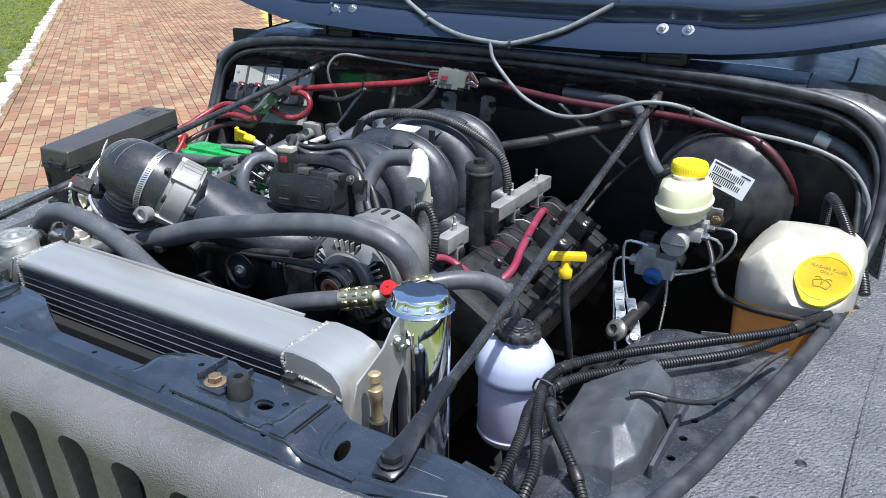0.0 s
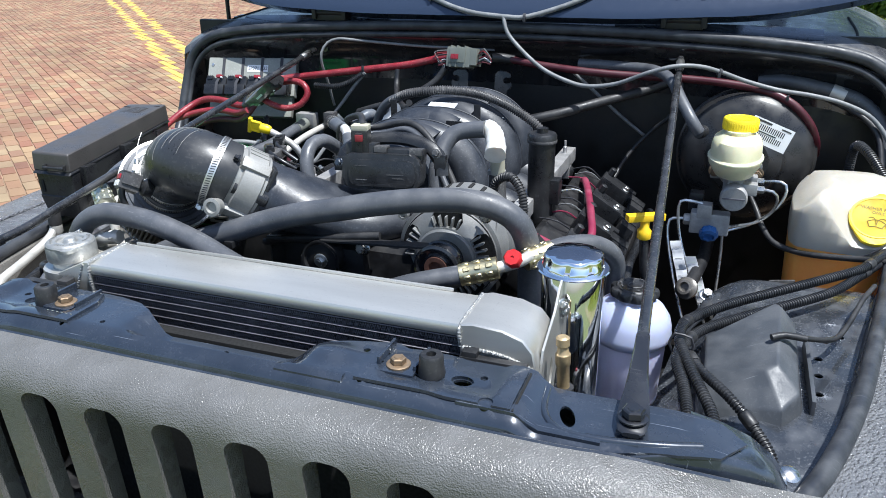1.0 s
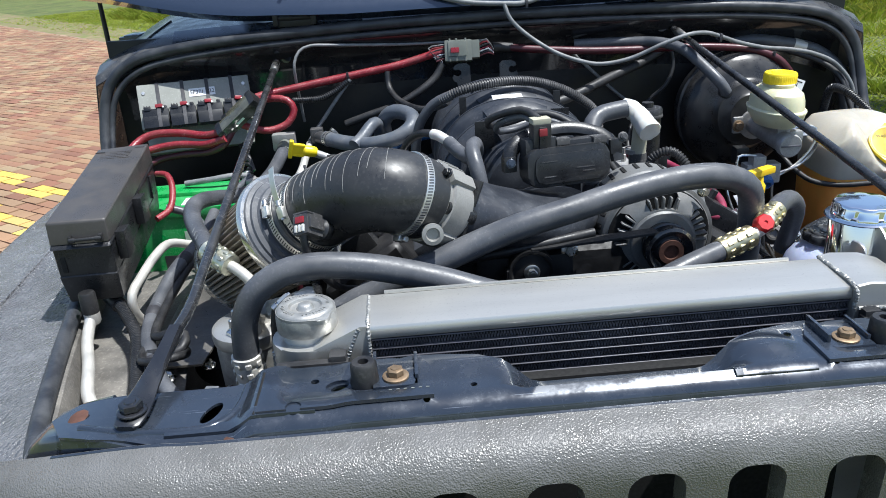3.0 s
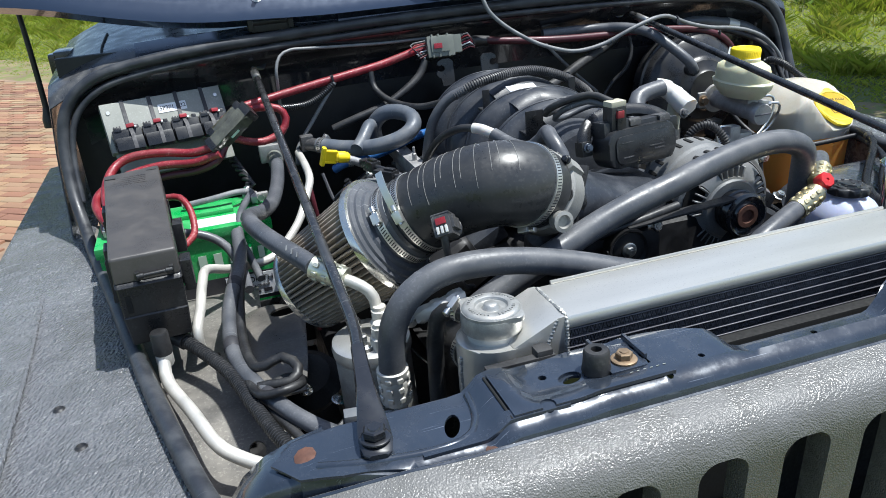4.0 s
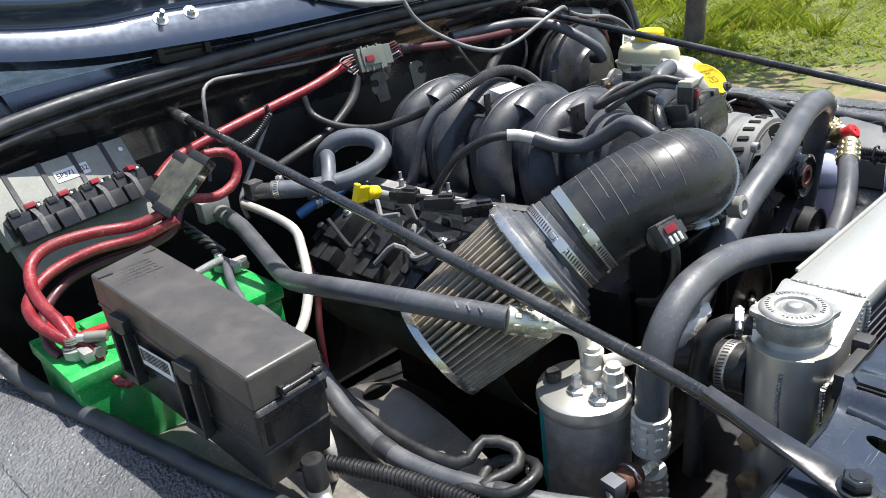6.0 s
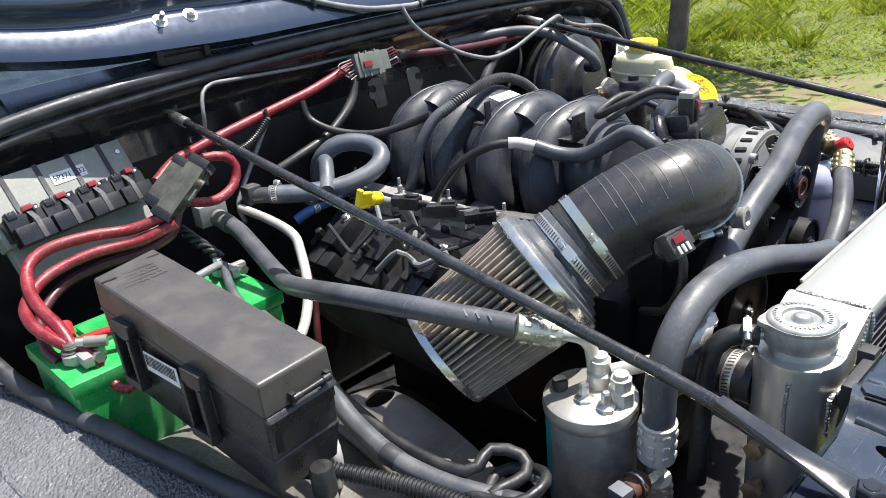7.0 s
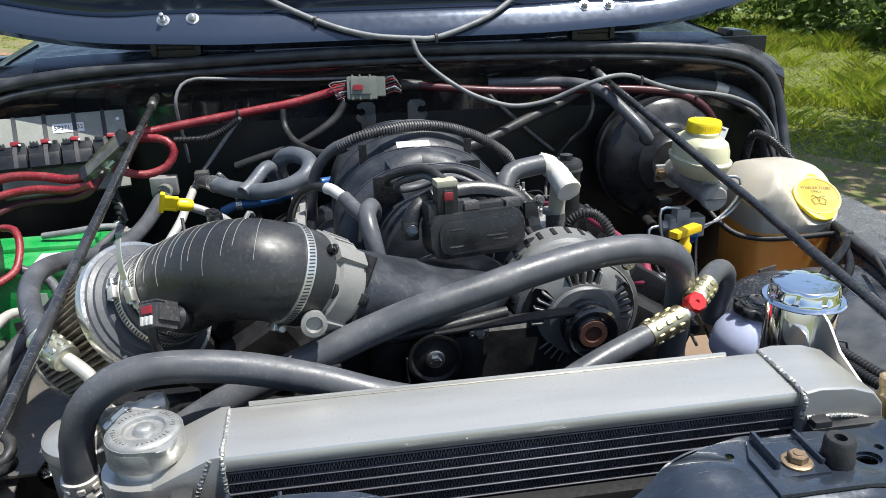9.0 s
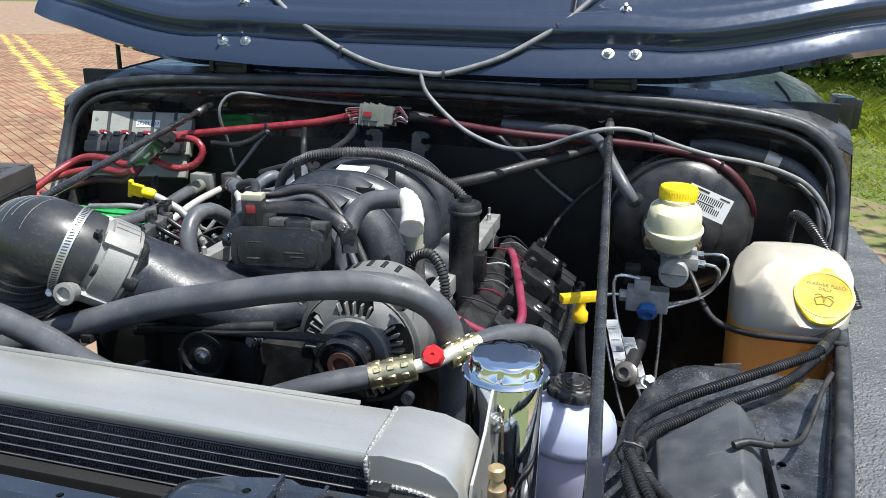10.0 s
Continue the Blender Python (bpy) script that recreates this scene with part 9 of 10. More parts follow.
    cable("thin_red_cable", [(-0.461, 0.935, 1.056), (-0.458, 0.925, 1.02), (-0.455, 0.92, 0.95), (-0.475, 0.90, 0.89), (-0.485, 0.89, 0.82), (-0.49, 0.89, 0.74)], 0.0065, RED_D, "dark red cable behind the filter", group="red cables")
    for x, y, z, r in ((-0.345, 1.158, 1.231, 0.0105), (0.70, 1.148, 1.212, 0.0102)):
        tie = lathe(B(), [(r - 0.0012, -0.0025), (r, -0.0025), (r, 0.0025), (r - 0.0012, 0.0025)], axis((x, y, z), (1, 0.1, 0.15)), 18)
        rbox(tie, (x, y - r, z + 0.006), (0.005, 0.005, 0.012), 0.001)
        solo("cable_tie", tie, INK, "black cable tie on the red cable", "cable tie", "cable ties")


build_red()


def build_harness():
    ob = thing("harness_connector", (-0.07, 1.165, 1.235), "big grey loom connector on the firewall", "connector")
    m = Matrix.Translation((-0.068, 1.165, 1.272)) @ Matrix.Rotation(radians(-6), 4, "Z") @ Matrix.Rotation(radians(-15), 4, "X")
    c = B()
    rbox(c, (-0.006, 0, 0), (0.066, 0.035, 0.050), 0.004, m)

    rbox(c, (-0.008, -0.018, 0.004), (0.044, 0.006, 0.036), 0.002, m)
    rbox(c, (0.034, 0, 0.002), (0.022, 0.034, 0.042), 0.003, m)
    part("shell", c, GREY_CON, ob)
    for dx in (-0.026, -0.010, 0.012):
        part("rib", rbox(B(), (dx, -0.001, 0.001), (0.004, 0.037, 0.054), 0.001, m), GREY_CON, ob)
    part("lock", rbox(B(), (-0.014, -0.0225, 0.0), (0.020, 0.004, 0.012), 0.001, m), RED_CLIP, ob, "faded red lock")
    rnd = random.Random(3)
    for k in range(7):
        dz, dy = -0.016 + 0.0055 * k, -0.01 + 0.004 * (k % 4)
        cl = (RED_D, INK, LABEL_W, PINK, INK, RED, GREY_WIRE)[k]
        part("wire", tube(B(), [m @ Vector((0.045, dy, dz)), m @ Vector((0.062 + 0.01 * rnd.random(), dy - 0.012, dz + 0.006)), m @ Vector((0.078, dy * 0.5, dz * 0.4 - 0.006))], 0.0017, 6), cl, ob)
        part("wire", tube(B(), [m @ Vector((-0.038, dy, dz)), m @ Vector((-0.060 - 0.003 * k, dy - 0.006, dz - 0.008)), Vector((-0.119 + 0.002 * (k % 3), 1.157 + 0.002 * (k % 2), 1.252)), Vector((-0.124, 1.155, 1.234))], 0.0017, 6), cl, ob)
    for x in (-0.069, 0.042):
        h = B()
        out = [(-0.020, -0.035), (0.012, -0.035), (0.013, -0.014), (0.021, -0.013), (0.025, -0.004), (0.021, 0.004), (0.016, 0.000), (0.008, -0.002), (0.001, 0.004), (0.002, 0.012), (0.009, 0.017), (0.016, 0.013), (0.022, 0.017), (0.019, 0.025), (0.008, 0.030), (-0.012, 0.030), (-0.020, 0.022)]
        if x < 0:
            out = [(-u, v) for u, v in out[::-1]]
        prism(h, out, 0.005, Matrix.Translation((x, 1.15, 1.215)) @ Matrix.Rotation(radians(80), 4, "X"), 0.001, 1)
        solo("hook_bracket", h, PLASTIC_C, "dull black hooked bracket behind the intake", "bracket", "hooked brackets")
    tp = tube(B(), [(0.005, 1.17, 1.274), (0.03, 1.185, 1.272), (0.06, 1.19, 1.268)], 0.0125, 14)
    solo("loom_tape", tp, RUBBER_D, "black taped loom beside the connector", "wiring loom")


build_harness()


def build_looms():
    # Y loom hanging from the hood
    y = thing("hood_loom", (0.04, 1.19, 1.36), "grey Y-shaped wiring loom hanging from the hood", "wiring loom")
    part("left_branch", tube(B(), [(-0.43, 1.325, 1.58), (-0.367, 1.282, 1.524), (-0.273, 1.237, 1.467), (-0.148, 1.190, 1.411), (-0.051, 1.168, 1.384), (0.039, 1.160, 1.375)], 0.0062, 10), GREY_WIRE, y)
    part("right_branch", tube(B(), [(0.039, 1.160, 1.375), (0.097, 1.161, 1.376), (0.206, 1.188, 1.409), (0.275, 1.218, 1.446), (0.332, 1.247, 1.483), (0.387, 1.284, 1.531), (0.44, 1.33, 1.59)], 0.0060, 10), GREY_WIRE, y)
    part("tail", tube(B(), [(0.039, 1.158, 1.374), (0.052, 1.148, 1.34), (0.09, 1.138, 1.302), (0.15, 1.115, 1.262), (0.21, 1.106, 1.238), (0.262, 1.102, 1.228), (0.33, 1.095, 1.238), (0.40, 1.08, 1.268), (0.46, 1.078, 1.286), (0.51, 1.10, 1.284), (0.555, 1.125, 1.270), (0.61, 1.14, 1.25), (0.68, 1.15, 1.232), (0.75, 1.16, 1.222), (0.82, 1.17, 1.205), (0.88, 1.17, 1.175), (0.92, 1.155, 1.12), (0.925, 1.14, 1.05)], 0.0050, 10), GREY_WIRE, y)
    for at, w in (((-0.165, 1.196, 1.418), (1, -0.4, -0.6)), ((0.330, 1.246, 1.482), (1, 0.5, 0.8)), ((0.092, 1.161, 1.376), (1, 0.1, 0.1)), ((0.552, 1.123, 1.270), (1, 0.5, -0.3))):
        c = lathe(B(), [(0.0062, -0.003), (0.0085, -0.003), (0.0085, 0.003), (0.0062, 0.003)], axis(at, w), 14)
        rbox(c, Vector(at) + Vector((0, -0.008, -0.006)), (0.006, 0.006, 0.012), 0.001)
        part("clip", c, INK, y)
    cable("black_loom", [(0.36, 1.262, 1.503), (0.362, 1.285, 1.54), (0.365, 1.31, 1.575)], 0.005, RUBBER_D, "short black loom up the hood", "wiring loom")
    # hooked heater pipe on the firewall
    cable("hooked_pipe", [(-0.468, 1.205, 1.12), (-0.47, 1.18, 1.19), (-0.47, 1.155, 1.24), (-0.468, 1.152, 1.272), (-0.455, 1.165, 1.297), (-0.428, 1.176, 1.307), (-0.38, 1.185, 1.304), (-0.30, 1.195, 1.298), (-0.20, 1.203, 1.292), (-0.10, 1.208, 1.290), (0.0, 1.215, 1.288)], 0.0036, GREY_WIRE, "thin grey hooked wire on the firewall", "wire")
    cable("grey_wire", [(-0.34, 1.15, 1.225), (-0.37, 1.145, 1.19), (-0.41, 1.14, 1.14), (-0.45, 1.13, 1.09), (-0.46, 1.10, 1.06)], 0.0046, GREY_WIRE, "thin grey wire down to the heater fitting", "wire")
    cable("grey_wire", [(0.21, 1.19, 1.245), (0.27, 1.21, 1.19), (0.33, 1.225, 1.135), (0.39, 1.24, 1.086)], 0.0042, GREY_WIRE, "thin grey wire hanging at the firewall", "wire")
    cable("black_loom", [(-0.345, 1.15, 1.222), (-0.38, 1.14, 1.20), (-0.42, 1.13, 1.188), (-0.48, 1.12, 1.19)], 0.0082, PLASTIC, "black corrugated conduit off the red cable", "conduit", ridge=0.0052, depth=0.2)
    cable("black_loom", [(-0.115, 1.16, 1.245), (-0.135, 1.15, 1.215), (-0.17, 1.14, 1.19), (-0.23, 1.13, 1.16), (-0.30, 1.13, 1.14), (-0.36, 1.14, 1.12)], 0.0095, RUBBER_D, "black wrapped loom under the connector", "wiring loom")
    cable("black_loom", [(-0.25, 1.165, 1.235), (-0.248, 1.15, 1.20), (-0.225, 1.10, 1.175), (-0.18, 1.04, 1.165), (-0.14, 0.98, 1.18), (-0.12, 0.93, 1.2)], 0.0075, RUBBER_D, "black loom dropping to the intake", "wiring loom")
    # ribbed conduit over the intake
    cable("intake_conduit", [(-0.20, 0.93, 1.06), (-0.198, 0.91, 1.11), (-0.185, 0.895, 1.165), (-0.155, 0.885, 1.205), (-0.118, 0.872, 1.224)], 0.0105, RUBBER, "grey hose rising to the intake conduit", "hose")
    cable("intake_conduit", [(-0.14, 0.878, 1.213), (-0.10, 0.868, 1.232), (-0.05, 0.872, 1.241), (0.0, 0.884, 1.243), (0.06, 0.895, 1.236), (0.12, 0.905, 1.215), (0.17, 0.915, 1.185), (0.198, 0.922, 1.158), (0.21, 0.925, 1.12), (0.213, 0.925, 1.08)], 0.0105, PLASTIC_G, "dark ribbed conduit arching over the intake", "conduit", ridge=0.0052, depth=0.2)
    # pcv hose with white corrugated joint
    p = thing("pcv_hose", (0.16, 0.60, 1.15), "black breather hose with a white plastic elbow", "hose")
    part("hose", tube(B(), [(0.10, 0.53, 1.12), (0.098, 0.545, 1.17), (0.103, 0.57, 1.205), (0.118, 0.588, 1.224), (0.145, 0.594, 1.230), (0.172, 0.596, 1.233)], 0.0155, 16), RUBBER, p)
    w = tube(B(), [(0.170, 0.612, 1.232), (0.182, 0.604, 1.229), (0.193, 0.590, 1.219), (0.200, 0.572, 1.206), (0.204, 0.556, 1.197)], 0.0155, 18, 0.005, r_end=0.0195)
    rnd = random.Random(6)
    for v in w.verts:
        v.co += Vector((rnd.gauss(0, 1), rnd.gauss(0, 1), rnd.gauss(0, 1))) * 0.0008
    part("elbow", w, WHITE_N, p, "milky white plastic elbow on the hose", 50)
    part("lower_pipe", tube(B(), [(0.197, 0.588, 1.205), (0.197, 0.596, 1.165), (0.196, 0.597, 1.135)], 0.0135, 16), BEIGE, p, "cloudy beige lower pipe")
    part("lower_hose", tube(B(), [(0.196, 0.599, 1.150), (0.198, 0.595, 1.11), (0.21, 0.575, 1.07)], 0.0160, 16), PLASTIC_G, p)
    part("hose_ring", lathe(B(), [(0.0157, -0.004), (0.0172, -0.004), (0.0172, 0.004), (0.0157, 0.004)], axis((0.193, 0.603, 1.152), (0, 0.05, 1)), 20), ALU_T, p)
    # firewall runs behind the booster
    cable("firewall_hose", [(0.04, 1.07, 1.10), (0.12, 1.075, 1.14), (0.20, 1.10, 1.16), (0.30, 1.16, 1.185), (0.40, 1.21, 1.21), (0.46, 1.235, 1.235)], 0.012, RUBBER_D, "black hose from intake to firewall", "hose")
    cable("firewall_hose", [(0.64, 1.25, 1.235), (0.70, 1.238, 1.238), (0.80, 1.235, 1.220), (0.86, 1.225, 1.200), (0.905, 1.20, 1.155), (0.915, 1.17, 1.09), (0.92, 1.15, 1.02)], 0.0155, RUBBER, "fat grey-black hose along the firewall corner", "hose")
    cable("firewall_hose", [(0.66, 1.24, 1.225), (0.76, 1.235, 1.212), (0.85, 1.20, 1.18), (0.895, 1.17, 1.14), (0.91, 1.12, 1.06)], 0.007, RUBBER_D, "thin black hose along the firewall corner", "hose")
    tp = tube(B(), [(0.795, 1.236, 1.2215), (0.825, 1.232, 1.212)], 0.0165, 16)
    solo("foil_tape", tp, ALU_P, "silver tape on the firewall hose", "tape")
    cable("thin_loom", [(0.20, 1.22, 1.285), (0.27, 1.215, 1.302), (0.34, 1.215, 1.298), (0.40, 1.22, 1.305), (0.44, 1.22, 1.29)], 0.004, RUBBER_D, "twisted thin black wires on the firewall", "wire")
    cable("thin_loom", [(0.22, 1.222, 1.278), (0.29, 1.218, 1.295), (0.36, 1.218, 1.305), (0.43, 1.222, 1.295)], 0.0035, RUBBER_D, "twisted thin black wires on the firewall", "wire")
    cable("thin_loom", [(0.46, 1.22, 1.26), (0.47, 1.20, 1.2), (0.45, 1.19, 1.15), (0.41, 1.2, 1.11), (0.36, 1.18, 1.05), (0.33, 1.1, 0.99)], 0.005, RUBBER_D, "thin dark wire looping beside the rod", "wire")
    cable("grey_lead", [(-0.58, 0.985, 1.052), (-0.61, 0.96, 1.062), (-0.66, 0.955, 1.058), (-0.72, 0.965, 1.05)], 0.0065, GREY_WIRE, "grey lead across the battery top", "cable")
    cable("black_lead", [(-0.578, 0.98, 1.05), (-0.60, 0.93, 1.04), (-0.615, 0.88, 1.03), (-0.62, 0.82, 1.01), (-0.61, 0.76, 0.99), (-0.60, 0.70, 0.97)], 0.0075, RUBBER, "grey-black battery lead over the tray", "cable")
    cable("black_lead", [(-0.72, 0.80, 1.05), (-0.68, 0.80, 1.035), (-0.65, 0.78, 1.015), (-0.63, 0.72, 0.99), (-0.625, 0.65, 0.975)], 0.0085, RUBBER, "grey-black lead from the fuse box", "cable")
    # refrigerant line with red cap
    a = thing("refrigerant_line", (0.26, 0.31, 1.05), "black refrigerant hose with gold crimps and a red service cap", "hose")
    part("hose", tube(B(), [(0.06, 0.245, 1.02), (0.10, 0.25, 1.045), (0.16, 0.268, 1.066), (0.235, 0.297, 1.080)], 0.0155, 16), RUBBER, a)
    crimp([(0.228, 0.295, 1.078), (0.284, 0.314, 1.091)], 0.0175, GOLD, a)
    part("pipe", tube(B(), [(0.28, 0.313, 1.09), (0.31, 0.325, 1.098), (0.325, 0.345, 1.104)], 0.009, 14), ALU_P, a)
    cp = lathe(B(), [(0.012, 0), (0.0145, 0.002), (0.0145, 0.018), (0.012, 0.021), (0.003, 0.021), (0.002, 0.019), (0, 0.019)], axis((0.305, 0.330, 1.098), (0.0, -0.7, 0.55)), 8)
    part("service_cap", cp, RED_CAP, a, "bright red service cap")
    crimp([(0.316, 0.345, 1.094), (0.352, 0.378, 1.104)], 0.0165, GOLD, a)
    part("hose_end", tube(B(), [(0.346, 0.373, 1.103), (0.375, 0.408, 1.104), (0.41, 0.445, 1.094), (0.437, 0.475, 1.06), (0.435, 0.50, 0.98)], 0.0155, 16), RUBBER, a)
    # injector leads on the right bank
    rnd = random.Random(9)
    for k in range(9):
        x, yy = 0.27 + 0.02 * rnd.random(), 0.68 + 0.045 * k
        pts = [(x - 0.02, yy, 1.04 + 0.01 * rnd.random()), (x + 0.02, yy - 0.02, 1.045 + 0.015 * rnd.random()), (x + 0.05, yy + 0.02, 1.01), (x + 0.04, yy + 0.05, 0.99)]
        cable("injector_lead", pts, 0.0016, (INK, PINK, GREY_WIRE, INK, WHITE_N)[k % 5], "thin injector wire beside the fuel rail", "wire", "injector leads", 6)


build_looms()


# ---- ground, road, grass and far foliage ----
def island_mat(name, cols, rough, bump=0.0, rand_object=False, scale=30.0, trans=0.0, patch=1.1):
    m = mat(name, cols[0], rough, var=0.25, vscale=scale, grain=scale * 12, bump=bump)
    nt = m.node_tree
    n, lk = nt.nodes, nt.links
    b = n["Principled BSDF"]
    src = n.new("ShaderNodeObjectInfo").outputs["Random"] if rand_object else n.new("ShaderNodeNewGeometry").outputs["Random Per Island"]
    cr = n.new("ShaderNodeValToRGB")
    el = cr.color_ramp.elements
    el[0].color, el[1].color = (*cols[0], 1), (*cols[-1], 1)
    for i, c in enumerate(cols[1:-1], 1):
        el.new(i / (len(cols) - 1)).color = (*c, 1)
    lk.new(src, cr.inputs[0])
    mx = n.new("ShaderNodeMix")
    mx.data_type, mx.blend_type = "RGBA", "MULTIPLY"
    mx.inputs[0].default_value = 0.55
    tc = n.new("ShaderNodeTexCoord")
    nz = n.new("ShaderNodeTexNoise")
    nz.inputs["Scale"].default_value, nz.inputs["Detail"].default_value = patch, 6
    lk.new(tc.outputs["Object"], nz.inputs["Vector"])
    rm = n.new("ShaderNodeMapRange")
    rm.inputs["From Min"].default_value, rm.inputs["From Max"].default_value = 0.3, 0.65
    rm.inputs["To Min"].default_value, rm.inputs["To Max"].default_value = 0.45, 1.25
    lk.new(nz.outputs[0], rm.inputs[0])
    lk.new(cr.outputs[0], mx.inputs[6])
    lk.new(rm.outputs[0], mx.inputs[7])
    lk.new(mx.outputs[2], b.inputs["Base Color"])
    if trans:
        # thin leaf: light passes through it
        tl = n.new("ShaderNodeBsdfTranslucent")
        ms = n.new("ShaderNodeMixShader")
        ms.inputs[0].default_value = trans
        lk.new(mx.outputs[2], tl.inputs[0])
        lk.new(b.outputs[0], ms.inputs[1])
        lk.new(tl.outputs[0], ms.inputs[2])
        lk.new(ms.outputs[0], n["Material Output"].inputs[0])
    return m


BRICK_COLS = [(0.225, 0.10, 0.06), (0.275, 0.15, 0.083), (0.31, 0.205, 0.11), (0.195, 0.088, 0.055), (0.30, 0.22, 0.125), (0.25, 0.12, 0.07)]
BRICK = island_mat("worn_paving_brick", BRICK_COLS, 0.85, 0.3)
BRICK_O = island_mat("worn_paving_brick_piece", BRICK_COLS, 0.85, 0.3, True)
BRICK_Y = island_mat("brick_with_yellow_paint", [(0.62, 0.42, 0.07), (0.55, 0.36, 0.08), (0.66, 0.47, 0.1), (0.42, 0.27, 0.10)], 0.8, 0.3)
SAND = mat("sandy_joint", (0.25, 0.17, 0.11), 0.95, var=0.35, vscale=3, grain=120, bump=0.2)
SOIL = mat("grassy_soil", (0.085, 0.108, 0.022), 0.95, var=0.4, vscale=1.2, grain=60, bump=0.2, tip=(0.115, 0.12, 0.035), tip_at=0.54)
DRY = mat("dry_verge", (0.19, 0.15, 0.075), 0.95, var=0.3, vscale=2.0, grain=90, bump=0.3, tip=(0.12, 0.15, 0.03), tip_at=0.50)
STONE = mat("pale_kerb_stone", (0.50, 0.46, 0.38), 0.85, var=0.25, vscale=6, grain=120, bump=0.25, rand=0.15)
GRASS = island_mat("grass_blades", [(0.215, 0.285, 0.020), (0.26, 0.33, 0.026), (0.30, 0.36, 0.030), (0.36, 0.35, 0.055), (0.23, 0.30, 0.022)], 0.6, 0, False, 2, 0.55, 1.9)
LEAF = island_mat("leaf_green", [(0.13, 0.22, 0.03), (0.19, 0.29, 0.04), (0.26, 0.36, 0.06), (0.15, 0.24, 0.04)], 0.5, 0, False, 2, 0.45)
BARK = mat("grey_bark", (0.14, 0.11, 0.085), 0.9, var=0.35, vscale=8, grain=40, bump=0.6, bdist=0.01)

A0, ALONG = Vector((-5.8, 3.16, 0)), Vector((-0.8, 0.6, 0)).normalized()
C0, CALONG = Vector((3.0, 3.75, 0)), Vector((-0.62, 0.785, 0)).normalized()
ACROSS = Vector((0.6, 0.8, 0))

gb = B()
lathe(gb, [(0, -0.03), (30, -0.03), (120, -0.03), (900, -0.03), (900, -0.5), (0, -0.5)], Matrix(), 64)
gb.verts.ensure_lookup_table()
solo("ground", gb, SOIL, "grassy ground with bare patches", "ground", kind="structure")

rd = B()
quad = [A0 - ALONG * 5.77, A0 + ALONG * 120, C0 + CALONG * 120, C0 - CALONG * 5.16]
prism(rd, [(q.x, q.y) for q in quad][::-1], 0.058, Matrix.Translation((0, 0, -0.06)))
road = solo("road", rd, SAND, "red-brown brick road with sandy joints", "road", kind="structure")

vg = B()
n90 = Vector((CALONG.y, -CALONG.x, 0))
quad = [C0 - CALONG * 12, C0 + CALONG * 40, C0 + CALONG * 40 + n90 * 1.5, C0 - CALONG * 12 + n90 * 1.05]
prism(vg, [(q.x, q.y) for q in quad], 0.048, Matrix.Translation((0, 0, -0.06)))
solo("verge", vg, DRY, "dry straw-coloured grass verge beside the road", "verge", kind="structure")


def kerbs(p, way, side, n, start, group):
    """A row of rough pale kerb stones."""
    rnd = random.Random(5)
    s = start
    for i in range(n):
        w = 0.30 + 0.30 * rnd.random()
        c = p + way * (s + w / 2) + side * (0.11 + 0.04 * rnd.random())
        bm = rbox(B(), (0, 0, 0.0), (w - 0.10 - 0.06 * rnd.random(), 0.13 + 0.07 * rnd.random(), 0.10), 0.03, Matrix.Translation((c.x, c.y, 0)) @ Matrix.Rotation(math.atan2(way.y, way.x) + 0.30 * (rnd.random() - 0.5), 4, "Z"), 2)
        for v in bm.verts:
            v.co += noise.noise_vector(v.co * 5) * 0.02
        solo("kerb_stone", bm, STONE, "weathered pale kerb stone beside the brick road", "kerb stone", group)
        s += w


kerbs(A0, ALONG, Vector((-0.6, -0.8, 0)), 40, -4, "kerb stones along the road")


def grass_patch(name, n, pick, h0, h1, label, seed, lean=4.0):
    rnd = random.Random(seed)
    v, f = [], []
    while len(f) < n:
        q = pick(rnd)
        if q is None:
            continue
        x, y = q
        h = (h0 + (h1 - h0) * rnd.random()) * (0.6 + 0.8 * max(0.0, noise.noise(Vector((x * 0.8, y * 0.8, 3)))) + 0.2)
        a, w = rnd.random() * 6.283, 0.006 + 0.006 * rnd.random()
        dx, dy = math.cos(a) * w, math.sin(a) * w
        bx, by = (rnd.random() - 0.5) * h * lean, (rnd.random() - 0.5) * h * lean
        k = len(v)
        v += [(x - dx, y - dy, -0.03), (x + dx, y + dy, -0.03), (x + dx * 0.5 + bx * 0.4, y + dy * 0.5 + by * 0.4, h * 0.6 - 0.03), (x + bx, y + by, h - 0.03)]
        f += [(k, k + 1, k + 2), (k, k + 2, k + 3)]
    me = bpy.data.meshes.new(name)
    me.from_pydata(v, [], f)
    me.materials.append(GRASS)
    ob = new(name, me)
    return tagged(ob, label, "grass", kind="stuff")


def right_side(rnd):
    u, w = rnd.random() * 34 - 10, rnd.random() ** 1.7 * 24
    if w < 1.3 and rnd.random() > 0.10 + 0.75 * max(0.0, w - 0.35):
        return None
    q = C0 + CALONG * u + n90 * (0.35 + w)
    return q.x, q.y


def left_side(rnd):
    u, w = rnd.random() * 26 - 3, rnd.random() ** 1.5 * 10
    q = A0 + ALONG * u - ACROSS * (0.02 + w)
    return q.x, q.y


def tufts(rnd):
    u, w = rnd.random() * 30 - 9, 2.2 + rnd.random() ** 1.2 * 9
    if noise.noise(Vector((u * 1.3, w * 1.3, 7))) < 0.12:
        return None
    q = C0 + CALONG * u + n90 * w
    return q.x, q.y


grass_patch("grass", 560000, right_side, 0.02, 0.06, "sunlit yellow-green grass with dry patches", 3)
grass_patch("weeds", 110000, tufts, 0.07, 0.24, "taller tufts of sunlit weeds in the lawn", 6, 2.6)
grass_patch("grass", 60000, left_side, 0.025, 0.07, "green grass strip beside the kerb", 4)


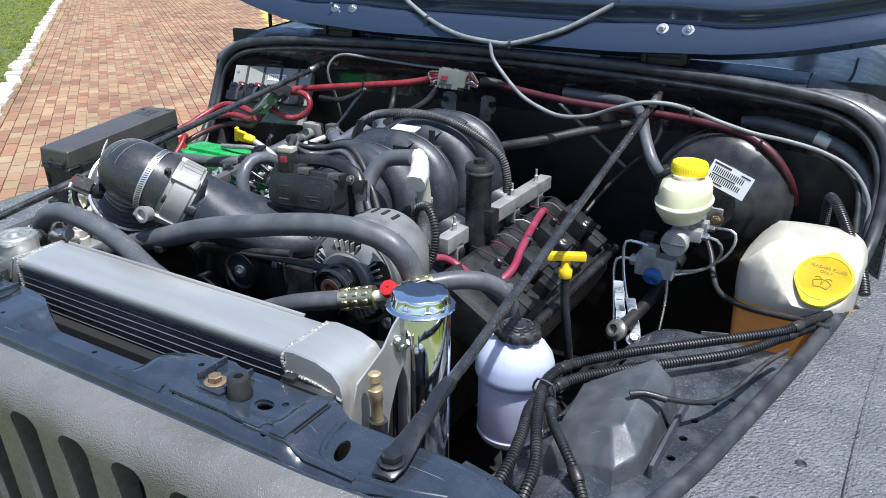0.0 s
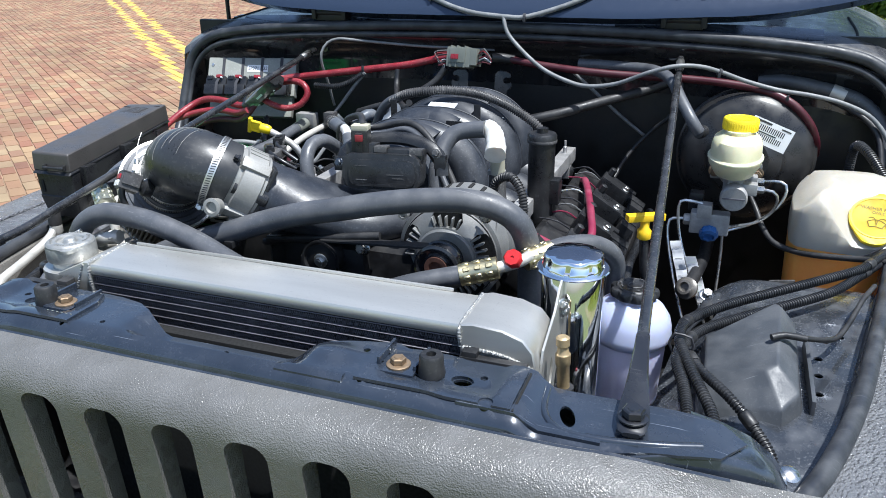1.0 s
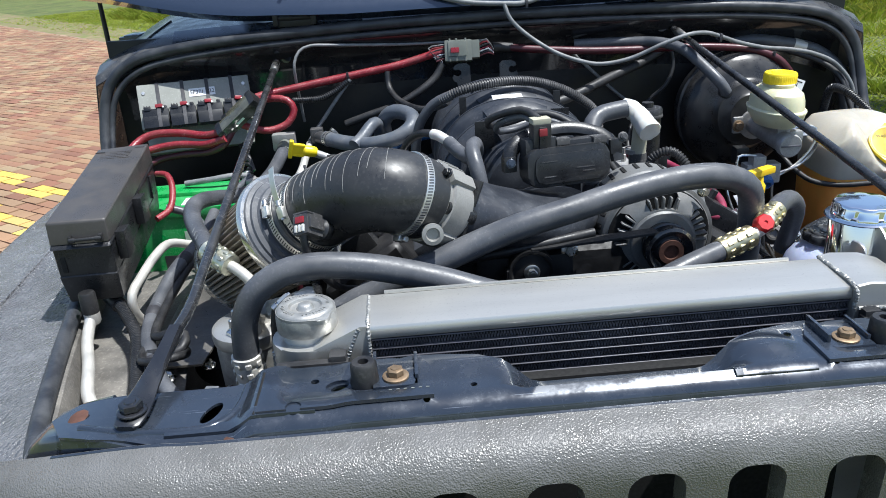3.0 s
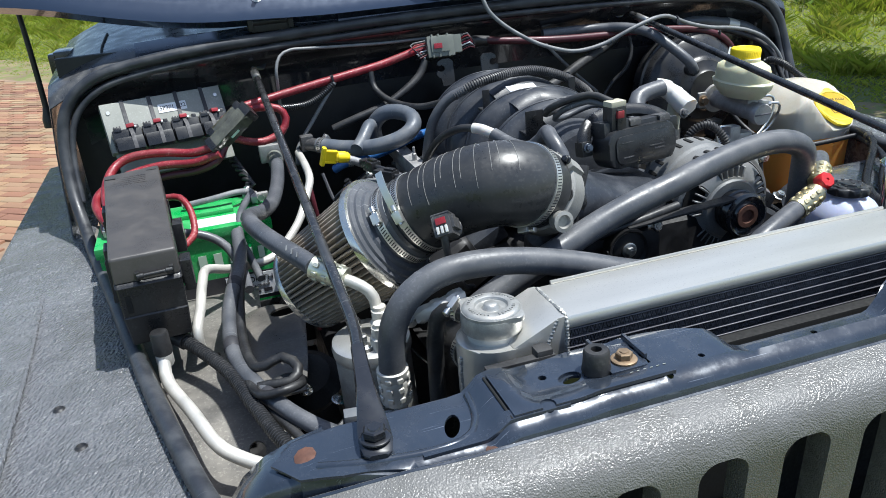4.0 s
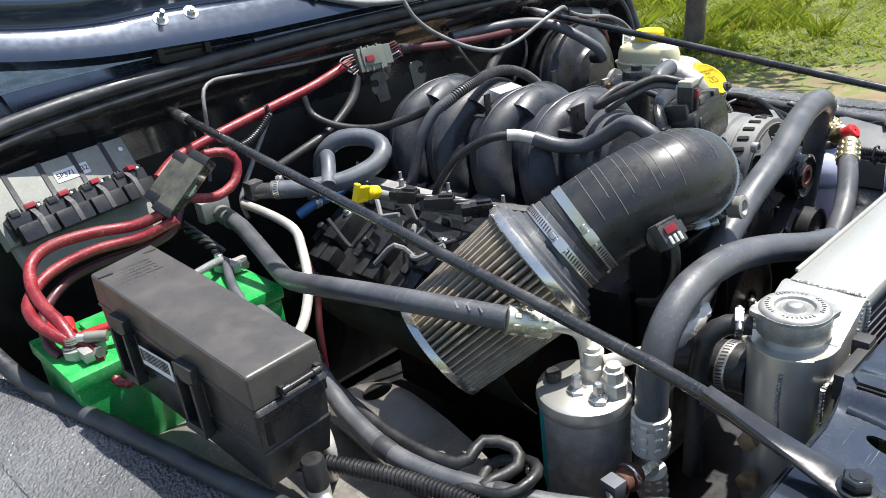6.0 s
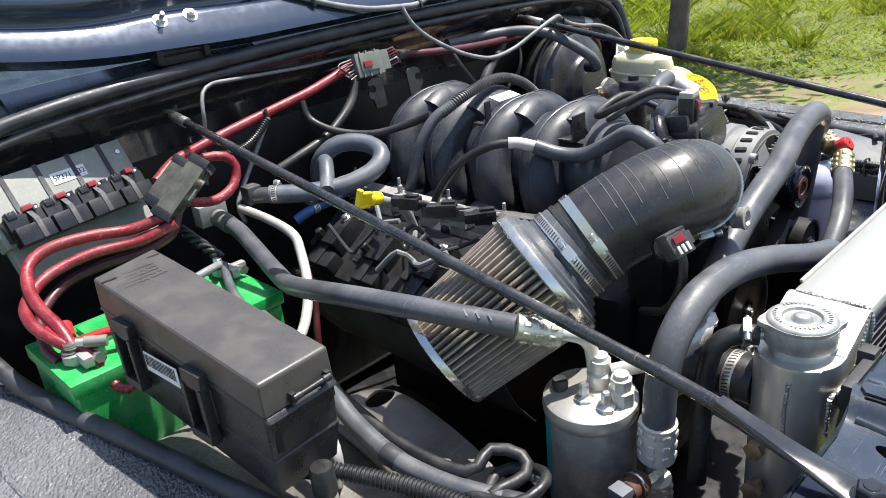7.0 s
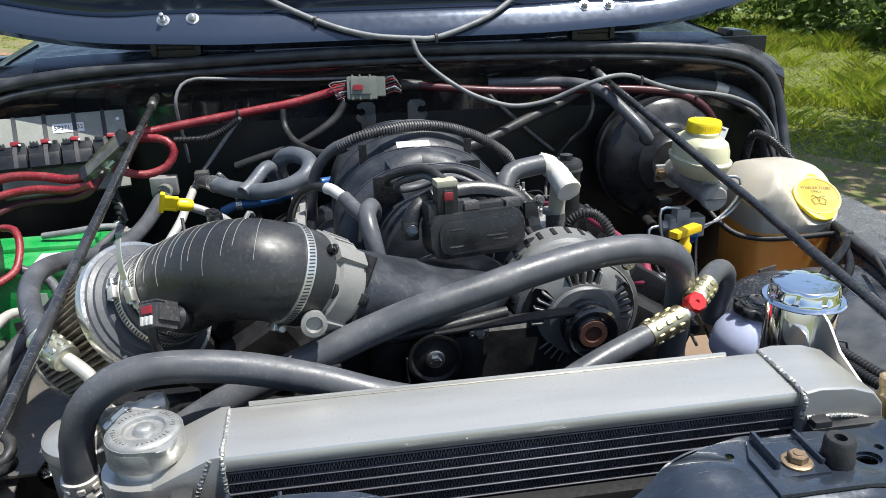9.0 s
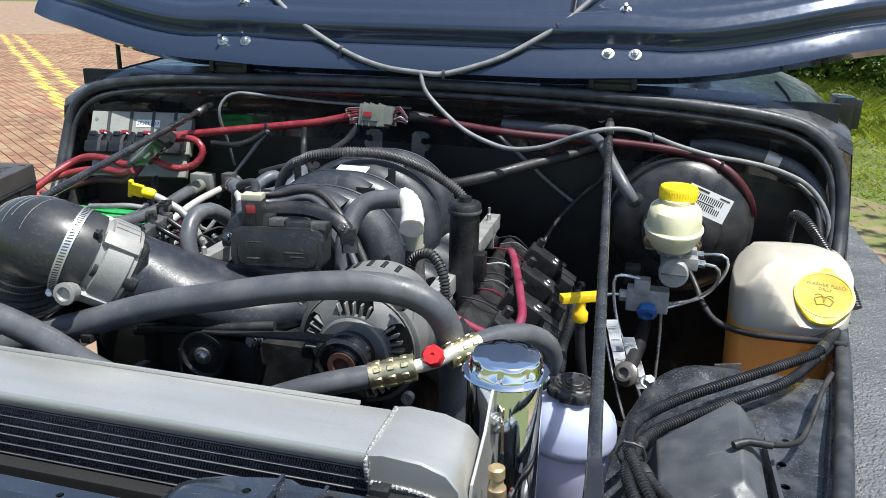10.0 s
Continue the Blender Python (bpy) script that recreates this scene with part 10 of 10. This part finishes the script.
def bush(x, y, r, h, seed, name="bush", label="leafy green bush at the edge of the lawn"):
    """A shrub of limbs and many small leaves in uneven clumps."""
    rnd = random.Random(seed)
    ob = thing(name, (x, y, -0.03), label, name, "bushes behind the lawn")
    limbs = B()
    v, f = [], []
    for i in range(14):
        a, t = rnd.random() * 6.283, 0.35 + 0.65 * rnd.random()
        tip = Vector((x + math.cos(a) * r * t, y + math.sin(a) * r * t, h * (0.35 + 0.6 * rnd.random())))
        mid = Vector((x, y, 0)).lerp(tip, 0.5) + Vector((0, 0, h * 0.12))
        tube(limbs, [(x + math.cos(a) * 0.1, y + math.sin(a) * 0.1, -0.03), mid, tip], 0.05, 6, 0.3, r_end=0.01)
        for c in range(5):
            cc = mid.lerp(tip, 0.3 + 0.8 * rnd.random()) + Vector((rnd.gauss(0, 0.3), rnd.gauss(0, 0.3), rnd.gauss(0, 0.25))) * r * 0.6
            for k in range(90):
                q = cc + Vector((rnd.gauss(0, 0.22), rnd.gauss(0, 0.22), rnd.gauss(0, 0.18))) * r * 0.8
                q.z = max(0.05, q.z)
                e1 = Vector((rnd.gauss(0, 1), rnd.gauss(0, 1), rnd.gauss(0, 1))).normalized() * (0.05 + 0.06 * rnd.random())
                e2 = e1.orthogonal().normalized() * e1.length * 0.5
                b = len(v)
                v += [q - e1, q + e2, q + e1, q - e2]
                f.append((b, b + 1, b + 2, b + 3))
    part("limb", limbs, BARK, ob)
    me = bpy.data.meshes.new("foliage")
    me.from_pydata([tuple(Vector(q) - OFFSET[ob]) for q in v], [], f)
    me.materials.append(LEAF)
    fo = new("foliage", me)
    fo.parent = ob


def tree(x, y, r, h, seed, girth=0.16):
    """A lawn tree: tapered trunk, limbs and an open crown of small leaves."""
    rnd = random.Random(seed)
    ob = thing("tree", (x, y, -0.03), "leafy green tree standing on the lawn", "tree", "lawn trees")
    trunk = tube(B(), [(x, y, -0.05), (x + 0.05, y - 0.04, h * 0.3), (x - 0.05, y + 0.06, h * 0.65), (x, y, h)], girth, 10, 0.3, r_end=0.05)
    part("trunk", trunk, BARK, ob)
    v, f = [], []
    for i in range(16):
        a, t = rnd.random() * 6.283, 0.4 + 0.6 * rnd.random()
        tip = Vector((x + math.cos(a) * r * t, y + math.sin(a) * r * t, h * (0.7 + 0.5 * rnd.random())))
        base = Vector((x, y, h * (0.5 + 0.3 * rnd.random())))
        part("limb", tube(B(), [base, base.lerp(tip, 0.5) + Vector((0, 0, 0.2)), tip], 0.06, 6, 0.3, r_end=0.012), BARK, ob)
        for c in range(5):
            cc = base.lerp(tip, 0.45 + 0.65 * rnd.random()) + Vector((rnd.gauss(0, 0.4), rnd.gauss(0, 0.4), rnd.gauss(0, 0.3)))
            for k in range(80):
                q = cc + Vector((rnd.gauss(0, 0.42), rnd.gauss(0, 0.42), rnd.gauss(0, 0.3)))
                e1 = Vector((rnd.gauss(0, 1), rnd.gauss(0, 1), rnd.gauss(0, 0.6))).normalized() * (0.06 + 0.06 * rnd.random())
                e2 = e1.orthogonal().normalized() * e1.length * 0.55
                b = len(v)
                v += [tuple(q + e - OFFSET[ob]) for e in (-e1, e2, e1, -e2)]
                f.append((b, b + 1, b + 2, b + 3))
    me = bpy.data.meshes.new("crown")
    me.from_pydata(v, [], f)
    me.materials.append(LEAF)
    new("crown", me).parent = ob


rb = random.Random(11)
tree(5.9, 3.8, 1.2, 4.6, 79, 0.10)
for i, (u, w) in enumerate(((7.0, 9.5), (11.5, 8.5), (16.0, 11.0), (0.5, 12.0))):
    q = C0 + CALONG * u + n90 * w
    tree(q.x, q.y, 2.4 + rb.random(), 4.2 + rb.random(), 80 + i)
for i in range(15):
    q = C0 + CALONG * (-7 + 2.1 * i + rb.random()) + n90 * (8.5 + 3.5 * rb.random())
    bush(q.x, q.y, 1.3 + 0.6 * rb.random(), 1.0 + 1.0 * rb.random(), 20 + i)
for i in range(7):
    q = A0 + ALONG * (22 + 4 * i + rb.random()) + ACROSS * (22 + 5 * rb.random())
    bush(q.x, q.y, 2.2 + rb.random(), 2.4 + 2.0 * rb.random(), 60 + i)


def pave():
    """Bricks in running bond; those by the car as pieces of their own, the rest joined."""
    L, W, H, J = 0.205, 0.100, 0.032, 0.006
    base = B()
    rbox(base, (0, 0, 0), (L - J, W - J, H), 0.004, None, 1)
    tmpl = [v.co.copy() for v in base.verts]
    base.verts.index_update()
    faces = [[v.index for v in f.verts] for f in base.faces]
    base.free()
    pm = bpy.data.meshes.new("brick")
    pm.from_pydata([tuple(c) for c in tmpl], [], faces)
    pm.materials.append(BRICK_O)
    ym = bpy.data.meshes.new("brick")
    ym.from_pydata([tuple(c) for c in tmpl], [], faces)
    ym.materials.append(BRICK_Y)
    rnd = random.Random(8)
    turn = math.atan2(ALONG.y, ALONG.x)
    v, f, yv, yf = [], [], [], []
    singles = 0
    off = OFFSET[road]
    far = [Vector((sx * (L - J) / 2 * k, sy * (W - J) / 2 * k, z)) for z, k in ((-0.01, 1.0), (H / 2, 0.955)) for sx, sy in ((-1, -1), (1, -1), (1, 1), (-1, 1))]
    far_faces = [[4, 5, 6, 7], [0, 1, 5, 4], [1, 2, 6, 5], [2, 3, 7, 6], [3, 0, 4, 7]]
    for j in range(-2, 150):
        for i in range(-12, 120):
            s, w = (i + 0.5 * (j % 2)) * L, (j + 0.5) * W
            q = A0 + ALONG * s + ACROSS * w
            lane = (q - C0).dot(n90)
            if lane > -0.12 or (q.x > -1.3 and q.y < 6.0):
                continue
            # double yellow line, parallel to the middle of the road
            mid = (q - Vector((-5.2, 6.75, 0))).dot(Vector((0.70, 0.714, 0)))
            stripe = min(abs(mid - 0.2), abs(mid + 0.2)) < 0.085 and rnd.random() < 0.9
            jig = Matrix.Translation((q.x, q.y, -0.004 - H / 2 + 0.012 + 0.004 * rnd.random())) @ Matrix.Rotation(turn + rnd.gauss(0, 0.02), 4, "Z") @ Matrix.Rotation(rnd.gauss(0, 0.012), 4, "X")
            near = 0.9 < s + 4.0 < 5.2 and 3.2 < w < 5.2
            if near and singles < 298:
                ob = new("brick", ym if stripe else pm)
                ob.parent = road
                ob.matrix_basis = Matrix.Translation(-off) @ jig
                singles += 1
                continue
            vv, ff = (yv, yf) if stripe else (v, f)
            b = len(vv)
            vv += [tuple(jig @ c - off) for c in far]
            ff += [[b + k for k in fc] for fc in far_faces]
    for nm, vv, ff, mt in (("brick_paving", v, f, BRICK), ("yellow_line_bricks", yv, yf, BRICK_Y)):
        me = bpy.data.meshes.new(nm)
        me.from_pydata(vv, [], ff)
        me.materials.append(mt)
        ob = new(nm, me)
        ob.parent = road
        tagged(ob, "worn red-brown paving bricks" if mt is BRICK else "bricks under a faded double yellow line", kind="stuff")


pave()
